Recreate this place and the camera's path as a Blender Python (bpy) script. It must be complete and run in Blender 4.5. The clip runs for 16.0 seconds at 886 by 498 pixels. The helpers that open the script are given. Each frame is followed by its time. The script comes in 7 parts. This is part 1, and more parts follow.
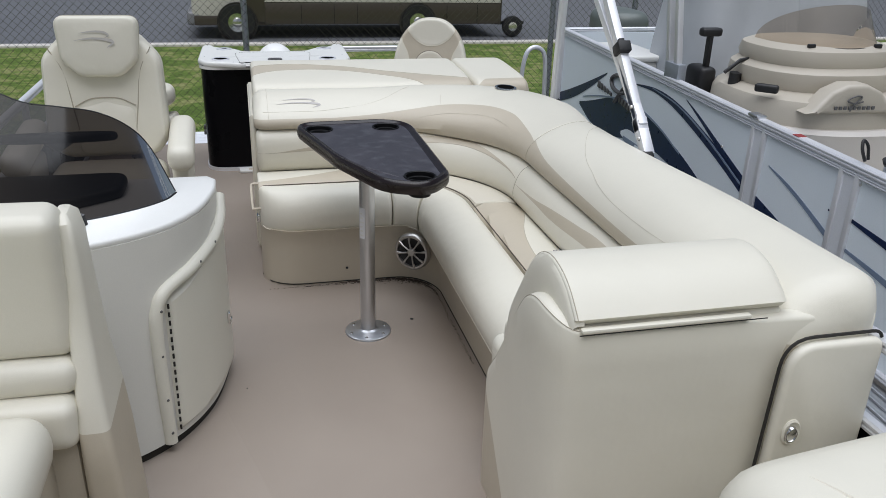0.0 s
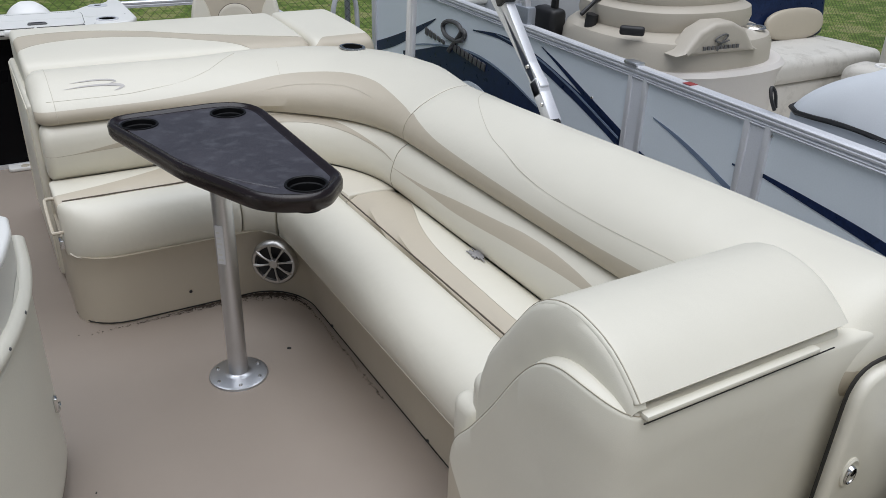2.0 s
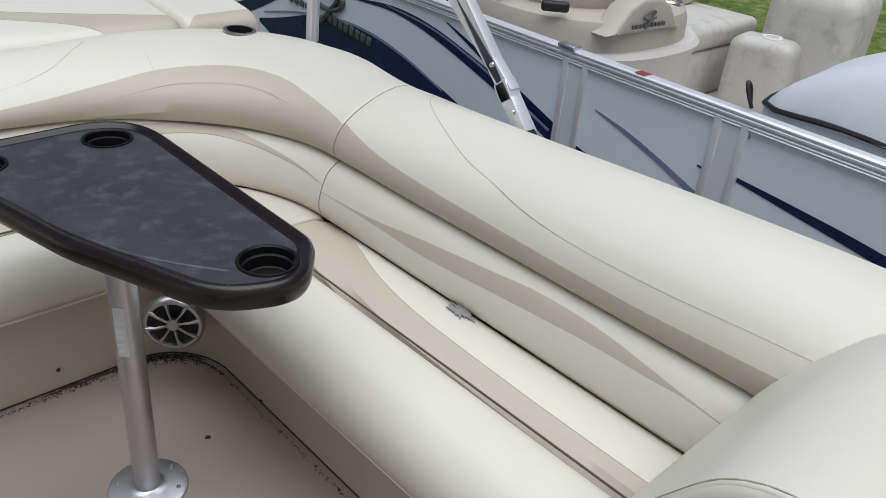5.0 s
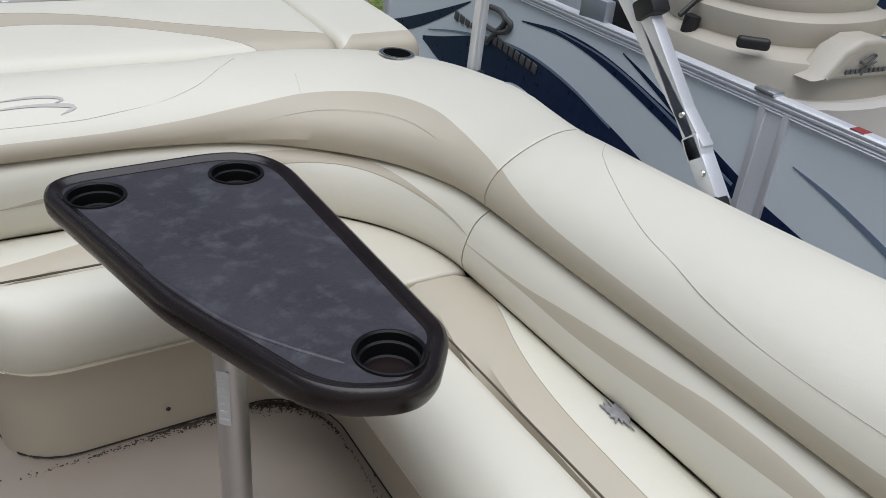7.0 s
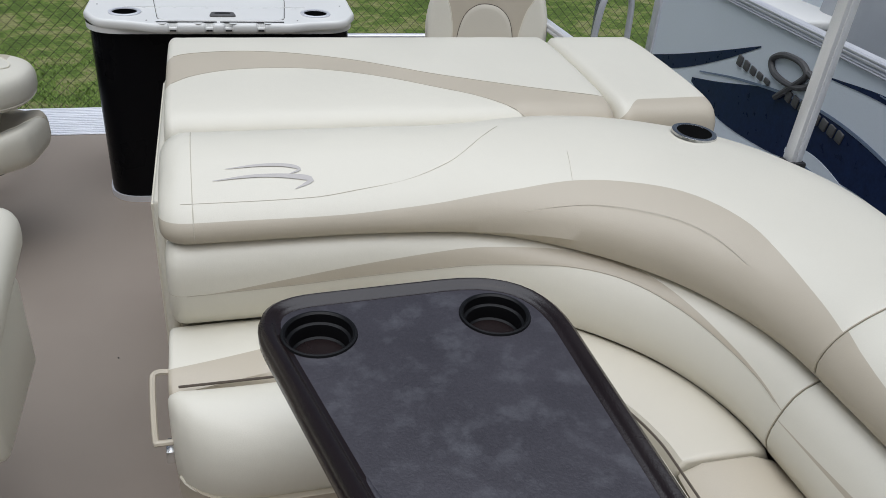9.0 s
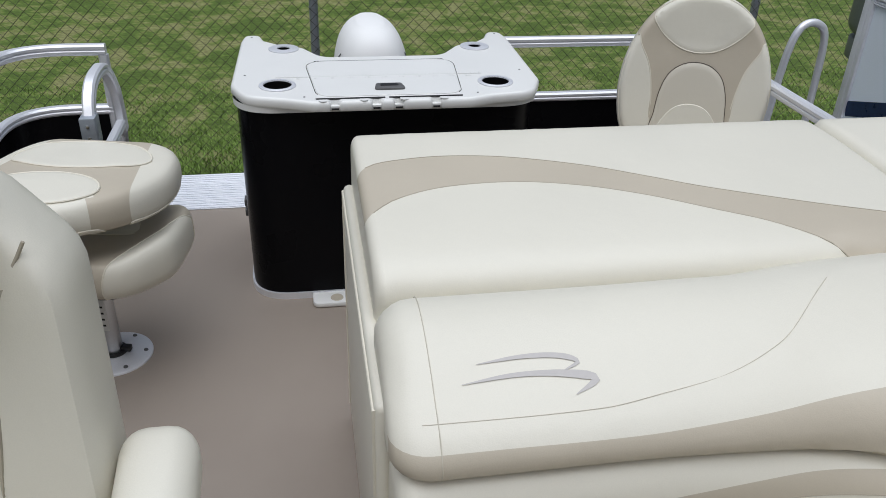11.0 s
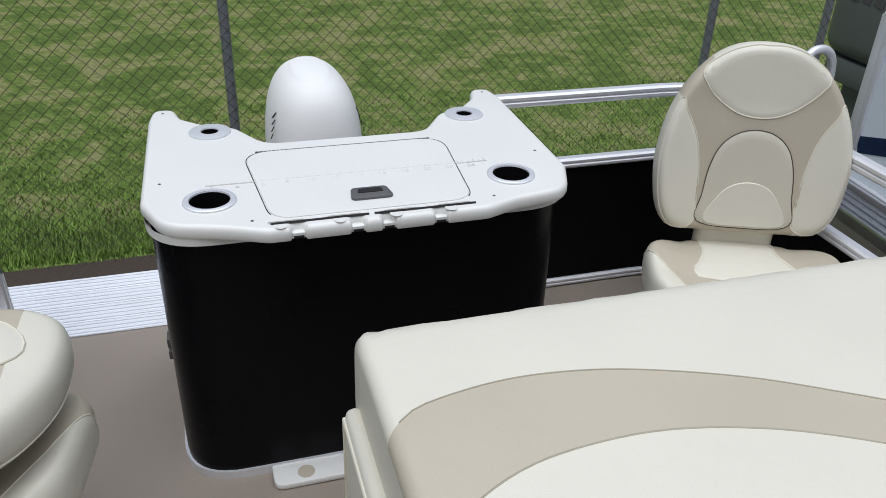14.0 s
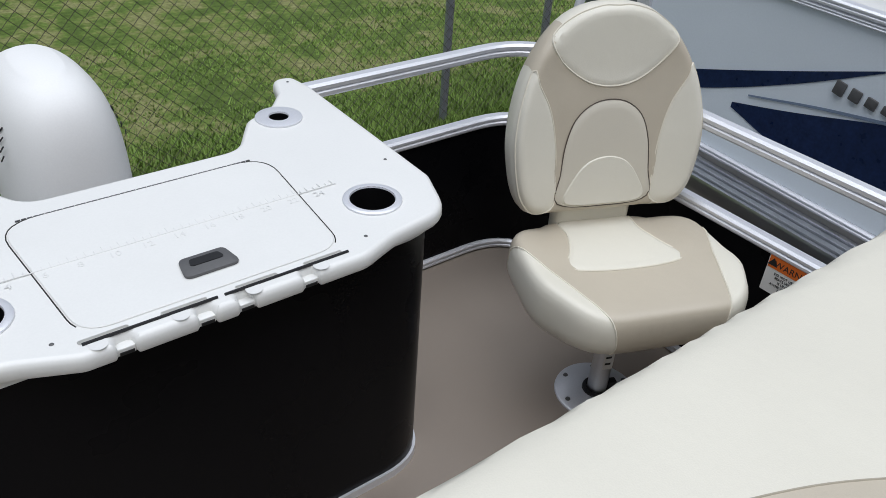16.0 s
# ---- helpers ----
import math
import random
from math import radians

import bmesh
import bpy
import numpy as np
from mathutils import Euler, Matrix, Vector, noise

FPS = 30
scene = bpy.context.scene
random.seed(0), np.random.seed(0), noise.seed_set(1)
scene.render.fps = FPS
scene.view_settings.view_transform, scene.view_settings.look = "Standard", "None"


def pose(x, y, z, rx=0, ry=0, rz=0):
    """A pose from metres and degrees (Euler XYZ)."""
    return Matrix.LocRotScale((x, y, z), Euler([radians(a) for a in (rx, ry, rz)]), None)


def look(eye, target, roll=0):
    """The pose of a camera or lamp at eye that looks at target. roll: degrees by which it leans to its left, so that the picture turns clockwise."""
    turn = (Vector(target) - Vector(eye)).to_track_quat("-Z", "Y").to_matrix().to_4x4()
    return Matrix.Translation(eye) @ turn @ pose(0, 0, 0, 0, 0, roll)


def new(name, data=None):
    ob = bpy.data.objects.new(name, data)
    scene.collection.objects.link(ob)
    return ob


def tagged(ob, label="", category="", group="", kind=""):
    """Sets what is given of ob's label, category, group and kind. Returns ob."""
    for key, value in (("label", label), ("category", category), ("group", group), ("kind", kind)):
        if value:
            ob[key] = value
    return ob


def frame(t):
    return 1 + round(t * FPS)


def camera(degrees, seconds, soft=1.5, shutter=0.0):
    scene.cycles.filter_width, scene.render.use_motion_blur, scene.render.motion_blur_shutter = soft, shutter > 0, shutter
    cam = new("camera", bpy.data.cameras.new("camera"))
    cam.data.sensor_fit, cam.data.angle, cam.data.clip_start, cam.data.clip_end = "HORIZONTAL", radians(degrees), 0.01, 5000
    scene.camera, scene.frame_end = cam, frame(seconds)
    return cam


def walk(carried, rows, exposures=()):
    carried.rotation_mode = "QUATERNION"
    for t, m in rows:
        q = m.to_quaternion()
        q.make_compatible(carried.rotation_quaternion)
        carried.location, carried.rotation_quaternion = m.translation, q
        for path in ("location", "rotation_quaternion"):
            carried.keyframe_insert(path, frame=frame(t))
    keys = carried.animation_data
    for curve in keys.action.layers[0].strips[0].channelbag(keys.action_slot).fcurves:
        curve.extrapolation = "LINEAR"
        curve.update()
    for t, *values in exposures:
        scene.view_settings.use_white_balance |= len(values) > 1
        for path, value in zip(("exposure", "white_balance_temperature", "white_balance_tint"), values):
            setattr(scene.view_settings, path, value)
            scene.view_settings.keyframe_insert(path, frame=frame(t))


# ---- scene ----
cam = camera(58.2, 16.0, soft=0.5)
METRES, EYE, TILT, LEAN, TURN = 4.3, 1.51, 0.0, 0.0, -13.4
PATH = [
    (0, (0.267, 0.316, 1.522), (0.719, 2.101, 0.741), 1.7),
    (0.5, (0.209, 0.489, 1.507), (0.776, 2.228, 0.698), 2.1),
    (1, (0.17, 0.626, 1.483), (0.845, 2.314, 0.649), 2.0),
    (1.5, (0.163, 0.807, 1.454), (0.949, 2.429, 0.589), 1.8),
    (2, (0.155, 0.998, 1.472), (1.076, 2.53, 0.575), 2.0),
    (2.5, (0.165, 1.152, 1.437), (1.216, 2.59, 0.528), 1.7),
    (3, (0.123, 1.32, 1.448), (1.297, 2.641, 0.513), 1.8),
    (5.5, (0.204, 1.734, 1.439), (1.452, 2.949, 0.454), 5.7),
    (6, (0.271, 1.78, 1.431), (1.434, 3.077, 0.449), 5.9),
    (6.5, (0.317, 1.826, 1.426), (1.387, 3.201, 0.444), 5.8),
    (7, (0.34, 1.936, 1.406), (1.317, 3.381, 0.429), 5.6),
    (7.5, (0.35, 2.061, 1.406), (1.222, 3.572, 0.427), 5.4),
    (8, (0.365, 2.154, 1.42), (1.116, 3.719, 0.427), 5.2),
    (8.5, (0.39, 2.296, 1.41), (1.025, 3.906, 0.407), 5.3),
    (9, (0.416, 2.438, 1.411), (0.929, 4.087, 0.403), 4.8),
    (9.5, (0.384, 2.569, 1.402), (0.806, 4.245, 0.395), 4.3),
    (10, (0.312, 2.734, 1.41), (0.669, 4.426, 0.406), 3.3),
    (12.5, (0.132, 3.458, 1.412), (0.451, 5.171, 0.43), 1.2),
    (13, (0.124, 3.561, 1.394), (0.484, 5.267, 0.414), 1.3),
    (13.5, (0.13, 3.708, 1.396), (0.559, 5.395, 0.411), 1.7),
    (14, (0.142, 3.832, 1.393), (0.669, 5.483, 0.396), 2.1),
    (14.5, (0.128, 3.963, 1.388), (0.786, 5.555, 0.371), 2.5),
    (15, (0.092, 4.097, 1.397), (0.905, 5.596, 0.352), 3.1),
    (15.5, (0.076, 4.216, 1.391), (1.029, 5.601, 0.308), 3.6),
    (16, (0.096, 4.296, 1.399), (1.149, 5.569, 0.271), 4.3),
]
walk(cam, [(t, look(eye, target, roll)) for t, eye, target, roll in PATH], [(0, -0.07), (1.5, -0.11), (3, -0.13), (6.5, -0.15), (9.5, -0.21), (12.5, -0.14), (16, -0.10)])

from mathutils import geometry

# ---- light ----
world = bpy.data.worlds.new("world")
scene.world = world
world.use_nodes = True
wn = world.node_tree
sky = wn.nodes.new("ShaderNodeTexSky")
sky.sky_type = 'NISHITA'
sky.sun_disc = False
sky.sun_elevation = radians(58)
sky.sun_rotation = radians(200)
sky.air_density, sky.dust_density, sky.ozone_density = 1.0, 3.0, 1.5
soften = wn.nodes.new("ShaderNodeHueSaturation")
soften.inputs["Saturation"].default_value = 0.72
wn.links.new(sky.outputs[0], soften.inputs["Color"])
wn.links.new(soften.outputs[0], wn.nodes["Background"].inputs[0])
wn.nodes["Background"].inputs[1].default_value = 0.06
sun_data = bpy.data.lights.new("sun", 'SUN')
sun_data.energy, sun_data.angle, sun_data.color = 3.1, radians(76), (0.935, 0.985, 1.075)
sun = new("sun", sun_data)
sun.matrix_world = look((0, 0, 0), (0.04, 0.06, -1.0))


# ---- materials ----
def mat(name, color, rough=0.5, metal=0.0, vary=0.06, scale=8.0, fine=120.0, bump=0.02, stain=None, stain_amount=0.0, stain_scale=2.0, coat=0.0, dent=0.0):
    """A surface with colour drift at two scales and fine relief; stain adds a second colour in patches."""
    m = bpy.data.materials.new(name)
    m.use_nodes = True
    nt = m.node_tree
    bs = nt.nodes["Principled BSDF"]
    tc = nt.nodes.new("ShaderNodeTexCoord")
    n1, n2 = nt.nodes.new("ShaderNodeTexNoise"), nt.nodes.new("ShaderNodeTexNoise")
    n1.inputs["Scale"].default_value, n2.inputs["Scale"].default_value = scale, fine
    n1.inputs["Detail"].default_value, n2.inputs["Detail"].default_value = 4, 3
    for n in (n1, n2):
        nt.links.new(tc.outputs["Object"], n.inputs["Vector"])
    mixv = nt.nodes.new("ShaderNodeMath")
    mixv.operation = 'ADD'
    nt.links.new(n1.outputs[0], mixv.inputs[0])
    nt.links.new(n2.outputs[0], mixv.inputs[1])
    ramp = nt.nodes.new("ShaderNodeMapRange")
    ramp.inputs["From Min"].default_value, ramp.inputs["From Max"].default_value = 0.6, 1.4
    ramp.inputs["To Min"].default_value, ramp.inputs["To Max"].default_value = 1 - vary, 1 + vary
    nt.links.new(mixv.outputs[0], ramp.inputs["Value"])
    col = nt.nodes.new("ShaderNodeVectorMath")
    col.operation = 'SCALE'
    col.inputs[0].default_value = color
    nt.links.new(ramp.outputs[0], col.inputs["Scale"])
    out = col.outputs[0]
    if stain:
        n3 = nt.nodes.new("ShaderNodeTexNoise")
        n3.inputs["Scale"].default_value, n3.inputs["Detail"].default_value, n3.inputs["Roughness"].default_value = stain_scale, 8, 0.65
        nt.links.new(tc.outputs["Object"], n3.inputs["Vector"])
        r3 = nt.nodes.new("ShaderNodeMapRange")
        r3.inputs["From Min"].default_value, r3.inputs["From Max"].default_value = 0.5, 0.72
        r3.inputs["To Max"].default_value = stain_amount
        nt.links.new(n3.outputs[0], r3.inputs["Value"])
        mx = nt.nodes.new("ShaderNodeMix")
        mx.data_type = 'RGBA'
        nt.links.new(r3.outputs[0], mx.inputs["Factor"])
        nt.links.new(out, mx.inputs["A"])
        mx.inputs["B"].default_value = (*stain, 1)
        out = mx.outputs["Result"]
    nt.links.new(out, bs.inputs["Base Color"])
    rr = nt.nodes.new("ShaderNodeMapRange")
    rr.inputs["To Min"].default_value, rr.inputs["To Max"].default_value = max(rough - 0.08, 0.02), min(rough + 0.08, 1)
    nt.links.new(n1.outputs[0], rr.inputs["Value"])
    nt.links.new(rr.outputs[0], bs.inputs["Roughness"])
    bs.inputs["Metallic"].default_value = metal
    bs.inputs["Coat Weight"].default_value = coat
    if bump:
        bp = nt.nodes.new("ShaderNodeBump")
        bp.inputs["Strength"].default_value, bp.inputs["Distance"].default_value = bump * 10, 0.002
        nt.links.new(n2.outputs[0], bp.inputs["Height"])
        nt.links.new(bp.outputs[0], bs.inputs["Normal"])
        if dent:
            b2 = nt.nodes.new("ShaderNodeBump")
            b2.inputs["Strength"].default_value, b2.inputs["Distance"].default_value = 1.0, dent
            nt.links.new(n1.outputs[0], b2.inputs["Height"])
            nt.links.new(b2.outputs[0], bp.inputs["Normal"])
    return m


CREAM = mat("cream_vinyl", (0.715, 0.685, 0.585), 0.40, vary=0.03, scale=5, fine=500, bump=0.012, dent=0.006, stain=(0.58, 0.55, 0.47), stain_amount=0.18, stain_scale=2.5)
TAN = mat("tan_vinyl", (0.51, 0.455, 0.36), 0.42, vary=0.04, scale=5, fine=500, bump=0.012, dent=0.006)
PALE = mat("pale_tan_vinyl", (0.61, 0.57, 0.475), 0.45, vary=0.03, scale=5, fine=500, bump=0.012)
SEAM = mat("seam_cord", (0.40, 0.36, 0.28), 0.6, vary=0.05, bump=0)
STITCH = mat("stitch_thread", (0.56, 0.52, 0.43), 0.6, vary=0.05, bump=0)
BROWN = mat("brown_welt", (0.085, 0.066, 0.05), 0.6, vary=0.1, bump=0)
CORD = mat("cream_cord", (0.72, 0.68, 0.57), 0.5, vary=0.03, bump=0)
GREYLOGO = mat("grey_emboss", (0.50, 0.475, 0.45), 0.5, vary=0.05, bump=0)
FLOORV = mat("tan_deck_vinyl", (0.315, 0.265, 0.22), 0.5, vary=0.06, scale=3, fine=700, bump=0.03, stain=(0.27, 0.22, 0.185), stain_amount=0.4, stain_scale=1.7)
TABLE = mat("dark_brown_plastic", (0.012, 0.007, 0.007), 0.26, vary=0.15, scale=9, fine=300, bump=0.01)
TABLETOP = mat("scuffed_dark_plastic", (0.044, 0.041, 0.049), 0.36, vary=0.25, scale=7, fine=260, bump=0.02, stain=(0.13, 0.132, 0.145), stain_amount=0.5, stain_scale=19)
ALU = mat("brushed_aluminium", (0.62, 0.63, 0.65), 0.36, metal=1.0, vary=0.06, scale=12, fine=300, bump=0.01)
ALUW = mat("satin_aluminium", (0.78, 0.79, 0.82), 0.40, metal=0.45, vary=0.05, scale=6, fine=300, bump=0.01)
PLANK = mat("ribbed_aluminium", (0.80, 0.82, 0.86), 0.42, metal=0.12, vary=0.05, scale=5, fine=200, bump=0.01)
STEEL = mat("polished_steel", (0.66, 0.66, 0.65), 0.2, metal=1.0, vary=0.03, bump=0)
SPKM = mat("dull_silver_plastic", (0.46, 0.45, 0.43), 0.32, metal=0.9, vary=0.08, bump=0.01)
GEL = mat("white_gelcoat", (0.775, 0.775, 0.745), 0.33, vary=0.025, scale=4, fine=250, bump=0.006, stain=(0.62, 0.62, 0.58), stain_amount=0.12, stain_scale=5)
SHELL = mat("grey_white_fibreglass", (0.66, 0.65, 0.60), 0.4, vary=0.03, scale=4, fine=250, bump=0.006)
DOORC = mat("cream_gelcoat", (0.68, 0.66, 0.57), 0.38, vary=0.03, scale=4, fine=250, bump=0.006)
BLACKP = mat("black_panel", (0.004, 0.004, 0.005), 0.28, vary=0.2, scale=5, fine=200, bump=0.004)
BLACKP.node_tree.nodes["Principled BSDF"].inputs["Specular IOR Level"].default_value = 0.08
RUBBER = mat("black_plastic", (0.012, 0.012, 0.013), 0.5, vary=0.2, bump=0.01)
GREYP = mat("grey_plastic", (0.10, 0.10, 0.10), 0.5, vary=0.1, bump=0.01)
DARK = mat("dark_gap", (0.02, 0.018, 0.015), 0.8, vary=0.2, bump=0)
# near-black without specular: the shade inside a drink holder, put into the colour
WELL_SHADE = mat("painted_well_shade", (0.006, 0.006, 0.006), 0.95, vary=0.2, bump=0)
WELL_SHADE.node_tree.nodes["Principled BSDF"].inputs["Specular IOR Level"].default_value = 0.0
WELLP = mat("black_cup_plastic", (0.006, 0.006, 0.0065), 0.4, vary=0.2, bump=0)
WELLP.node_tree.nodes["Principled BSDF"].inputs["Specular IOR Level"].default_value = 0.22
DIRT = mat("dried_dirt", (0.055, 0.04, 0.03), 0.95, vary=0.4, scale=60, fine=300, bump=0.05)
TEARM = mat("grey_torn_backing", (0.30, 0.29, 0.29), 0.9, vary=0.3, scale=90, fine=400, bump=0.05)
NPANEL = mat("pale_blue_panel", (0.83, 0.90, 0.95), 0.34, vary=0.03, scale=2, fine=150, bump=0.004)
NAVY = mat("navy_decal", (0.012, 0.025, 0.075), 0.3, vary=0.35, scale=25, fine=90, bump=0)
NAVY.node_tree.nodes["Principled BSDF"].inputs["Specular IOR Level"].default_value = 0.2
GREYBLUE = mat("grey_blue_decal", (0.20, 0.26, 0.36), 0.35, vary=0.1, bump=0)
NCONS = mat("taupe_fibreglass", (0.47, 0.43, 0.36), 0.4, vary=0.04, scale=4, fine=200, bump=0.006)
NLOW = mat("grey_beige_fibreglass", (0.63, 0.595, 0.55), 0.42, vary=0.04, scale=4, fine=200, bump=0.006)
COVER = mat("grey_canvas", (0.42, 0.44, 0.46), 0.8, vary=0.08, scale=6, fine=500, bump=0.03)
WCOVER = mat("white_canvas", (0.60, 0.63, 0.66), 0.7, vary=0.06, scale=6, fine=500, bump=0.03)
WORN = mat("worn_grey_vinyl", (0.56, 0.54, 0.49), 0.55, vary=0.08, scale=8, fine=300, bump=0.02, stain=(0.26, 0.24, 0.20), stain_amount=0.6, stain_scale=9)
GALV = mat("galvanised_steel", (0.34, 0.37, 0.41), 0.5, metal=0.5, vary=0.08, bump=0.01)
WIREM = mat("fence_wire", (0.055, 0.052, 0.035), 0.5, metal=0.2, vary=0.1, bump=0)
ASPH = mat("asphalt", (0.105, 0.11, 0.12), 0.9, vary=0.12, scale=0.6, fine=40, bump=0.05)
RVB = mat("rv_bronze", (0.062, 0.050, 0.038), 0.3, vary=0.05, scale=2, bump=0.004)
RVC = mat("rv_cream", (0.55, 0.53, 0.47), 0.35, vary=0.05, scale=2, bump=0.004)
RVG = mat("rv_grey", (0.22, 0.22, 0.23), 0.35, vary=0.05, scale=2, bump=0.004)
MOTW = mat("white_cowl", (0.84, 0.84, 0.82), 0.6, vary=0.03, scale=5, fine=200, bump=0.004)
MOTG = mat("dark_green_grey_cowl", (0.13, 0.15, 0.14), 0.35, vary=0.1, bump=0.004)
ORANGE = mat("orange_sticker", (0.75, 0.16, 0.02), 0.5, vary=0.03, bump=0)
PAPER = mat("white_sticker", (0.78, 0.78, 0.76), 0.5, vary=0.03, bump=0)
RED = mat("red_tape", (0.28, 0.035, 0.035), 0.5, vary=0.05, bump=0)
INK = mat("grey_print", (0.735, 0.735, 0.71), 0.5, vary=0.03, bump=0)
WALLF = mat("far_wall", (0.30, 0.32, 0.30), 0.8, vary=0.1, scale=0.5, bump=0)


def glass(name, color, ior=1.45):
    m = bpy.data.materials.new(name)
    m.use_nodes = True
    nt = m.node_tree
    nt.nodes.remove(nt.nodes["Principled BSDF"])
    tr, gl, mx = nt.nodes.new("ShaderNodeBsdfTransparent"), nt.nodes.new("ShaderNodeBsdfGlossy"), nt.nodes.new("ShaderNodeMixShader")
    fr = nt.nodes.new("ShaderNodeFresnel")
    fr.inputs["IOR"].default_value = ior
    tr.inputs["Color"].default_value = (*color, 1)
    gl.inputs["Roughness"].default_value = 0.06
    nt.links.new(fr.outputs[0], mx.inputs[0])
    nt.links.new(tr.outputs[0], mx.inputs[1])
    nt.links.new(gl.outputs[0], mx.inputs[2])
    nt.links.new(mx.outputs[0], nt.nodes["Material Output"].inputs[0])
    return m


SMOKE = glass("smoked_acrylic", (0.09, 0.08, 0.075))
SMOKE2 = glass("bronze_acrylic", (0.72, 0.64, 0.56))


def grass_material():
    m = bpy.data.materials.new("grass_ground")
    m.use_nodes = True
    nt = m.node_tree
    bs = nt.nodes["Principled BSDF"]
    tc = nt.nodes.new("ShaderNodeTexCoord")
    outs = []
    for sc, de in ((1.5, 3), (5.0, 8), (22, 10)):
        n = nt.nodes.new("ShaderNodeTexNoise")
        n.inputs["Scale"].default_value, n.inputs["Detail"].default_value, n.inputs["Roughness"].default_value = sc, de, 0.65
        nt.links.new(tc.outputs["Object"], n.inputs["Vector"])
        outs.append(n)
    add = nt.nodes.new("ShaderNodeMath")
    add.operation = 'MULTIPLY_ADD'
    nt.links.new(outs[0].outputs[0], add.inputs[0])
    add.inputs[1].default_value = 1.05
    nt.links.new(outs[1].outputs[0], add.inputs[2])
    cr = nt.nodes.new("ShaderNodeValToRGB")
    cr.color_ramp.elements[0].position, cr.color_ramp.elements[0].color = 0.80, (0.09, 0.135, 0.034, 1)
    cr.color_ramp.elements[1].position, cr.color_ramp.elements[1].color = 1.0, (0.225, 0.23, 0.10, 1)
    for at, c in ((0.86, (0.12, 0.18, 0.042, 1)), (0.93, (0.17, 0.20, 0.065, 1))):
        cr.color_ramp.elements.new(at).color = c
    low = nt.nodes.new("ShaderNodeMath")
    low.operation = 'MULTIPLY'
    low.inputs[1].default_value = 0.86
    nt.links.new(add.outputs[0], low.inputs[0])
    nt.links.new(low.outputs[0], cr.inputs[0])
    mr = nt.nodes.new("ShaderNodeMapRange")
    mr.inputs["From Min"].default_value, mr.inputs["From Max"].default_value = 0.3, 0.7
    mr.inputs["To Min"].default_value, mr.inputs["To Max"].default_value = 0.6, 1.35
    nt.links.new(outs[2].outputs[0], mr.inputs["Value"])
    sc = nt.nodes.new("ShaderNodeVectorMath")
    sc.operation = 'SCALE'
    nt.links.new(cr.outputs[0], sc.inputs[0])
    nt.links.new(mr.outputs[0], sc.inputs["Scale"])
    nt.links.new(sc.outputs[0], bs.inputs["Base Color"])
    bs.inputs["Roughness"].default_value = 1.0
    bs.inputs["Specular IOR Level"].default_value = 0.1
    bp = nt.nodes.new("ShaderNodeBump")
    bp.inputs["Strength"].default_value, bp.inputs["Distance"].default_value = 0.8, 0.03
    nt.links.new(outs[2].outputs[0], bp.inputs["Height"])
    nt.links.new(bp.outputs[0], bs.inputs["Normal"])
    return m


GRASS = grass_material()
BLADE = mat("grass_blades", (0.21, 0.32, 0.07), 0.8, vary=0.5, scale=5, fine=40, bump=0)


# ---- mesh helpers ----
def smooth_ob(me, angle=40):
    for p in me.polygons:
        p.use_smooth = True
    bm = bmesh.new()
    bm.from_mesh(me)
    lim = radians(angle)
    for e in bm.edges:
        if len(e.link_faces) == 2 and e.calc_face_angle(0) > lim:
            e.smooth = False
    bm.to_mesh(me)
    bm.free()


def part(name, bm, material, parent=None, label="", at=None, smooth=40):
    """Links a bmesh as one mesh object under a thing or a part."""
    me = bpy.data.meshes.new(name)
    bm.normal_update()
    bm.to_mesh(me)
    bm.free()
    for m in (material if isinstance(material, (list, tuple)) else (material,)):
        me.materials.append(m)
    if smooth:
        smooth_ob(me, smooth)
    ob = new(name, me)
    if parent:
        ob.parent = parent
    if at is not None:
        ob.matrix_basis = at
    if label:
        ob["label"] = label
    return ob


def thing(name, label, category, at=None, group="", kind=""):
    ob = new(name)
    ob.empty_display_size = 0.1
    if at is not None:
        ob.matrix_basis = at
    return tagged(ob, label, category, group, kind)


def rbox(x0, x1, y0, y1, z0, z1, r=0.01, seg=3, bm=None, m=None):
    own = bmesh.new()
    mm = Matrix.Translation(((x0 + x1) / 2, (y0 + y1) / 2, (z0 + z1) / 2)) @ Matrix.Diagonal((x1 - x0, y1 - y0, z1 - z0, 1))
    bmesh.ops.create_cube(own, size=1, matrix=mm)
    if r > 0:
        bmesh.ops.bevel(own, geom=list(own.edges), offset=min(r, 0.499 * min(x1 - x0, y1 - y0, z1 - z0)), segments=seg, profile=0.5, affect='EDGES')
    if m is not None:
        own.transform(m)
    return join(bm, own)


def join(bm, own):
    if bm is None:
        return own
    tmp = bpy.data.meshes.new("tmp")
    own.to_mesh(tmp)
    own.free()
    bm.from_mesh(tmp)
    bpy.data.meshes.remove(tmp)
    return bm


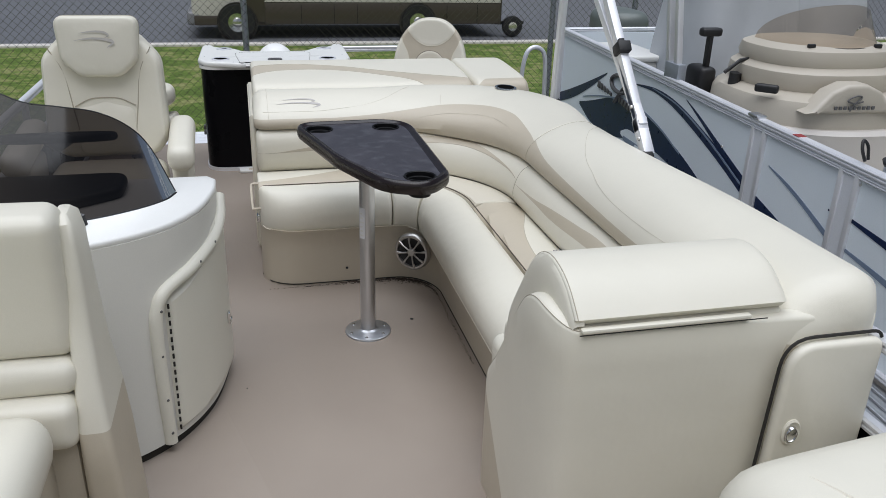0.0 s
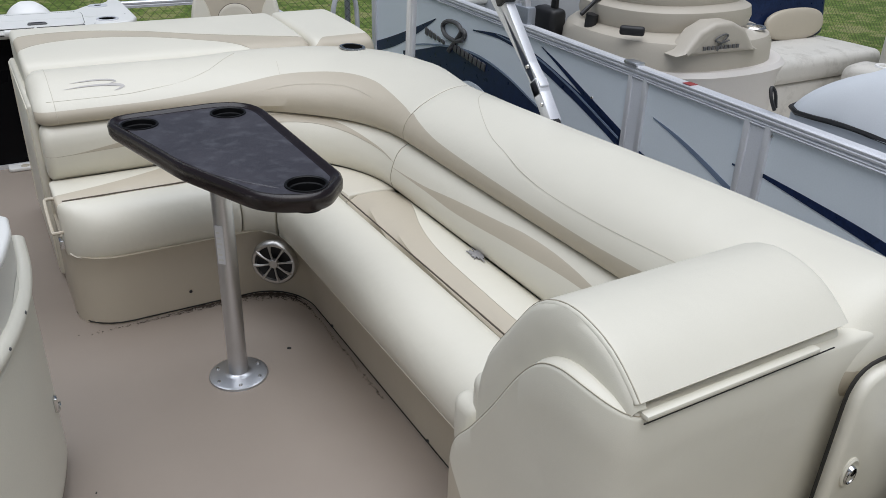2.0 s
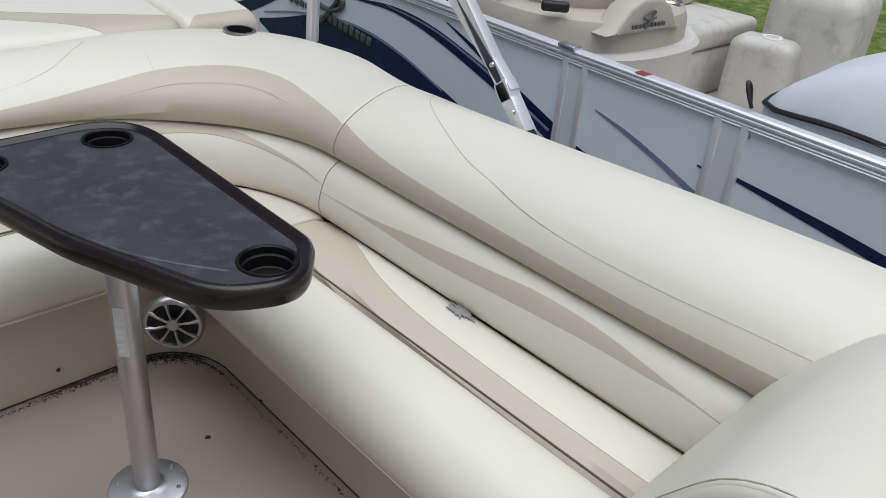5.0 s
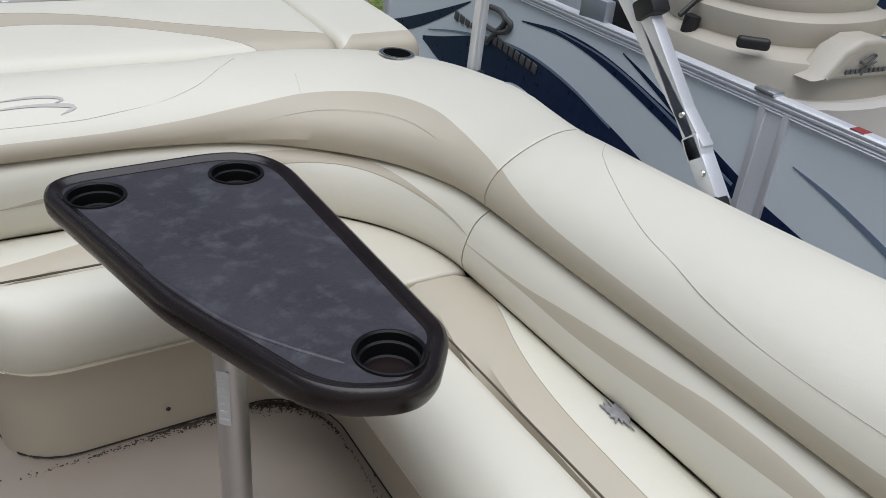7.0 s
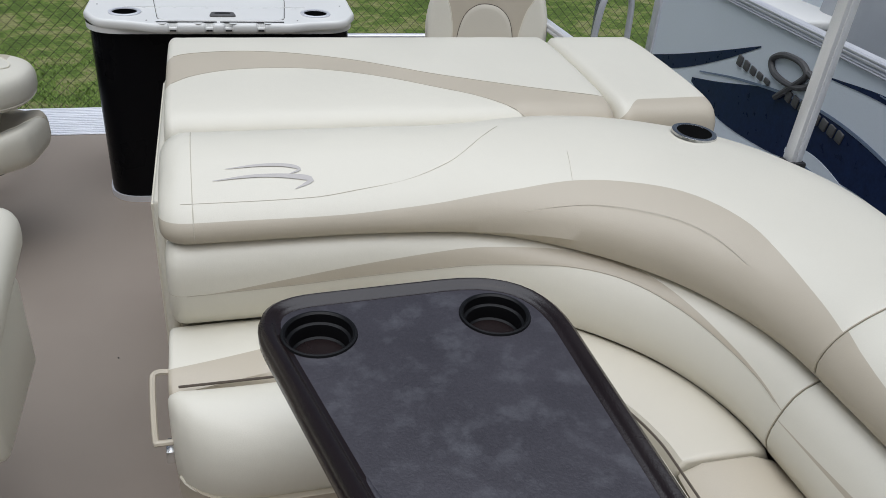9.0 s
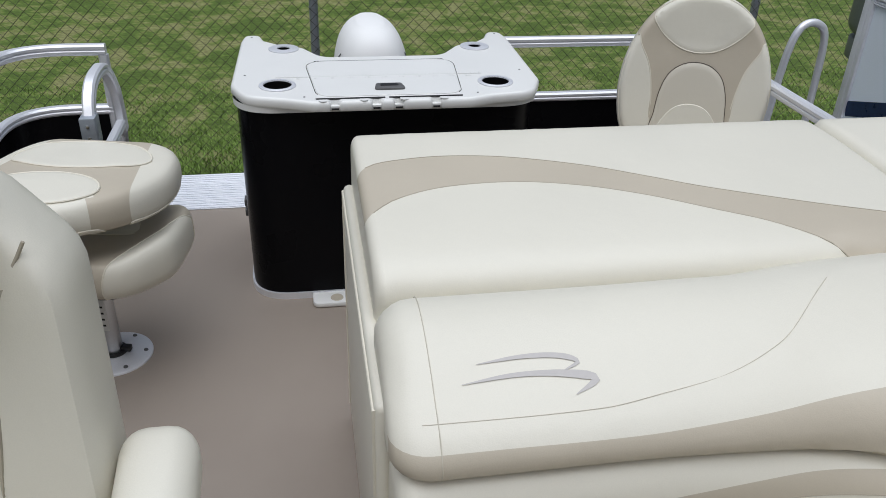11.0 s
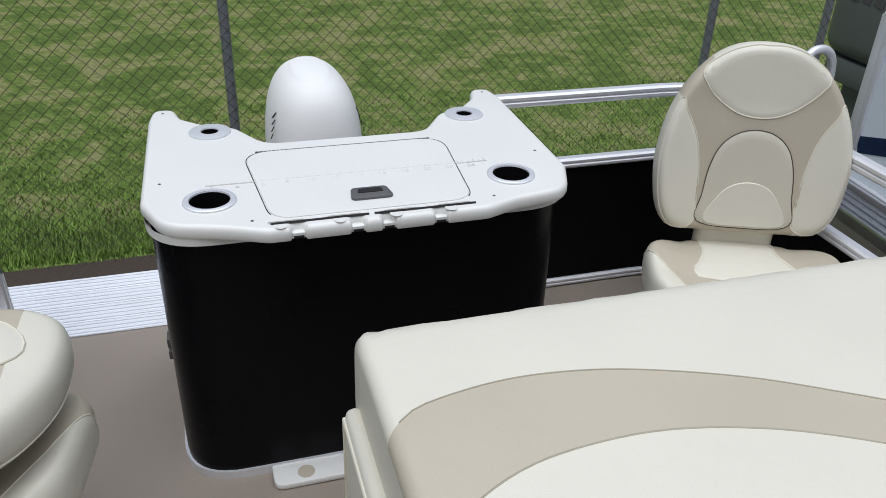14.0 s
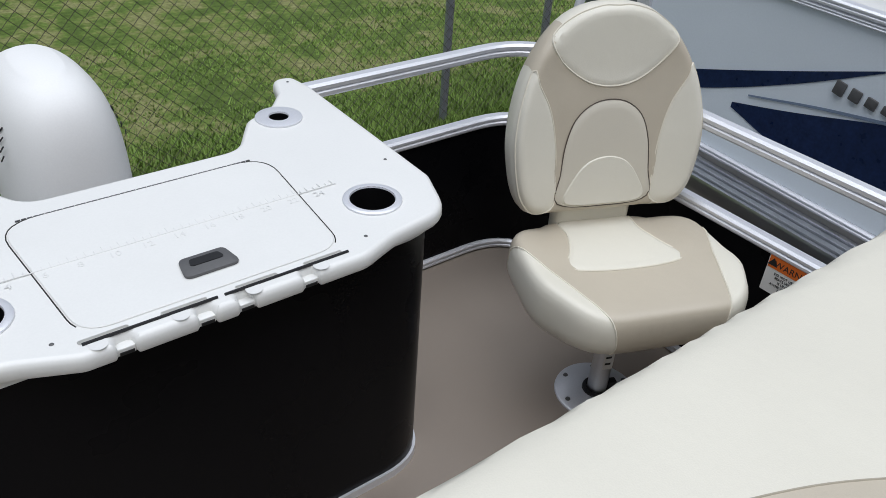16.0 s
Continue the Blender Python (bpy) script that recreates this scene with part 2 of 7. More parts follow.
def tube(pts, r, seg=10, bm=None, square=False, cap=True, taper=None, flat=1.0):
    """A round (or square) tube along a line of points."""
    own = bmesh.new()
    pts = [Vector(p) for p in pts]
    n = 4 if square else seg
    rings, up = [], None
    for i, p in enumerate(pts):
        d = (pts[min(i + 1, len(pts) - 1)] - pts[max(i - 1, 0)]).normalized()
        if up is None:
            up = Vector((0, 0, 1)) if abs(d.z) < 0.9 else Vector((0, 1, 0))
        a = d.cross(up).normalized()
        b = a.cross(d).normalized()
        up = b
        rr = r * (taper[i] if taper else 1)
        ring = []
        for k in range(n):
            t = 2 * math.pi * (k + (0.5 if square else 0)) / n
            ring.append(own.verts.new(p + a * (math.cos(t) * rr) + b * (math.sin(t) * rr * flat)))
        rings.append(ring)
    for r0, r1 in zip(rings, rings[1:]):
        for k in range(n):
            own.faces.new((r0[k], r0[(k + 1) % n], r1[(k + 1) % n], r1[k]))
    if cap:
        own.faces.new(rings[0][::-1])
        own.faces.new(rings[-1])
    bmesh.ops.recalc_face_normals(own, faces=list(own.faces))
    return join(bm, own)


def lathe(profile, seg=32, at=(0, 0, 0), bm=None, m=None):
    """Turns (radius, height) pairs round the upright axis."""
    own = bmesh.new()
    rings = []
    for r, z in profile:
        if r < 1e-6:
            rings.append([own.verts.new((0, 0, z))])
        else:
            rings.append([own.verts.new((r * math.cos(2 * math.pi * k / seg), r * math.sin(2 * math.pi * k / seg), z)) for k in range(seg)])
    for a, b in zip(rings, rings[1:]):
        for k in range(seg):
            q = [a[k % len(a)], a[(k + 1) % len(a)], b[(k + 1) % len(b)], b[k % len(b)]]
            q = list(dict.fromkeys(q))
            if len(q) > 2:
                own.faces.new(q)
    own.transform((m if m is not None else Matrix.Identity(4)))
    own.transform(Matrix.Translation(at))
    bmesh.ops.recalc_face_normals(own, faces=list(own.faces))
    return join(bm, own)


def prism(outline, z0, z1, r=0.0, seg=2, bm=None, m=None, holes=()):
    """A slab from a plan outline, with its rims rounded."""
    own = bmesh.new()
    f = own.faces.new([own.verts.new((x, y, z0)) for x, y in outline])
    ext = bmesh.ops.extrude_face_region(own, geom=[f])
    vs = [v for v in ext["geom"] if isinstance(v, bmesh.types.BMVert)]
    bmesh.ops.translate(own, verts=vs, vec=(0, 0, z1 - z0))
    bmesh.ops.recalc_face_normals(own, faces=list(own.faces))
    if r > 0:
        rims = [e for e in own.edges if abs(e.verts[0].co.z - e.verts[1].co.z) < 1e-6]
        bmesh.ops.bevel(own, geom=rims, offset=r, segments=seg, profile=0.5, affect='EDGES')
    if m is not None:
        own.transform(m)
    return join(bm, own)


def round_poly(pts, radii, n=6):
    """Rounds the corners of a polygon."""
    out = []
    k = len(pts)
    for i, p in enumerate(pts):
        r = radii if isinstance(radii, (int, float)) else radii[i]
        p, a, b = Vector(p), Vector(pts[i - 1]), Vector(pts[(i + 1) % k])
        da, db = (a - p).normalized(), (b - p).normalized()
        ang = da.angle(db)
        if r <= 0 or ang > math.pi - 0.02:
            out.append((p.x, p.y))
            continue
        t = min(r / math.tan(ang / 2), 0.49 * (a - p).length, 0.49 * (b - p).length)
        p0, p1 = p + da * t, p + db * t
        for j in range(n + 1):
            s = j / n
            q = p0 * (1 - s) ** 2 + p * (2 * s * (1 - s)) + p1 * s ** 2
            out.append((q.x, q.y))
    return out


def spline(pts, n=8):
    """A smooth line through points (Catmull-Rom)."""
    P = [Vector(p) for p in pts]
    P = [P[0] * 2 - P[1]] + P + [P[-1] * 2 - P[-2]]
    out = []
    for i in range(1, len(P) - 2):
        for j in range(n):
            t = j / n
            a, b, c, d = P[i - 1:i + 3]
            out.append(0.5 * (2 * b + (c - a) * t + (2 * a - 5 * b + 4 * c - d) * t * t + (3 * b - a - 3 * c + d) * t ** 3))
    out.append(P[-2])
    return out


def resample(pts, n):
    pts = [Vector(p) for p in pts]
    L = [0.0]
    for a, b in zip(pts, pts[1:]):
        L.append(L[-1] + (b - a).length)
    out, i = [], 0
    for k in range(n):
        s = L[-1] * k / (n - 1)
        while i < len(pts) - 2 and L[i + 1] < s:
            i += 1
        t = (s - L[i]) / max(L[i + 1] - L[i], 1e-9)
        out.append(pts[i].lerp(pts[i + 1], min(max(t, 0), 1)))
    return out


def loft(fn, ns, cuts, rows=(8,), mats=(0,), caps=True, bm=None):
    """A skin fn(s, u), s and u in 0..1. cuts: functions of s that divide u into bands; mats: each band's material slot."""
    own = bmesh.new()
    grid, slots = [], []
    for i in range(ns + 1):
        s = i / ns
        cs = [0.0] + [c(s) for c in cuts] + [1.0]
        line = []
        for b in range(len(cs) - 1):
            k = rows[b % len(rows)]
            line += [cs[b] + (cs[b + 1] - cs[b]) * j / k for j in range(k)]
        line.append(1.0)
        grid.append([own.verts.new(fn(s, u)) for u in line])
    for b in range(len(cuts) + 1):
        slots += [mats[b % len(mats)]] * rows[b % len(rows)]
    for a, b in zip(grid, grid[1:]):
        for j in range(len(a) - 1):
            own.faces.new((a[j], a[j + 1], b[j + 1], b[j])).material_index = slots[j]
    if caps:
        own.faces.new(grid[0][::-1]).material_index = slots[len(slots) // 2]
        own.faces.new(grid[-1]).material_index = slots[len(slots) // 2]
    bmesh.ops.recalc_face_normals(own, faces=list(own.faces))
    return join(bm, own)


def clamp01(v):
    return min(max(v, 0.0), 1.0)


def ease(v):
    v = clamp01(v)
    return v * v * (3 - 2 * v)


def wave(*pairs):
    """A smooth function through (s, value) pairs."""
    def f(s):
        for (a, va), (b, vb) in zip(pairs, pairs[1:]):
            if s <= b:
                return va + (vb - va) * ease((s - a) / (b - a))
        return pairs[-1][1]
    return f


def flow(*pairs):
    """A smooth line through (s, value) pairs, with no flat steps at them."""
    n = len(pairs)
    slope = []
    for i in range(n):
        (a, va), (b, vb) = pairs[max(i - 1, 0)], pairs[min(i + 1, n - 1)]
        slope.append((vb - va) / (b - a))

    def f(s):
        s = min(max(s, pairs[0][0]), pairs[-1][0])
        for i in range(n - 1):
            (a, va), (b, vb) = pairs[i], pairs[i + 1]
            if s <= b:
                h, t = b - a, (s - a) / (b - a)
                return (va * (1 + 2 * t) * (1 - t) ** 2 + slope[i] * h * t * (1 - t) ** 2 + vb * t * t * (3 - 2 * t) + slope[i + 1] * h * t * t * (t - 1))
        return pairs[-1][1]
    return f


def closed(pts, n=6):
    """A smooth closed outline through points."""
    k = len(pts)
    P = [Vector((*p, 0)) for p in pts]
    out = []
    for i in range(k):
        a, b, c, d = P[i - 1], P[i], P[(i + 1) % k], P[(i + 2) % k]
        for j in range(n):
            t = j / n
            q = 0.5 * (2 * b + (c - a) * t + (2 * a - 5 * b + 4 * c - d) * t * t + (3 * b - a - 3 * c + d) * t ** 3)
            out.append((q.x, q.y))
    return out


def cushion(w, d, h, r=0.05, puff=0.02, bow=0.0, nx=18, ny=12, taper=None):
    """A padded block w x d x h about its base centre: round edges and a domed top."""
    bm = bmesh.new()
    bmesh.ops.create_cube(bm, size=1, matrix=Matrix.Diagonal((w, d, h, 1)) @ Matrix.Translation((0, 0, 0.5)))
    bmesh.ops.bevel(bm, geom=list(bm.edges), offset=r, segments=5, profile=0.5, affect='EDGES')
    bmesh.ops.subdivide_edges(bm, edges=[e for e in bm.edges if e.calc_length() > r * 1.8], cuts=6, use_grid_fill=True)
    for v in bm.verts:
        kx, ky = 1 - (2 * v.co.x / w) ** 2, 1 - (2 * v.co.y / d) ** 2
        if v.co.z > h * 0.5:
            v.co.z += puff * max(kx, 0) * max(ky, 0)
        if taper:
            v.co.x *= 1 + (taper - 1) * v.co.z / h
    return bm


def cutcolor(bm, test, slot=1):
    for f in bm.faces:
        if test(f.calc_center_median()):
            f.material_index = slot
    return bm


# ---- setting: ground, road, deck ----
GZ = -1.12
bm = bmesh.new()
bmesh.ops.create_grid(bm, x_segments=40, y_segments=40, size=400)
ground = tagged(part("ground", bm, GRASS, at=pose(0, 0, GZ), smooth=0), "mown grass with dry straw-coloured patches", "ground", kind="structure")
bm = rbox(-80, 80, 17.6, 30.5, GZ - 0.2, GZ + 0.02, 0.01, 1)
tagged(part("road", bm, ASPH, smooth=0), "grey asphalt road behind the fence", "road", kind="structure")
bm = rbox(-80, 80, 17.35, 17.597, GZ - 0.2, GZ + 0.05, 0.02, 2)
tagged(part("kerb", bm, NLOW, smooth=0), "pale concrete kerb along the road", "kerb", kind="structure")
bm = prism([(-6, -3), (8, -3), (8, 8.28), (4, 8.3), (1, 8.34), (-2, 8.3), (-6, 8.34)], GZ - 0.1, GZ + 0.012)
tagged(part("dirt_strip", bm, DIRT, smooth=0), "bare dark soil under the parked boats", "soil", kind="structure")
bm = rbox(-60, 60, 33.0, 33.3, GZ - 0.2, GZ + 6, 0.01, 1)
tagged(part("backdrop", bm, WALLF, smooth=0), "dull grey-green distance across the road", "backdrop", kind="structure")

DECK_L, DECK_R = -0.80, 1.70
bm = prism(round_poly([(DECK_L, -1.9), (DECK_R, -1.9), (DECK_R, 5.898), (DECK_L, 5.898)], [0.3, 0.3, 0.02, 0.02]), -0.04, 0.0, 0.004)
floor = tagged(part("floor", bm, FLOORV), "tan woven-vinyl boat deck, lightly soiled", "floor", kind="structure")
bm = rbox(DECK_L, DECK_R, -1.9, 6.2, -0.16, -0.042, 0.01, 1)
tagged(part("deck_frame", bm, ALUW), "aluminium frame under the boat deck", "frame", kind="structure")
for px in (-0.45, 1.35):
    t_ = thing("pontoon", "aluminium pontoon float under the deck", "pontoon", group="floats of the boat", kind="structure")
    part("float", tube([(px, -1.9, -0.48), (px, -1.5, -0.48), (px, 6.1, -0.48)], 0.31, 24, taper=[0.3, 1, 1]), ALUW, t_)
for px, py in ((-0.45, 0.6), (1.35, 0.6), (-0.45, 4.6), (1.35, 4.6)):
    bl = rbox(px - 0.2, px + 0.2, py - 0.1, py + 0.1, GZ, -0.78, 0.01, 2)
    tagged(part("support_block", bl, NLOW), "concrete block carrying the boat's float", "block", group="blocks under the boat")

# aluminium stern planking
plat = thing("stern_planking", "ribbed bare aluminium planking at the stern", "planking", kind="structure")
for i in range(4):
    y0 = 5.90 + i * 0.0865
    b = rbox(DECK_L, DECK_R, y0, y0 + 0.084, -0.04, -0.008, 0.003, 2)
    for j in range(4):
        rbox(DECK_L, DECK_R, y0 + 0.006 + j * 0.02, y0 + 0.016 + j * 0.02, -0.009, -0.004, 0.002, 1, bm=b)
    part("plank", b, PLANK, plat)
part("edge_trim", rbox(DECK_L, DECK_R, 5.896, 5.902, -0.002, 0.004, 0.002, 1), ALU, plat)


# ---- rails of the boat ----
def path_tube(pts, w, h, parent, name="rail", m=ALUW, n=None):
    """A box-section rail along a line."""
    pts = [Vector(p) for p in pts]
    b = bmesh.new()
    rings = []
    prof = [(-w / 2, -h / 2 + 0.006), (-w / 2 + 0.006, -h / 2), (w / 2 - 0.006, -h / 2), (w / 2, -h / 2 + 0.006), (w / 2, -0.004), (w / 2 - 0.004, 0), (w / 2, 0.004), (w / 2, h / 2 - 0.006), (w / 2 - 0.006, h / 2),
            (-w / 2 + 0.006, h / 2), (-w / 2, h / 2 - 0.006), (-w / 2, 0.004), (-w / 2 + 0.004, 0), (-w / 2, -0.004)]
    for i, p in enumerate(pts):
        d = (pts[min(i + 1, len(pts) - 1)] - pts[max(i - 1, 0)]).normalized()
        a = Vector((0, 0, 1)).cross(d)
        a = a.normalized() if a.length > 0.05 else Vector((1, 0, 0))
        up = d.cross(a).normalized()
        rings.append([b.verts.new(p + a * x + up * z) for x, z in prof])
    k = len(prof)
    for r0, r1 in zip(rings, rings[1:]):
        for j in range(k):
            b.faces.new((r0[j], r0[(j + 1) % k], r1[(j + 1) % k], r1[j]))
    b.faces.new(rings[0][::-1])
    b.faces.new(rings[-1])
    bmesh.ops.recalc_face_normals(b, faces=list(b.faces))
    return part(name, b, m, parent)


def wall_strip(pts, z0, z1, th, parent, name, m):
    """A thin upright panel along a plan line."""
    b = bmesh.new()
    P = [Vector((x, y, 0)) for x, y in pts]
    rows = []
    for i, p in enumerate(P):
        d = (P[min(i + 1, len(P) - 1)] - P[max(i - 1, 0)]).normalized()
        a = Vector((-d.y, d.x, 0)) * th / 2
        rows.append([b.verts.new(q + Vector((0, 0, z))) for q, z in ((p - a, z0), (p + a, z0), (p + a, z1), (p - a, z1))])
    for r0, r1 in zip(rows, rows[1:]):
        for j in range(4):
            b.faces.new((r0[j], r0[(j + 1) % 4], r1[(j + 1) % 4], r1[j]))
    b.faces.new(rows[0][::-1])
    b.faces.new(rows[-1])
    bmesh.ops.recalc_face_normals(b, faces=list(b.faces))
    return part(name, b, m, parent)


def corner_line(a, c, b, r, n=8):
    """Plan line a - c - b with a round corner at c."""
    a, b, c = Vector(a), Vector(b), Vector(c)
    p0, p1 = c + (a - c).normalized() * r, c + (b - c).normalized() * r
    return [tuple(a)] + [tuple(p0 * (1 - s) ** 2 + c * 2 * s * (1 - s) + p1 * s * s) for s in (j / n for j in range(n + 1))] + [tuple(b)]


RAIL_R = 1.64
right_rail = thing("stern_fence", "aluminium rail fence with black panel round the stern corner", "fence", kind="structure")
line = corner_line((RAIL_R, 1.2), (RAIL_R, 5.83), (0.90, 5.83), 0.2)
path_tube([(x, y, 0.643) for x, y in line], 0.032, 0.036, right_rail, "top_rail")
path_tube([(x, y, 0.437) for x, y in line], 0.032, 0.032, right_rail, "middle_rail")
path_tube([(x, y, 0.016) for x, y in line], 0.034, 0.03, right_rail, "bottom_rail")
wall_strip([(x, y) for x, y in line], 0.028, 0.424, 0.012, right_rail, "panel", BLACKP)
for y in (1.25, 2.6, 4.0, 4.72):
    path_tube([(RAIL_R, y, 0.032), (RAIL_R, y, 0.626)], 0.03, 0.03, right_rail, "post")
left_rail = thing("port_fence", "aluminium rail fence with black panel along the boat's side", "fence", kind="structure")
LX = -0.76
line = corner_line((LX, -1.5), (LX, 5.83), (-0.44, 5.83), 0.2)
path_tube([(x, y, 0.643) for x, y in line], 0.032, 0.036, left_rail, "top_rail")
path_tube([(x, y, 0.437) for x, y in line], 0.032, 0.032, left_rail, "middle_rail")
path_tube([(x, y, 0.016) for x, y in line], 0.034, 0.03, left_rail, "bottom_rail")
wall_strip([(x, y) for x, y in line], 0.028, 0.424, 0.012, left_rail, "panel", BLACKP)
path_tube([(-0.45, 5.83, 0.032), (-0.45, 5.83, 0.626)], 0.03, 0.03, left_rail, "post")
for y in (0.0, 1.5, 3.0, 4.4):
    path_tube([(LX, y, 0.032), (LX, y, 0.626)], 0.03, 0.03, left_rail, "post")

gate = thing("stern_gate", "open aluminium arch gate folded inward at the stern", "gate")
GX = -0.41
arch = [(GX, 5.36, 0.05), (GX, 5.36, 0.50), (GX, 5.375, 0.585), (GX, 5.43, 0.64), (GX, 5.52, 0.655), (GX, 5.62, 0.64), (GX, 5.70, 0.57), (GX, 5.74, 0.46), (GX, 5.76, 0.05)]
path_tube([tuple(p) for p in spline(arch, 5)], 0.034, 0.034, gate, "arch")
path_tube([(GX, 5.37, 0.42), (GX, 5.745, 0.42)], 0.03, 0.03, gate, "crossbar")
path_tube([(GX, 5.37, 0.2), (GX, 5.75, 0.2)], 0.03, 0.03, gate, "crossbar")
part("hinge_bracket", rbox(GX - 0.022, GX + 0.022, 5.33, 5.385, 0.50, 0.585, 0.004, 2), GALV, gate)
for z in (0.525, 0.56):
    part("screw", lathe([(0, 0.004), (0.005, 0.003), (0.006, 0)], 10, m=pose(0, 0, 0, 90)), STEEL, gate, at=pose(GX, 5.33, z))

sticker = thing("warning_label", "orange and white warning sticker on the black panel", "label")
part("paper", rbox(1.6275, 1.6295, 4.868, 4.988, 0.328, 0.425, 0.0005, 1), PAPER, sticker)
part("orange_band", rbox(1.6265, 1.6275, 4.870, 4.986, 0.392, 0.423, 0.0003, 1), ORANGE, sticker)


def lettering(text, size, m, parent, at, name="lettering", depth=0.0004):
    cu = bpy.data.curves.new(name, 'FONT')
    cu.body, cu.size, cu.extrude, cu.align_x = text, size, depth, 'CENTER'
    tmp = bpy.data.objects.new("tmp", cu)
    scene.collection.objects.link(tmp)
    me = bpy.data.meshes.new_from_object(tmp.evaluated_get(bpy.context.evaluated_depsgraph_get()))
    bpy.data.objects.remove(tmp)
    me.materials.clear()
    me.materials.append(m)
    ob = new(name, me)
    ob.parent, ob.matrix_basis = parent, at
    return ob


face_in = Matrix(((0, 0, -1, 0), (-1, 0, 0, 0), (0, 1, 0, 0), (0, 0, 0, 1)))


def on_panel(x, y, z):
    return Matrix.Translation((x, y, z)) @ face_in


lettering("WARNING", 0.022, RUBBER, sticker, on_panel(1.6262, 4.918, 0.399))
for i, row in enumerate(("DO NOT USE FISHING", "SEATS WHEN BOAT", "IS UNDERWAY", "AVOID SERIOUS INJURY", "FROM FALLS")):
    lettering(row, 0.0085, RUBBER, sticker, on_panel(1.6268, 4.923, 0.379 - i * 0.0095))
part("triangle", prism([(0, 0.012), (-0.012, -0.008), (0.012, -0.008)], 0, 0.0006), RUBBER, sticker, at=on_panel(1.6262, 4.975, 0.407))

# ---- lounge: one L-shaped line, swept ----
PX0, PY, PXS, PR, PYE = 0.285, 3.86, 1.41, 0.55, 1.98
SEG = [PXS - PR - PX0, PR * math.pi / 2, PY - PR - PYE]
LEN = sum(SEG)


def at_lounge(a, d, z):
    """a: metres along the lounge from its aisle end; d: metres behind the back's crease line."""
    if a < SEG[0]:
        return Vector((PX0 + a, PY + d, z))
    if a < SEG[0] + SEG[1]:
        t = (a - SEG[0]) / PR
        # the outside of the corner is squarer than its inside
        d += 0.20 * math.sin(2 * t) ** 1.5 * clamp01(d / 0.255) if d > 0 and z > 0.45 else 0.0
        return Vector((PXS - PR + (PR + d) * math.sin(t), PY - PR + (PR + d) * math.cos(t), z))
    return Vector((PXS + d, PY - PR - (a - SEG[0] - SEG[1]), z))


def deep(a):
    """How the seat grows deeper round the corner."""
    return 0.80 + 0.20 * ease((a - 0.45) / 0.9)


def swept(prof, a0, a1, n=24, cuts=(), rows=(8,), mats=(0,), nose=0.0, tail=0.0, inset0=0.0, inset1=0.0, seat=False, base=False, rise=0.0, tuck=None, bm=None, smooth=6):
    """A padded roll: a closed profile of (d, z) swept along the lounge between a0 and a1."""
    pr = resample(spline([(d, z, 0) for d, z in prof], smooth), 61)
    dmin, dmax = min(p.x for p in pr), max(p.x for p in pr)
    cx, cz = sum(p.x for p in pr) / len(pr), sum(p.y for p in pr) / len(pr)

    def fn(s, u):
        # rows bunch up at the ends for round ends
        a = a0 + (a1 - a0) * s
        k = u * 60
        i = min(int(k), 59)
        p = pr[i].lerp(pr[i + 1], k - i)
        d, z = p.x, p.y
        for da, rad in ((a - a0, inset0), (a1 - a, inset1)):
            if rad and da < rad:
                q = rad - math.sqrt(max(rad * rad - (rad - da) ** 2, 0))
                v = Vector((d - cx, z - cz))
                L = max(v.length, 1e-6)
                v *= max(L - q, 0.0) / L
                d, z = cx + v.x, cz + v.y
        for da, rad in ((a - a0, nose), (a1 - a, tail)):
            if rad and da < rad:
                q = rad - math.sqrt(max(rad * rad - (rad - da) ** 2, 0))
                d += q * (dmax - d) / max(dmax - dmin, 1e-6)
        if tuck:
            d, z = tuck(1 - ease((a - 0.3) / 0.75), d, z)
        if rise:
            z += rise * ease((a - a0) / (a1 - a0 - 0.35)) * clamp01((z - 0.58) / 0.14)
        if base:
            d = d * (0.92 + 0.08 * ease((a - 0.45) / 0.9))
        if seat:
            d = d * deep(a)
        return at_lounge(a, d, z)

    rad = max(inset0, nose)
    b = bmesh.new()
    stops = [0.0]
    if rad:
        stops += [rad / (a1 - a0) * (1 - math.cos(t * math.pi / 12)) for t in range(1, 7)]
    lo = stops[-1]
    rad1 = max(inset1, tail)
    hi = 1 - rad1 / (a1 - a0) if rad1 else 1.0
    stops += [lo + (hi - lo) * i / n for i in range(1, n + 1)]
    if rad1:
        stops += [1 - rad1 / (a1 - a0) * (1 - math.sin(t * math.pi / 12)) for t in range(1, 7)]
    ns = len(stops) - 1
    return loft(lambda s, u: fn(stops[min(round(s * ns), ns)], u), ns, [(lambda s, c=c: c(stops[min(round(s * ns), ns)])) for c in cuts], rows, mats, True, bm), fn


def tuck_upper(k, d, z):
    """Towards the aisle end the upper roll stops higher."""
    return d, z + 0.042 * k * clamp01((0.70 - z) / 0.13)


def tuck_lumbar(k, d, z):
    """Towards the aisle end the lumbar roll stands higher and its foot lies further back."""
    q = clamp01((z - 0.40) / 0.17)
    return d + 0.055 * k * (1 - q), z + 0.042 * k * q + 0.012 * k * (1 - q)


def tuck_seat(k, d, z):
    return d + 0.055 * k * clamp01((d + 0.15) / 0.09), z + 0.015 * k * clamp01((d + 0.22) / 0.12)


def seam_on(fn, cut, r=0.0022, n=60, s0=0.0, s1=1.0, bm=None, lift=0.0):
    return tube([fn(s0 + (s1 - s0) * i / n, cut(s0 + (s1 - s0) * i / n)) for i in range(n + 1)], r, 5, bm)


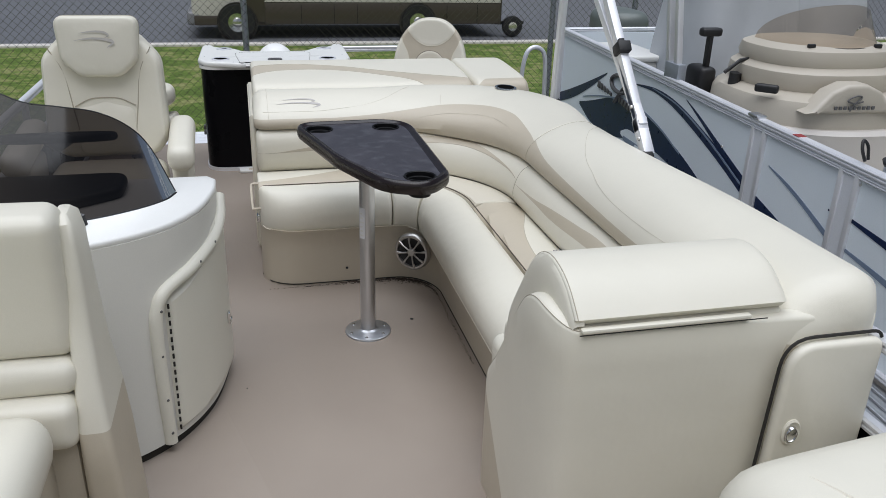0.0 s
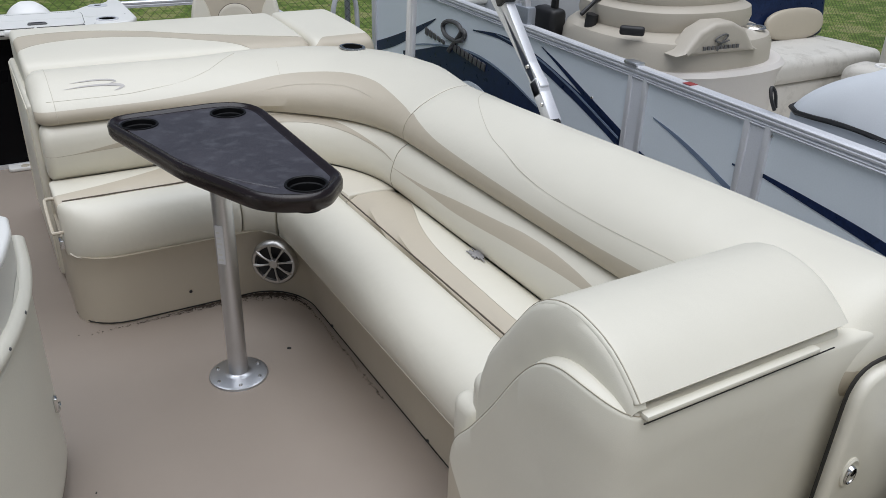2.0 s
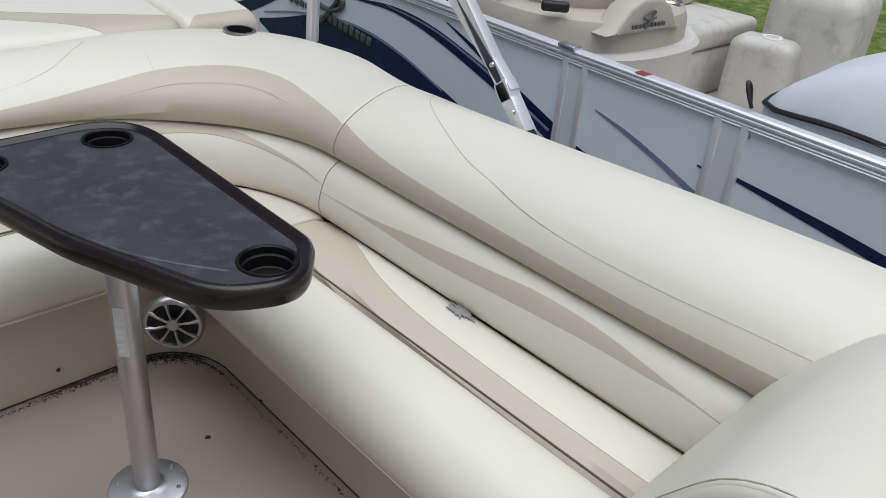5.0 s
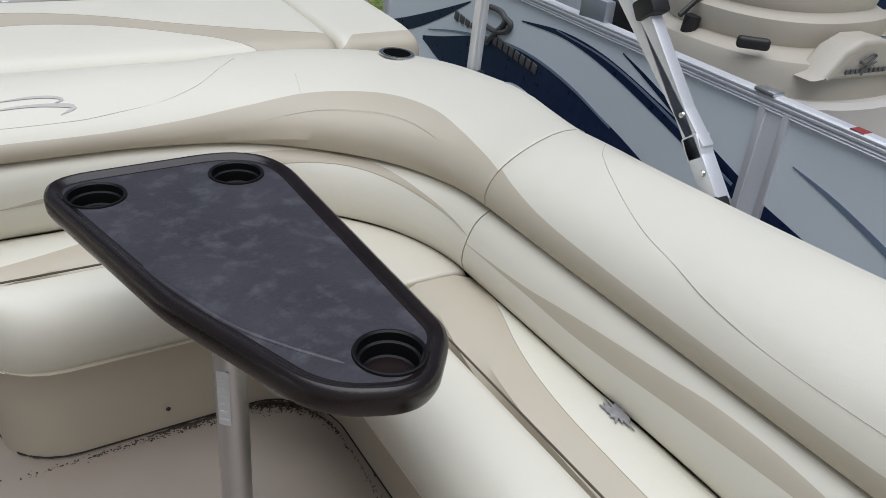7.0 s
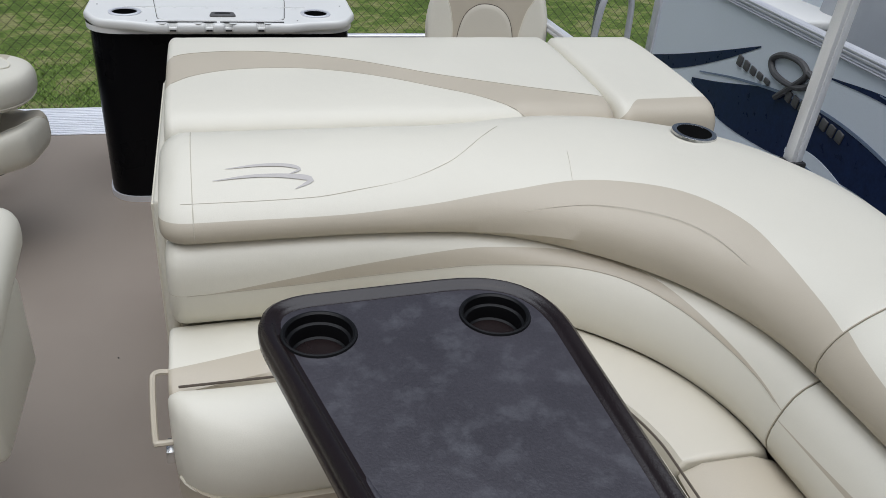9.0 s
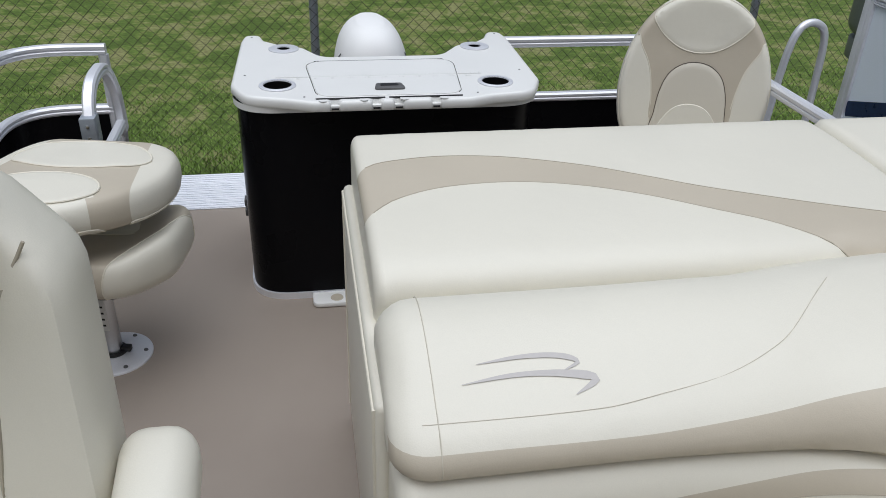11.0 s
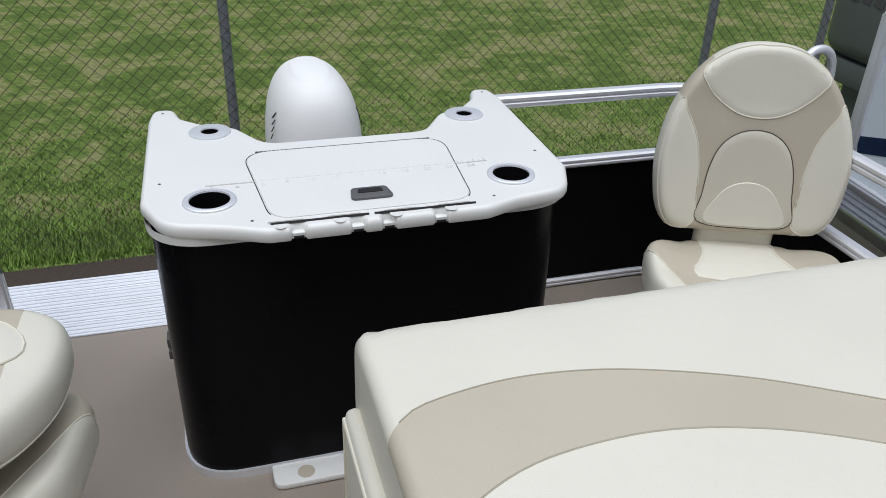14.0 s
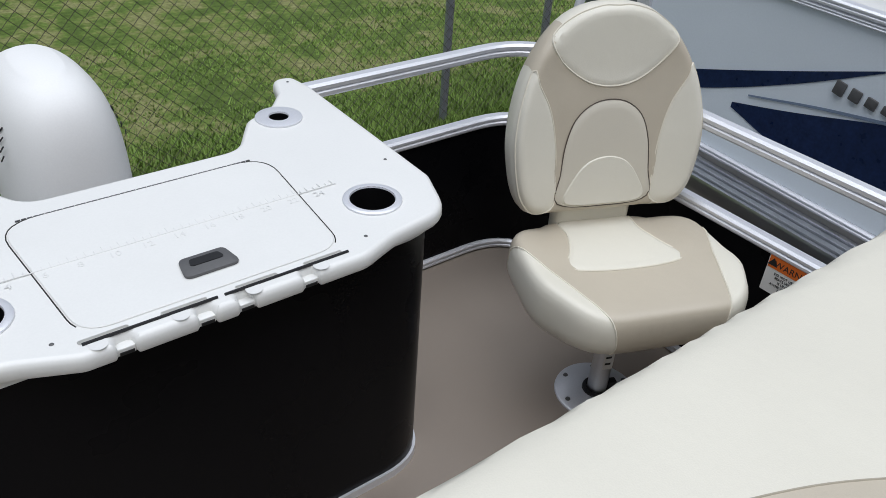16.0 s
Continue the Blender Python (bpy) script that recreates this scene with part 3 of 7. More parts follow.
A_T = SEG[0] + SEG[1] + 0.02      # where the corner cushion meets the side cushion
lounge = thing("corner_lounge", "cream and tan vinyl L-shaped lounge seat with curved corner", "lounge")
UP = [(0.03, 0.560), (0.0, 0.563), (-0.042, 0.578), (-0.054, 0.612), (-0.036, 0.655), (0.0, 0.688), (0.055, 0.718), (0.12, 0.741), (0.18, 0.748), (0.228, 0.735), (0.255, 0.69), (0.258, 0.60), (0.25, 0.50), (0.20, 0.48), (0.08, 0.52)]
cut_low = flow((0.0, 0.168), (0.10, 0.168), (0.235, 0.168), (0.32, 0.18), (0.40, 0.198), (0.48, 0.228), (0.57, 0.27), (0.65, 0.291), (0.72, 0.30), (0.80, 0.288), (0.87, 0.258), (0.93, 0.232), (1.0, 0.206))
b, fn = swept(UP, 0.0, A_T - 0.0008, 60, [lambda s: 0.045, cut_low], (2, 6, 18), (1, 1, 0), inset0=0.055, inset1=0.005, tuck=tuck_upper)
fn_up = fn
up1 = part("upper_back", b, (CREAM, TAN), lounge, "cream backrest roll with tan lower band")
part("seam", seam_on(fn, flow((0.0, 0.224), (0.2, 0.225), (0.265, 0.242), (0.335, 0.266), (0.385, 0.298), (0.42, 0.335), (0.475, 0.437)), 0.0006, s0=0.03, s1=0.475), STITCH, up1)
part("seam", seam_on(fn, flow((0.505, 0.173), (0.56, 0.20), (0.615, 0.223), (0.70, 0.239), (0.77, 0.236), (0.84, 0.208)), 0.0005, s0=0.505, s1=0.84), STITCH, up1)
part("seam", tube([fn(0.57 - 0.012 * i / 8, 0.272 + 0.075 * i / 8) for i in range(9)], 0.0006, 5), STITCH, up1)
part("seam", tube([fn(0.045, 0.05 + 0.55 * i / 40) for i in range(41)], 0.0008, 5), STITCH, up1)
part("piping", tube([fn(0.9996, u / 40) for u in range(2, 26)], 0.0014, 5), SEAM, up1)
cut_side = flow((0.0, 0.215), (0.04, 0.195), (0.115, 0.170), (0.21, 0.157), (0.34, 0.147), (0.5, 0.138), (0.6, 0.136), (0.7, 0.14), (1.0, 0.155))
b, fn = swept(UP, A_T + 0.0008, LEN + 0.34, 36, [lambda s: 0.045, cut_side], (2, 6, 18), (1, 1, 0), inset0=0.005, inset1=0.085, rise=0.043)
up2 = part("upper_back", b, (CREAM, TAN), lounge, "cream backrest roll with tan lower band")
part("seam", seam_on(fn, flow((0.06, 0.483), (0.09, 0.42), (0.18, 0.328), (0.255, 0.27), (0.32, 0.24), (0.385, 0.21), (0.47, 0.19), (0.6, 0.184), (0.72, 0.19), (1.0, 0.205)), 0.0008, s0=0.06, s1=0.99), STITCH, up2)

LUM = [(-0.02, 0.400), (-0.075, 0.405), (-0.098, 0.44), (-0.095, 0.485), (-0.072, 0.541), (-0.036, 0.568), (0.0, 0.571), (0.06, 0.55), (0.06, 0.46), (0.04, 0.41)]
c1 = flow((0.0, 0.296), (0.06, 0.30), (0.2, 0.315), (0.33, 0.343), (0.40, 0.361), (0.5, 0.392), (0.6, 0.434), (0.68, 0.446), (0.775, 0.42), (0.865, 0.386), (0.945, 0.362), (1.0, 0.34))
c2 = flow((0.0, 0.298), (0.06, 0.302), (0.12, 0.323), (0.26, 0.378), (0.40, 0.435), (0.5, 0.47), (0.58, 0.505), (0.65, 0.522), (0.70, 0.51), (0.785, 0.454), (0.855, 0.411), (0.92, 0.381), (0.965, 0.361), (1.0, 0.343))
b, fn = swept(LUM, 0.006, A_T - 0.0008, 56, [c1, c2], (6, 4, 14), (0, 1, 0), inset0=0.03, inset1=0.005, tuck=tuck_lumbar)
l1 = part("lumbar_roll", b, (CREAM, TAN), lounge, "cream lumbar roll with a tapering tan stripe")
part("seam", seam_on(fn, c1, 0.0010, s0=0.01), SEAM, l1)
part("piping", tube([fn(0.9996, u / 40) for u in range(1, 22)], 0.0013, 5), SEAM, l1)
c1 = flow((0.0, 0.305), (0.1, 0.304), (0.2, 0.303), (0.3, 0.298), (0.4, 0.31), (0.5, 0.33), (0.57, 0.342), (0.7, 0.361), (0.8, 0.364), (0.86, 0.37), (1.0, 0.335))
c2 = flow((0.0, 0.308), (0.08, 0.315), (0.18, 0.331), (0.27, 0.36), (0.38, 0.39), (0.5, 0.42), (0.55, 0.435), (0.64, 0.44), (0.72, 0.428), (0.79, 0.405), (0.86, 0.381), (1.0, 0.34))
b, fn = swept(LUM, A_T + 0.0008, LEN, 36, [c1, c2], (6, 4, 14), (0, 1, 0), inset0=0.005, inset1=0.015)
l2 = part("lumbar_roll", b, (CREAM, TAN), lounge, "cream lumbar roll with a tapering tan stripe")

INS = [(-0.058, 0.35), (-0.066, 0.385), (-0.086, 0.4105), (-0.15, 0.419), (-0.22, 0.419), (-0.258, 0.415), (-0.267, 0.404), (-0.269, 0.36), (-0.2, 0.33), (-0.1, 0.33)]
BOL = [(-0.277, 0.33), (-0.278, 0.395), (-0.287, 0.415), (-0.32, 0.428), (-0.37, 0.426), (-0.42, 0.408), (-0.458, 0.37), (-0.472, 0.32), (-0.462, 0.27), (-0.44, 0.245), (-0.40, 0.235), (-0.32, 0.235)]
A_S = 0.555
b, fn = swept(INS, 0.0, A_S, 14, [flow((0.0, 0.40), (0.14, 0.37), (0.315, 0.323), (0.46, 0.273), (0.6, 0.23), (0.8, 0.143), (1.0, 0.06))], (8, 8), (0, 1), inset0=0.012, inset1=0.012, seat=True, tuck=tuck_seat)
part("seat_insert", b, (CREAM, TAN), lounge)
b, fn = swept(INS, A_S + 0.004, A_T - 0.003, 30, (), (16,), (1,), inset0=0.012, inset1=0.012, seat=True, tuck=tuck_seat)
part("seat_insert", b, (TAN, PALE), lounge, "pale tan seat insert in the corner")
cw = flow((0.0, 0.10), (0.08, 0.14), (0.15, 0.20), (0.23, 0.28), (0.31, 0.335), (0.4, 0.37), (0.5, 0.386), (0.6, 0.396), (0.7, 0.404), (1.0, 0.41))
b, fn = swept(INS, A_T + 0.003, LEN, 36, [cw], (10, 8), (0, 1), inset0=0.012, inset1=0.012, seat=True)
si = part("seat_insert", b, (CREAM, TAN), lounge, "cream seat insert with curved tan border")
part("seam", seam_on(fn, cw, 0.0008), SEAM, si)


def bolster(a0, a1, n, **k):
    b, f = swept(BOL, a0, a1, n, (), (30,), (0,), seat=True, **k)
    p = part("seat_bolster", b, (CREAM, TAN), lounge)
    part("piping", seam_on(f, lambda s: 0.735, 0.0028, s0=0.02, s1=0.99), CORD, p)
    return p


bolster(0.0, A_S, 18, nose=0.16, inset0=0.03, inset1=0.015)
bolster(A_S + 0.004, A_S + 0.36, 18, inset0=0.015, inset1=0.015)
bolster(A_S + 0.363, LEN, 30, inset0=0.06, inset1=0.015)
part("welt", tube([at_lounge(0.02 + (LEN - 0.04) * i / 120, -0.2735 * deep(0.02 + (LEN - 0.04) * i / 120), 0.4195) for i in range(121)], 0.0026, 6), BROWN, lounge, "dark brown welt between seat insert and bolster")
KICK = [(-0.385, 0.0), (-0.39, 0.12), (-0.395, 0.25), (-0.36, 0.26), (0.235, 0.26), (0.24, 0.1), (0.235, 0.0), (-0.2, 0.001)]
pr = [(d, z) for d, z in KICK]
b, fn = swept(pr, 0.0, LEN, 60, (), (30,), (0,), nose=0.16, base=True, smooth=2)
part("kick_panel", b, (TAN,), lounge, "tan vinyl base panel scuffed along the floor")
part("floor_gap", seam_on(fn, lambda s: 0.004, 0.003, 90), DARK, lounge)
b, fn = swept([(0.06, 0.0), (0.0, 0.1), (0.0, 0.5), (0.10, 0.54), (0.235, 0.5), (0.24, 0.25), (0.235, 0.0), (0.15, 0.0)], 0.02, LEN, 50, (), (20,), (0,))
part("back_shell", b, (TAN,), lounge)
# speaker in the corner of the base
sp_m = pose(0.914, 3.378, 0.185) @ pose(0, 0, 0, 90, 0, -37)
spk = thing("speaker", "round silver eight-spoke speaker grille let into the lounge base", "speaker", at=sp_m)
part("cone", lathe([(0, 0.0), (0.03, 0.004), (0.062, 0.018), (0.074, 0.02), (0.075, 0.0)], 32), RUBBER, spk)
part("rim", lathe([(0.062, 0.016), (0.066, 0.026), (0.074, 0.026), (0.080, 0.02), (0.082, 0.004), (0.080, 0.0)], 36), SPKM, spk)
hubp = part("hub", lathe([(0, 0.03), (0.014, 0.03), (0.018, 0.026), (0.018, 0.015)], 20), SPKM, spk)
for i in range(8):
    a = i * math.pi / 4 + 0.2
    b = tube([(0.014 * math.cos(a), 0.014 * math.sin(a), 0.025), (0.045 * math.cos(a), 0.045 * math.sin(a), 0.028), (0.07 * math.cos(a), 0.07 * math.sin(a), 0.022)], 0.0046, 6, taper=[0.8, 0.8, 1.6])
    part("spoke", b, SPKM, spk)

# small marks: torn vinyl, screws, drain cup, fold-down handle
tear = bmesh.new()
random.seed(5)
ring = []
for i in range(26):
    a = 2 * math.pi * i / 26
    r = (0.034 if i % 2 else 0.02) * random.uniform(0.6, 1.25)
    ring.append((1.303 + r * 0.75 * math.cos(a), 2.715 + r * 1.25 * math.sin(a)))
tagged(part("torn_patch", prism(ring, 0.4195, 0.4232), TEARM), "grey frayed tear in the seat vinyl", "tear")
for x, y, z, rz in ((0.641, 3.497, 0.074, 0), (0.30, 3.60, 0.05, -60), (1.0, 3.1, 0.05, 90), (1.0, 2.45, 0.05, 90)):
    tagged(part("screw", lathe([(0, 0.004), (0.004, 0.0035), (0.006, 0)], 10, m=pose(0, 0, 0, 90)), RUBBER, at=pose(x, y - 0.004 if rz == 0 else y, z, 0, 0, rz)), "small dark screw in the lounge base", "screw", group="screws of the base")
bc = thing("drink_holder", "steel-rimmed drink holder sunk in the backrest corner", "drink holder", at=pose(1.475, 3.955, 0.750, 2, 2))
part("rim", lathe([(0.040, -0.001), (0.0405, 0.004), (0.046, 0.006), (0.052, 0.004), (0.053, -0.001)], 36), STEEL, bc)
# flat disc, no real well; its black paints the shade of the depth
part("cup", lathe([(0.0408, 0.0045), (0.038, 0.0035), (0.0, 0.003)], 30), WELL_SHADE, bc)
hk = thing("grab_handle", "small beige fold-down handle on the lounge end", "handle")
part("loop", tube([tuple(p) for p in spline([(0.29, 3.59, 0.335), (0.265, 3.59, 0.335), (0.258, 3.60, 0.34), (0.256, 3.68, 0.40), (0.262, 3.70, 0.41), (0.29, 3.70, 0.41)], 4)], 0.006, 8), TAN, hk)
part("mount", rbox(0.272, 0.29, 3.60, 3.64, 0.27, 0.30, 0.003, 2), STEEL, hk)

EMB = (([(-0.5, 0.12), (-0.1, 0.17), (0.22, 0.15), (0.38, 0.06), (0.25, -0.03)], [0.1, 0.6, 0.9, 1.0, 0.15]),
       ([(-0.65, -0.1), (-0.2, -0.04), (0.2, -0.06), (0.5, -0.15), (0.3, -0.32)], [0.1, 0.7, 1.0, 1.5, 0.15]))


def emblem(label, place, cat="emblem"):
    """Two printed strokes; place(x, y) lays the emblem's plane on a surface."""
    e = thing("emblem", label, cat)
    for pts, w in EMB:
        c = resample(spline([(x, y, 0) for x, y in pts], 6), 30)
        bb = bmesh.new()
        prev = None
        for i, p in enumerate(c):
            s = i / 29 * (len(w) - 1)
            k = min(int(s), len(w) - 2)
            ww = (w[k] + (w[k + 1] - w[k]) * (s - k)) * 0.034
            d = (c[min(i + 1, 29)] - c[max(i - 1, 0)]).normalized()
            nn = Vector((-d.y, d.x, 0)) * ww
            cur = [bb.verts.new(place((p + q * nn).x, (p + q * nn).y)) for q in (-1, -0.5, 0, 0.5, 1)]
            if prev:
                for a in range(4):
                    bb.faces.new((prev[a], cur[a], cur[a + 1], prev[a + 1]))
            prev = cur
        part("stroke", bb, GREYLOGO, e)
    return e


def on_back(x, y):
    s, u = (0.212 + 0.165 * x) / (A_T - 0.004), 0.302 + 0.15 * y
    p, q, r = fn_up(s, u), fn_up(s + 0.01, u), fn_up(s, u + 0.01)
    nrm = (q - p).cross(r - p).normalized()
    return p + nrm * (0.0012 if nrm.z > 0 else -0.0012)


emblem("grey double-swoosh emblem printed on the backrest", on_back)

# ---- table ----
TZ = 0.745
table = thing("table", "dark brown plastic three-sided table on an aluminium pedestal", "table")
out = [(0.424, 3.432), (0.895, 3.455), (0.892, 2.71), (0.80, 2.60), (0.66, 2.655), (0.54, 2.95)]
rim = round_poly(out, [0.09, 0.16, 0.09, 0.09, 0.16, 0.5], 10)
cxy = Vector((sum(p[0] for p in rim) / len(rim), sum(p[1] for p in rim) / len(rim)))


def shrink(poly, t):
    """Moves an outline inward by t metres."""
    P = [Vector(p) for p in poly]
    res = []
    for i, p in enumerate(P):
        d = (P[(i + 1) % len(P)] - P[i - 1]).normalized()
        nn = Vector((-d.y, d.x))
        if (cxy - p).dot(nn) < 0:
            nn = -nn
        res.append(tuple(p + nn * t))
    return res


def inward(poly, t):
    """Moves a closed outline to its left side by t."""
    P = [Vector(p) for p in poly]
    area = sum(P[i - 1].x * P[i].y - P[i].x * P[i - 1].y for i in range(len(P)))
    res = []
    for i, p in enumerate(P):
        d = (P[(i + 1) % len(P)] - P[i - 1]).normalized()
        res.append(tuple(p + Vector((-d.y, d.x)) * (t if area > 0 else -t)))
    return res


def ring_skin(levels, bm=None, closed=True, bottom=True):
    """Joins outlines of equal length, given with heights, into a skin, closed above and below unless told otherwise."""
    own = bmesh.new()
    rows = [[own.verts.new((x, y, z)) for x, y in poly] for poly, z in levels]
    k = len(rows[0])
    for a, c in zip(rows, rows[1:]):
        for j in range(k):
            own.faces.new((a[j], a[(j + 1) % k], c[(j + 1) % k], c[j]))
    if bottom:
        own.faces.new(rows[0][::-1])
    if closed:
        own.faces.new(rows[-1])
    bmesh.ops.recalc_face_normals(own, faces=list(own.faces))
    return join(bm, own)


def inside(x, y, poly):
    hit = False
    for (x0, y0), (x1, y1) in zip(poly, poly[1:] + poly[:1]):
        if (y0 > y) != (y1 > y) and x < (x1 - x0) * (y - y0) / (y1 - y0) + x0:
            hit = not hit
    return hit


def plate(outline, holes, z):
    """A flat skin with round holes (x, y, radius)."""
    shaped = [h for h in holes if len(h) > 3]
    holes = [h for h in holes if len(h) == 3]
    loops = [list(outline)] + shaped + [[(x + r * math.cos(2 * math.pi * k / 36), y + r * math.sin(2 * math.pi * k / 36)) for k in range(36)] for x, y, r in holes]
    vs, es = [], []
    for lp in loops:
        n0 = len(vs)
        vs += [Vector(p) for p in lp]
        es += [(n0 + k, n0 + (k + 1) % len(lp)) for k in range(len(lp))]
    vo, _, fo, *_ = geometry.delaunay_2d_cdt(vs, es, [], 0, 1e-6)
    b = bmesh.new()
    bv = [b.verts.new((p.x, p.y, z)) for p in vo]
    for f in fo:
        cx0, cy0 = sum(vo[k].x for k in f) / len(f), sum(vo[k].y for k in f) / len(f)
        if inside(cx0, cy0, loops[0]) and not any(math.hypot(cx0 - x, cy0 - y) < r for x, y, r in holes) and not any(inside(cx0, cy0, h) for h in shaped):
            b.faces.new([bv[k] for k in f])
    b.normal_update()
    for f in b.faces:
        if f.normal.z < 0:
            f.normal_flip()
    return b


CUPS = [(0.789, 2.705), (0.787, 3.345), (0.526, 3.338)]
part("tabletop", ring_skin([(shrink(rim, 0.02), TZ - 0.045), (shrink(rim, 0.004), TZ - 0.043), (rim, TZ - 0.034), (shrink(rim, -0.001), TZ - 0.015), (shrink(rim, 0.003), TZ - 0.004), (shrink(rim, 0.009), TZ),
                            (shrink(rim, 0.017), TZ - 0.001), (shrink(rim, 0.022), TZ - 0.006), (shrink(rim, 0.026), TZ - 0.0085), (shrink(rim, 0.032), TZ - 0.009)], closed=False), TABLE, table)
part("worn_surface", plate(shrink(rim, 0.031), [(x, y, 0.051) for x, y in CUPS], TZ - 0.0089), TABLETOP, table, "scuffed grey-bloomed dark plastic surface")
part("inner_ridge", tube([tuple(p) for p in spline([(0.535, 3.10, TZ - 0.016), (0.562, 3.0, TZ - 0.0125), (0.612, 2.865, TZ - 0.0115), (0.664, 2.782, TZ - 0.0115), (0.712, 2.725, TZ - 0.013), (0.735, 2.70, TZ - 0.017)], 8)], 0.006, 10), TABLETOP, table)
for cx_, cy_ in CUPS:
    c = part("cup_well", lathe([(0.054, 0.0), (0.053, 0.003), (0.050, 0.0035), (0.047, 0.001), (0.046, -0.012), (0.042, -0.014), (0.041, -0.017), (0.0405, -0.034), (0.037, -0.036), (0.036, -0.039), (0.0355, -0.062), (0, -0.062)], 40), WELLP, table, at=pose(cx_, cy_, TZ - 0.0087))
    part("drain", lathe([(0, 0.0012), (0.006, 0.001), (0.007, 0)], 12), RUBBER, c, at=pose(0.006, -0.004, -0.062))
part("pedestal", lathe([(0.029, 0.004), (0.029, TZ - 0.05)], 28), ALU, table, at=pose(0.666, 3.047, 0))
part("base_plate", lathe([(0.029, 0.016), (0.034, 0.012), (0.045, 0.0095), (0.082, 0.0085), (0.088, 0.006), (0.09, 0.0), (0, 0.0)], 40), ALU, table, at=pose(0.666, 3.047, 0))
part("collar", lathe([(0.0295, 0.03), (0.055, 0.02), (0.075, 0.0), (0.0295, 0.0)], 28), TABLE, table, at=pose(0.666, 3.047, TZ - 0.075))
for i in range(6):
    a = i * math.pi / 3 + 0.3
    part("screw", lathe([(0, 0.0115), (0.005, 0.011), (0.0065, 0.008)], 10), STEEL, table, at=pose(0.666 + 0.07 * math.cos(a), 3.047 + 0.07 * math.sin(a), 0))
lab = part("pole_label", rbox(-0.012, 0.012, -0.0295, -0.0285, 0.40, 0.52, 0.0003, 1), ALUW, table, at=pose(0.666, 3.047, 0, 0, 0, -45))
for i in range(6):
    part("print_bar", rbox(-0.009, 0.007 - 0.003 * (i % 3), -0.0299, -0.0294, 0.41 + i * 0.017, 0.416 + i * 0.017, 0, 1), INK, lab)


def blob(n, cx, cy, r, seed, z=0.0):
    rr = random.Random(seed)
    ph = [rr.uniform(0, 6.28) for _ in range(4)]
    return [(cx + r * (1 + 0.25 * math.sin(2 * t + ph[0]) + 0.18 * math.sin(3 * t + ph[1]) + 0.1 * math.sin(7 * t + ph[2])) * math.cos(t),
             cy + r * (1 + 0.25 * math.sin(2 * t + ph[1]) + 0.18 * math.sin(4 * t + ph[3])) * math.sin(t)) for t in (2 * math.pi * k / n for k in range(n))]


# dark crumbs and grime on the deck along the base
grime = bmesh.new()
rr = random.Random(11)
for i in range(520):
    a = rr.uniform(0.02, LEN - 0.75)
    d = -0.40 - abs(rr.gauss(0, 0.006)) - (abs(rr.gauss(0, 0.014)) if 0.45 < a < 1.0 else 0)
    p = at_lounge(a, d * (0.92 + 0.08 * ease((a - 0.45) / 0.9)), 0)
    prism(blob(7, p.x, p.y, rr.uniform(0.0007, 0.0024), i), 0.0003, 0.001, bm=grime)
for i in range(900):
    a = rr.gauss(0.62, 0.22)
    p = at_lounge(a, (-0.392 - abs(rr.gauss(0, 0.011))) * (0.92 + 0.08 * ease((a - 0.45) / 0.9)), 0)
    prism(blob(8, p.x, p.y, rr.uniform(0.0008, 0.0032) * rr.uniform(0.3, 1), i), 0.0003, 0.0009, bm=grime)
tube([at_lounge(0.30 + 0.85 * i / 80, (-0.389 - 0.0025 * math.sin(i * 1.9) - 0.002 * math.sin(i * 0.7)) * (0.92 + 0.08 * ease((0.30 + 0.85 * i / 80 - 0.45) / 0.9)), 0.0006) for i in range(81)], 0.0075, 8, bm=grime, taper=[max(0.25, 0.75 + 0.35 * math.sin(i * 2.3) + 0.25 * math.sin(i * 0.9)) * min(1, i / 8 + 0.1, (80 - i) / 12 + 0.1) for i in range(81)], flat=0.35)
tagged(part("floor_grime", grime, DIRT, smooth=0), "dark crumbs of dirt along the lounge base", "dirt", kind="stuff")
for x, y in ((0.853, 3.112), (0.20, 2.72), (0.10, 4.3)):
    tagged(part("floor_speck", prism(blob(9, x, y, 0.006 if x > 0.5 else 0.0025, int(x * 100)), 0.0003, 0.002), RUBBER), "dark speck on the deck", "speck", group="specks on the deck")

# ---- sun pad behind the lounge ----
sunpad = thing("sun_pad", "cream vinyl sun pad with sweeping tan band on the engine lounge", "sun pad")
PADP = [(4.14, 0.56), (4.125, 0.60), (4.125, 0.69), (4.135, 0.725), (4.17, 0.747), (4.26, 0.760), (4.40, 0.768), (4.54, 0.774), (4.64, 0.774), (4.678, 0.768), (4.692, 0.745), (4.692, 0.62), (4.67, 0.56), (4.4, 0.55)]


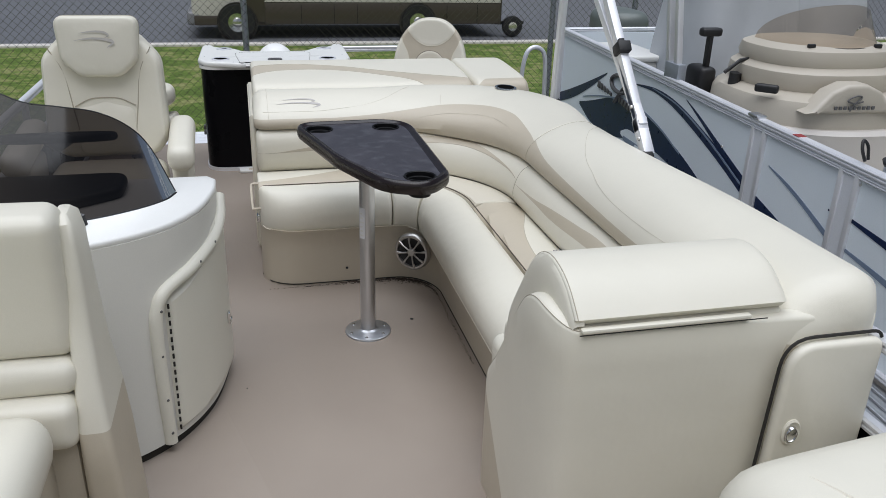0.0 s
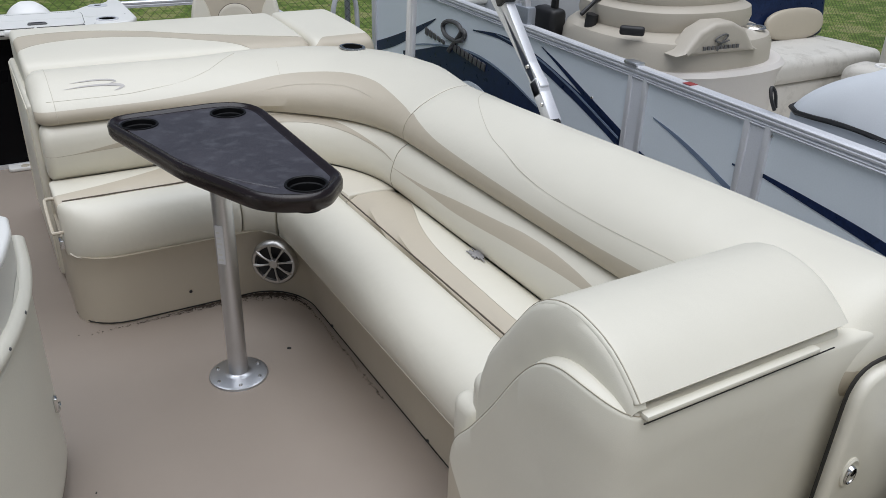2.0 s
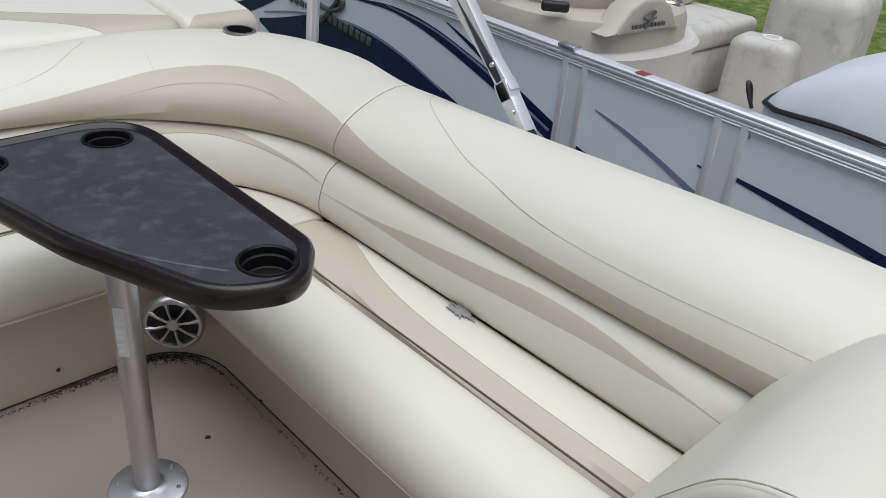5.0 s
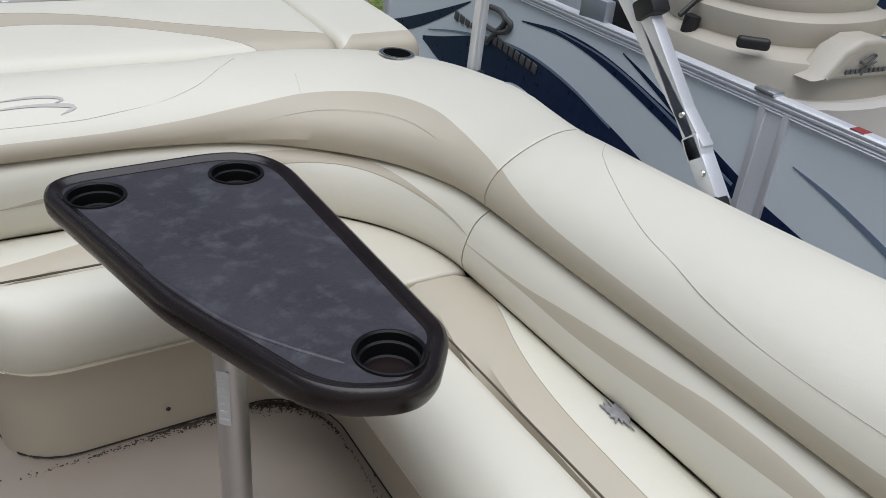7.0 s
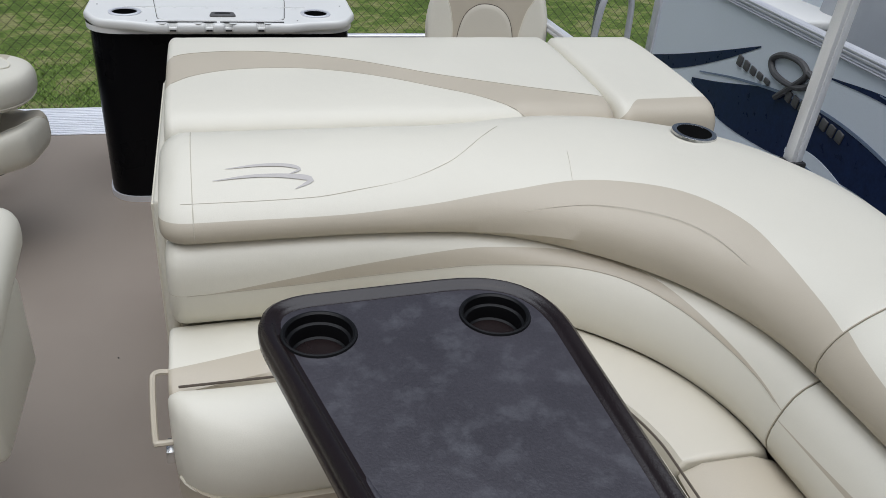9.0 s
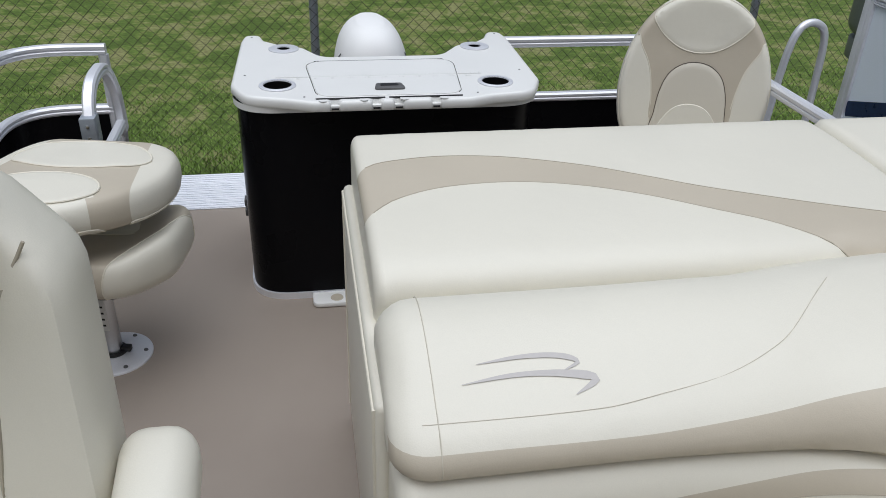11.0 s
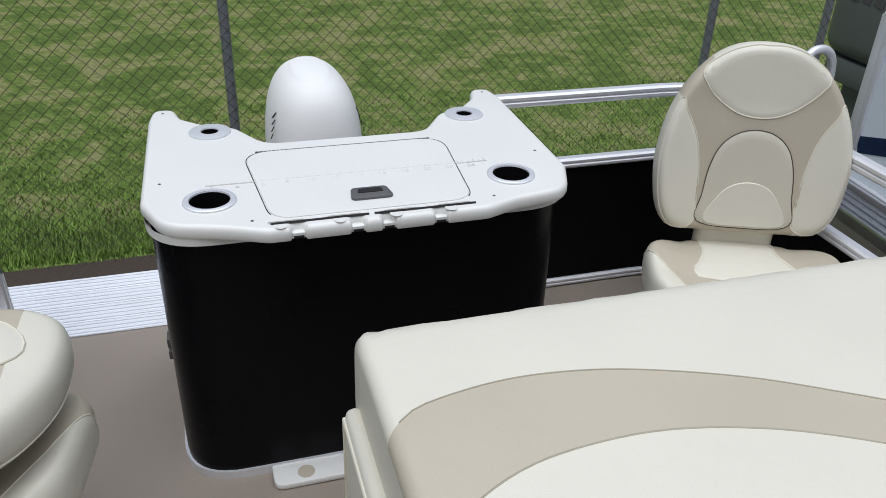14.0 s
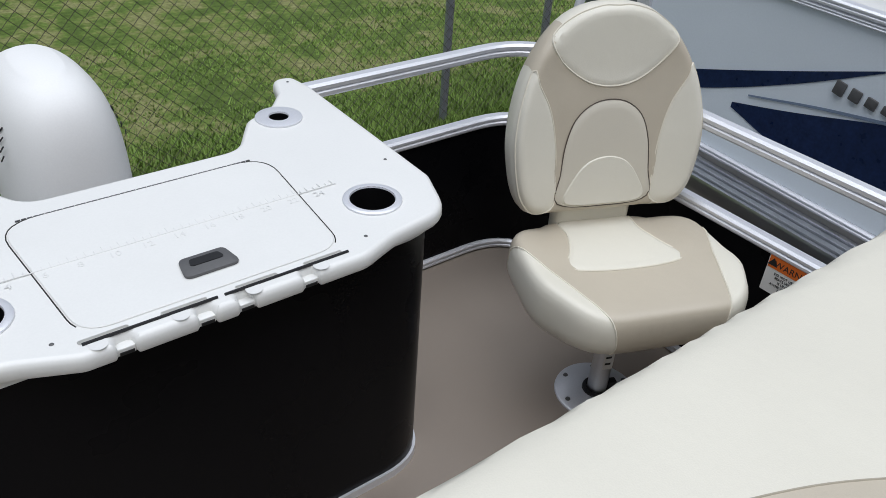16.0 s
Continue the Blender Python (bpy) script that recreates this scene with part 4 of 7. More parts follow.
def pad_skin(x0, x1, cuts, rows, mats, r0=0.03, r1=0.03, n=40, prof=PADP):
    pr = resample(spline([(y, z, 0) for y, z in prof], 6), 81)
    cy, cz = sum(p.x for p in pr) / 81, sum(p.y for p in pr) / 81

    def fn(s, u):
        x = x0 + (x1 - x0) * s
        k = u * 80
        i = min(int(k), 79)
        p = pr[i].lerp(pr[i + 1], k - i)
        y, z = p.x, p.y
        for da, rad in ((x - x0, r0), (x1 - x, r1)):
            if da < rad:
                q = rad - math.sqrt(max(rad * rad - (rad - da) ** 2, 0))
                y += -q * (1 if y > cy else -1) * min(abs(y - cy) / 0.2, 1)
                z += -q * (1 if z > cz else -1) * min(abs(z - cz) / 0.05, 1)
        return Vector((x, y, z))
    st = [r0 / (x1 - x0) * (1 - math.cos(t * math.pi / 10)) for t in range(0, 5)]
    lo, hi = r0 / (x1 - x0), 1 - r1 / (x1 - x0)
    st += [lo + (hi - lo) * i / n for i in range(n + 1)]
    st += [1 - r1 / (x1 - x0) * (1 - math.sin(t * math.pi / 10)) for t in range(1, 6)]
    ns = len(st) - 1
    return loft(lambda s, u: fn(st[min(round(s * ns), ns)], u), ns, [(lambda s, c=c: c(st[min(round(s * ns), ns)])) for c in cuts], rows, mats), fn


PADR = resample(spline([(y, z, 0) for y, z in PADP], 6), 81)


def u_of(y):
    """Where along the pad's profile its top lies at y; below the front edge it runs on down the front."""
    for i in range(80):
        if PADR[i].y > 0.70 and PADR[i + 1].x >= y >= PADR[i].x and PADR[i].y > 0.72:
            return (i + (y - PADR[i].x) / max(PADR[i + 1].x - PADR[i].x, 1e-6)) / 80
    k = next(i for i in range(80) if PADR[i].y > 0.735)
    return max(k / 80 - (PADR[k].x - y) * 0.9, 0.04)


def band(pts):
    line = resample(spline([(x, y, 0) for x, y in pts], 8), 120)

    def f(s):
        x = 0.292 + 1.083 * s
        for a, b in zip(line, line[1:]):
            if a.x <= x <= b.x:
                return u_of(a.y + (b.y - a.y) * (x - a.x) / max(b.x - a.x, 1e-6))
        return u_of(line[0].y if x < line[0].x else line[-1].y)
    return f


f1 = band([(0.28, 4.28), (0.31, 4.32), (0.358, 4.366), (0.451, 4.403), (0.586, 4.411), (0.712, 4.385), (0.824, 4.337), (0.934, 4.272), (1.032, 4.215), (1.14, 4.12), (1.2, 4.0), (1.38, 3.95)])
f2 = band([(0.28, 4.475), (0.306, 4.492), (0.344, 4.516), (0.44, 4.533), (0.53, 4.53), (0.623, 4.511), (0.75, 4.465), (0.864, 4.405), (0.96, 4.352), (1.126, 4.279), (1.25, 4.235), (1.38, 4.195)])
b, fn = pad_skin(0.292, 1.375, [f1, f2], (26, 8, 40), (0, 1, 0), 0.02)
pad = part("pad", b, (CREAM, TAN), sunpad)
part("seam", seam_on(fn, f1, 0.0013), SEAM, pad)
part("seam", seam_on(fn, f2, 0.0013), SEAM, pad)
b, fn = pad_skin(1.38, 1.665, [wave((0, u_of(4.13)), (0.25, u_of(4.185)), (1, u_of(4.19)))], (14, 50), (1, 0), n=14)
part("side_pad", b, (CREAM, TAN), sunpad, "cream side cushion with a tan end")
base = part("base", rbox(0.31, 1.62, 4.06, 4.64, 0.0, 0.55, 0.015, 2), TAN, sunpad)
pnl = rbox(0.272, 0.30, 3.92, 4.66, 0.02, 0.665, 0.013, 3)
part("side_panel", pnl, CREAM, sunpad, "padded cream side panel")
part("piping", tube([(0.2715, 3.93, 0.05), (0.2715, 3.93, 0.65), (0.2715, 4.65, 0.65), (0.2715, 4.65, 0.05)], 0.003, 6), CORD, sunpad)
zf = bmesh.new()
for i in range(30):
    prism([(0.74 + i * 0.012, 4.1195), (0.748 + i * 0.012, 4.1195), (0.748 + i * 0.012, 4.1225), (0.74 + i * 0.012, 4.1225)], 0.57, 0.573, bm=zf)
part("zip", zf, RUBBER, sunpad)

# ---- fishing station ----
ST = 0.671
station = thing("fishing_station", "black-sided fishing station with white moulded top", "fishing station")
bodyp = round_poly([(0.005, 5.235), (0.885, 5.235), (0.885, 5.76), (0.845, 5.76), (0.82, 5.67), (0.67, 5.56), (0.22, 5.56), (0.07, 5.67), (0.045, 5.76), (0.005, 5.76)], [0.13, 0.13, 0.01, 0.01, 0.05, 0.05, 0.05, 0.05, 0.01, 0.01], 10)
part("body", ring_skin([(bodyp, 0.022), (bodyp, ST - 0.05)], closed=False), BLACKP, station)
cxy = Vector((0.445, 5.5))
part("base_trim", prism(inward(bodyp, -0.006), 0.0, 0.022), ALUW, station)
GAPS = (0.282, 0.397, 0.459, 0.565)
NOTCH = [q for g in GAPS for q in ((g - 0.012, 5.168), (g - 0.011, 5.188), (g + 0.011, 5.188), (g + 0.012, 5.168))]
topo = [(-0.008, 5.34), (0.034, 5.235), (0.15, 5.2), (0.225, 5.168), *NOTCH, (0.665, 5.168), (0.735, 5.195), (0.86, 5.215), (0.905, 5.33), (0.915, 5.80), (0.905, 5.87), (0.855, 5.872), (0.832, 5.80), (0.79, 5.748), (0.712, 5.705), (0.645, 5.60),
        (0.265, 5.60), (0.206, 5.71), (0.128, 5.752), (0.078, 5.80), (0.062, 5.872), (0.010, 5.872), (0.0, 5.80)]
topr = round_poly(topo, [0.05, 0.08, 0.1, 0.04, *[0.008] * 16, 0.06, 0.1, 0.08, 0.05, 0.02, 0.03, 0.03, 0.03, 0.05, 0.05, 0.06, 0.06, 0.05, 0.05, 0.03, 0.03, 0.03, 0.02], 5)
cxy = Vector((0.445, 5.42))
HOLES = ((0.126, 5.318, 0.044), (0.762, 5.306, 0.044), (0.142, 5.69, 0.032), (0.776, 5.683, 0.032))


part("top_rim", ring_skin([(inward(topr, 0.012), ST - 0.030), (inward(topr, 0.003), ST - 0.028), (topr, ST - 0.022), (inward(topr, 0.0005), ST - 0.010), (inward(topr, 0.003), ST - 0.004), (inward(topr, 0.007), ST - 0.0008), (inward(topr, 0.010), ST)], closed=False, bottom=False), GEL, station)
HOLLOW = [round_poly([(g + k - 0.034, 5.1935), (g + k + 0.034, 5.1935), (g + k + 0.034, 5.2035), (g + k - 0.034, 5.2035)], 0.004, 4) for g, k in ((0.262, 0), (0.375, 0), (0.487, 0), (0.60, 0))]
top = part("top", plate(inward(topr, 0.010), [(x, y, r - 0.002) for x, y, r in HOLES] + HOLLOW, ST), GEL, station, "white moulded plastic top", smooth=0)
lp = round_poly([(0.0, 5.225), (0.89, 5.225), (0.89, 5.77), (0.84, 5.77), (0.815, 5.675), (0.67, 5.565), (0.22, 5.565), (0.075, 5.675), (0.05, 5.77), (0.0, 5.77)], [0.13, 0.13, 0.01, 0.01, 0.05, 0.05, 0.05, 0.05, 0.01, 0.01], 10)
part("lip", ring_skin([(inward(lp, 0.006), ST - 0.047), (inward(lp, -0.004), ST - 0.047), (inward(lp, -0.004), ST - 0.028)], closed=False, bottom=False), GEL, station)
lidp = round_poly([(0.235, 5.21), (0.645, 5.21), (0.675, 5.545), (0.205, 5.545)], [0.05, 0.05, 0.06, 0.06], 7)
i0 = max(i for i, p in enumerate(lidp) if p[0] > 0.4 and p[1] < 5.225)
part("lid_gap", tube([(x, y, ST + 0.0002) for x, y in lidp[i0:] + lidp[:3]], 0.0011, 5), DARK, station)
part("lid", prism([(x + (0.44 - x) * 0.012, y + (5.37 - y) * 0.012) for x, y in lidp], ST + 0.0, ST + 0.0022, 0.001, 1), GEL, station)
hz = bmesh.new()
for i in range(44):
    rbox(0.235 + i * 0.0093, 0.2425 + i * 0.0093, 5.5420, 5.5442, ST + 0.001, ST + 0.003, 0, 1, bm=hz)
part("hinge", hz, GREYP, station)
lt = part("latch", prism(round_poly([(0.398, 5.25), (0.488, 5.25), (0.48, 5.30), (0.406, 5.30)], 0.012), ST + 0.002, ST + 0.008, 0.002), GREYP, station, "grey recessed latch")
part("finger_pull", prism(round_poly([(0.415, 5.272), (0.471, 5.272), (0.466, 5.29), (0.42, 5.29)], 0.006), ST + 0.0078, ST + 0.0092), RUBBER, lt)
for x, y, r in HOLES:
    w_ = 0.0 if r > 0.04 else 0.008
    h = part("holder_rim", lathe([(r - 0.004 - w_, 0.001), (r - 0.003 - w_, 0.004), (r + 0.004, 0.005), (r + 0.0085 + w_, 0.003), (r + 0.009 + w_, 0)], 36), ALUW, station, "steel-rimmed holder", at=pose(x, y, ST + 0.0003))
    part("well", lathe([(r - 0.003 - w_, 0.004), (r - 0.004 - w_, -0.02), (r - 0.006, -0.09), (0, -0.09)], 30), WELLP, h)
    if r < 0.04:
        part("keyhole", lathe([(0, 0.0035), (0.008, 0.003), (0.0085, 0.002)], 14), RUBBER, h, at=pose(0.008 if x < 0.4 else -0.004, -r - 0.006, 0))
# tool notches along the front lip
for g in GAPS:
    w = part("notch_web", rbox(g - 0.0125, g + 0.0125, 5.174, 5.192, ST - 0.026, ST - 0.014, 0.001, 1), GEL, station)
    part("slot", rbox(g - 0.010, g + 0.010, 5.1725, 5.174, ST - 0.025, ST - 0.020, 0, 1), RUBBER, w)
for h in HOLLOW:
    part("grip_hollow", ring_skin([(inward(h, 0.0005), ST - 0.012), (h, ST - 0.004), (h, ST)], closed=False), GEL, station)
for x in (0.250, 0.363, 0.475, 0.588):
    part("finger_scoop", lathe([(0.013, 0.0008), (0.011, 0.0004), (0, 0.0004)], 22), INK, station, at=pose(x, 5.183, ST))
for x0, x1 in ((0.232, 0.422), (0.433, 0.642)):
    part("bungee_cord", tube([(x0, 5.192, ST + 0.001), (x1, 5.192, ST + 0.001)], 0.0026, 6), RUBBER, station, "black stretch cord")
for x, y in ((0.03, 5.42), (0.865, 5.42), (0.20, 5.215), (0.69, 5.215), (0.035, 5.84), (0.88, 5.84)):
    part("screw", lathe([(0, 0.0015), (0.0025, 0.001), (0.0035, 0)], 10), GREYP, station, at=pose(x, y, ST + 0.0003))
ru = bmesh.new()
for i in range(49):
    x = 0.12 + i * 0.0127
    rbox(x, x + 0.0012, 5.388, 5.388 + (0.014 if i % 2 == 0 else 0.008), ST + 0.0015, ST + 0.0028, 0, 1, bm=ru)
rbox(0.12, 0.735, 5.3865, 5.388, ST + 0.0015, ST + 0.0028, 0, 1, bm=ru)
part("ruler", ru, INK, station)
for i in range(12):
    lettering(str(2 + 2 * i), 0.02, INK, station, pose(0.133 + i * 0.0508, 5.365, ST + 0.0026), "ruler_number", 0.0002)
fp = part("floor_bracket", prism(round_poly([(0.19, 5.165), (0.36, 5.165), (0.36, 5.235), (0.19, 5.235)], [0.025, 0.01, 0.01, 0.01]), 0.002, 0.018, 0.004), GEL, station)
part("bracket_hole", lathe([(0, 0.0195), (0.019, 0.0195), (0.021, 0.017)], 20), TAN, fp, at=pose(0.265, 5.195, 0))
part("side_latch", rbox(-0.016, 0.004, 5.50, 5.54, 0.20, 0.225, 0.003, 2), GREYP, station)
part("side_latch", rbox(-0.016, 0.004, 5.50, 5.54, 0.165, 0.19, 0.003, 2), GREYP, station)


# ---- fishing chairs ----
def plump(outline, thick, puff_t, puff_b, rim_r=0.03, n=9):
    """A padded shape: outline in plan, swelling top and bottom (about z 0)."""
    c = Vector((sum(p[0] for p in outline) / len(outline), sum(p[1] for p in outline) / len(outline)))
    levels = []
    for k in range(n + 1):
        t = math.pi * k / n - math.pi / 2
        levels.append((math.cos(t), math.sin(t)))
    bm = bmesh.new()
    rows = []
    rings_in = [0.0, 0.25, 0.5, 0.72, 0.88]
    def at(p, f, z):
        q = c + (Vector(p) - c) * f
        return (q.x, q.y, z)
    for f in rings_in[1:]:
        rows.append([bm.verts.new(at(p, f, -thick / 2 - puff_b * (1 - f * f))) for p in outline])
    for cs, sn in levels:
        inset = 1 - 0.10 * (1 - cs)
        rows.append([bm.verts.new(at(p, inset, sn * thick / 2 + (0.0 if abs(sn) < 0.99 else 0))) for p in outline])
    for f in rings_in[:0:-1]:
        rows.append([bm.verts.new(at(p, f * 0.98, thick / 2 + puff_t * (1 - f * f))) for p in outline])
    k = len(outline)
    lo, hi = bm.verts.new((c.x, c.y, -thick / 2 - puff_b)), bm.verts.new((c.x, c.y, thick / 2 + puff_t))
    for a, b2 in zip(rows, rows[1:]):
        for j in range(k):
            bm.faces.new((a[j], a[(j + 1) % k], b2[(j + 1) % k], b2[j]))
    for j in range(k):
        bm.faces.new((lo, rows[0][(j + 1) % k], rows[0][j]))
        bm.faces.new((hi, rows[-1][j], rows[-1][(j + 1) % k]))
    bmesh.ops.recalc_face_normals(bm, faces=list(bm.faces))
    return bm


def dense(poly, n=72):
    pts = [Vector((x, y, 0)) for x, y in poly]
    pts.append(pts[0])
    return [(p.x, p.y) for p in resample(pts, n + 1)[:-1]]


def surf(outline, thick, puff):
    """The height of a plump() shape's upper face at x, y."""
    c = Vector((sum(p[0] for p in outline) / len(outline), sum(p[1] for p in outline) / len(outline)))
    rim = sorted((math.atan2(y - c.y, x - c.x), math.hypot(x - c.x, y - c.y)) for x, y in outline)

    def z(x, y):
        a, r = math.atan2(y - c.y, x - c.x), math.hypot(x - c.x, y - c.y)
        lo = rim[-1][0] - 2 * math.pi, rim[-1][1]
        R = rim[0][1]
        for q in rim + [(rim[0][0] + 2 * math.pi, rim[0][1])]:
            if q[0] >= a:
                R = lo[1] + (q[1] - lo[1]) * (a - lo[0]) / max(q[0] - lo[0], 1e-6)
                break
            lo = q
        f = min(r / R, 1.0)
        if f < 0.9:
            return thick / 2 + puff * max(1 - f * f / 0.81, 0)
        k = 1 - (1 - f) / 0.1
        return thick / 2 * math.sqrt(max(1 - k * k, 0))
    return z


def patch(place, outline, lift, m, parent, name, label="", r=0.0022, cord=CORD):
    """A panel sewn on a padded face, edged with a cord."""
    cx0, cy0 = sum(p[0] for p in outline) / len(outline), sum(p[1] for p in outline) / len(outline)
    b = bmesh.new()
    rings = []
    for f in (1.0, 0.93, 0.84, 0.72, 0.58, 0.42, 0.22):
        ring = []
        for x, y in outline:
            q = place(cx0 + (x - cx0) * f, cy0 + (y - cy0) * f)
            ring.append(b.verts.new((q[0], q[1], q[2] + (lift if f < 1 else lift * 0.2))))
        rings.append(ring)
    k = len(outline)
    for a, d in zip(rings, rings[1:]):
        for j in range(k):
            b.faces.new((a[j], a[(j + 1) % k], d[(j + 1) % k], d[j]))
    b.faces.new(rings[-1])
    b.normal_update()
    for f in b.faces:
        if f.normal.z * (1 if lift > 0 else -1) < 0:
            f.normal_flip()
    o = part(name, b, m, parent, label)
    pts = [place(x, y) for x, y in outline]
    part("piping", tube([(p[0], p[1], p[2] + lift * 0.3) for p in pts + pts[:1]], r, 5), cord, o)
    return o


HALF = [(0.10, 0.0), (0.178, 0.008), (0.214, 0.05), (0.23, 0.12), (0.234, 0.19), (0.222, 0.27), (0.195, 0.345), (0.152, 0.41), (0.098, 0.455), (0.04, 0.474)]
BACK_OUT = dense(closed(HALF[::-1] + [(-x, y) for x, y in HALF]), 72)
SEAT_OUT = dense(round_poly([(-0.12, 0.20), (-0.238, 0.14), (-0.248, -0.08), (-0.18, -0.222), (0.18, -0.222), (0.248, -0.08), (0.238, 0.14), (0.12, 0.20)], [0.05, 0.1, 0.14, 0.12, 0.12, 0.14, 0.1, 0.05], 8))


def split(bm, a, c, lean, test=None):
    """Cuts a padded shape along a line in plan and gives the outer side the second cover; returns the cut's rim."""
    a, c = Vector(a), Vector(c)
    n = Vector((c.y - a.y, a.x - c.x, 0)).normalized()
    if n.dot(a) < 0:
        n = -n
    n.z = -lean
    got = bmesh.ops.bisect_plane(bm, geom=list(bm.verts) + list(bm.edges) + list(bm.faces), plane_co=a, plane_no=n)
    for fc in bm.faces:
        m = fc.calc_center_median()
        if (test(m) if test else (m - a).dot(n) > 0):
            fc.material_index = 1
    pts = [v.co.copy() for v in got["geom_cut"] if isinstance(v, bmesh.types.BMVert)]
    mid = sum(pts, Vector()) / len(pts)
    u = (c - a).normalized()
    pts.sort(key=lambda p: math.atan2(p.z - mid.z, (p - mid).dot(u)))
    return [tuple(p) for p in pts + pts[:1]]


def fishing_chair(at, fold, label):
    """Folding chair on a pedestal; the seat's front looks along -y of its own axes. fold: the back's angle from upright, degrees."""
    ch = thing("fishing_chair", label, "chair", at=at, group="fishing chairs")
    part("base_plate", lathe([(0.03, 0.02), (0.034, 0.014), (0.06, 0.011), (0.096, 0.008), (0.103, 0.004), (0.104, 0), (0, 0)], 40), ALUW, ch)
    for i in range(6):
        a = i * math.pi / 3 + 0.2
        part("bolt", lathe([(0, 0.0125), (0.005, 0.012), (0.007, 0.008)], 10), GREYP, ch, at=pose(0.085 * math.cos(a), 0.085 * math.sin(a), 0))
    part("bushing", lathe([(0.026, 0.022), (0.035, 0.02), (0.037, 0.012), (0.026, 0.01)], 24), RUBBER, ch)
    part("lever", rbox(0.02, 0.05, -0.01, 0.01, 0.018, 0.034, 0.003, 2), RUBBER, ch)
    pole = part("pole", lathe([(0.0245, 0.01), (0.0245, 0.30)], 24), ALU, ch)
    plb = part("pole_label", rbox(-0.013, 0.013, -0.026, -0.0243, 0.10, 0.20, 0.0003, 1), PAPER, pole)
    for i in range(4):
        part("print_bar", rbox(-0.009, 0.006, -0.0265, -0.0258, 0.115 + i * 0.02, 0.121 + i * 0.02, 0, 1), RUBBER, plb)
    part("swivel", rbox(-0.09, 0.09, -0.09, 0.09, 0.29, 0.315, 0.006, 2), GREYP, ch)
    seat_bm = plump(SEAT_OUT, 0.10, 0.012, 0.004)
    for v in seat_bm.verts:
        v.co.z += 0.03 * clamp01((-v.co.y - 0.02) / 0.2) + 0.35 * max(abs(v.co.x) - 0.14, 0) * (1 if v.co.z > 0 else 0.2)
    rims = [split(seat_bm, (sx * 0.118, -0.222, 0), (sx * 0.212, 0.05, 0), 0.16) for sx in (-1, 1)]
    seat = part("seat", seat_bm, (TAN, CREAM), ch, "cream and tan padded seat", at=pose(0, 0, 0.348))
    for r in rims:
        part("piping", tube(r, 0.0022, 5), CORD, seat)
    part("seat_shell", plump([(x * 0.7, y * 0.7) for x, y in SEAT_OUT], 0.03, 0, 0.004), GREYP, seat, at=pose(0, 0, -0.05))
    sz = surf(SEAT_OUT, 0.10, 0.012)

    def on_seat(x, y):
        return (x, y, sz(x, y) + 0.03 * clamp01((-y - 0.02) / 0.2) + 0.35 * max(abs(x) - 0.14, 0))
    tong = dense(closed([(-0.088, 0.19), (-0.092, 0.12), (-0.115, 0.05), (-0.142, -0.005), (-0.08, -0.034), (0.0, -0.042), (0.08, -0.034), (0.142, -0.005), (0.115, 0.05), (0.092, 0.12), (0.088, 0.19), (0.0, 0.196)], 5), 56)
    o = patch(on_seat, tong, 0.004, CREAM, None, "seat_tongue", "cream tongue joining seat and back")
    o.parent, o.matrix_basis = ch, seat.matrix_basis
    part("hinge_cover", cushion(0.20, 0.045, 0.11, 0.02, 0), CREAM, ch, at=seat.matrix_basis @ pose(0, 0.205, 0.012, 0))
    # back: built lying flat, hinged at its foot
    hinge = pose(0, 0.19, 0.082 if fold > -45 else 0.192) @ pose(0, 0, 0, 90 - fold) 
    back_bm = plump(BACK_OUT, 0.078, 0.004, 0.006)
    def dish(x, y):
        return 0.30 * max(abs(x) - 0.12, 0.0) + 0.09 * max(y - 0.33, 0)
    for v in back_bm.verts:
        v.co.z += dish(v.co.x, v.co.y) * (1 if v.co.z > 0 else 0.6)
    rims = [split(back_bm, (sx * 0.128, 0.0, 0), (sx * 0.205, 0.40, 0), 0.0) for sx in (-1, 1)]
    split(back_bm, (-1, 0.385, 0), (1, 0.385, 0), 0.0, lambda c: c.y > 0.385 and abs(c.x) < 0.13)
    back = part("backrest", back_bm, (TAN, CREAM), seat, "cream and tan padded back", at=hinge)
    bz = surf(BACK_OUT, 0.078, 0.004)
    top_z = lambda x, y: (x, y, bz(x, y) + dish(x, y))
    for cy0, rx0, ry0 in ((0.365, 0.135, 0.085), (0.145, 0.175, 0.10)):
        ring = dense([(rx0 * math.cos(t), cy0 + ry0 * math.sin(t)) for t in (2 * math.pi * k / 40 for k in range(40))], 40)
        pt = patch(lambda x, y: (x, y, -bz(x, y) - 0.002 + dish(x, y) * 0.6), ring, -0.003, CREAM, None, "rear_panel")
        pt.parent, pt.matrix_basis = ch, seat.matrix_basis @ hinge
    return ch, back, top_z


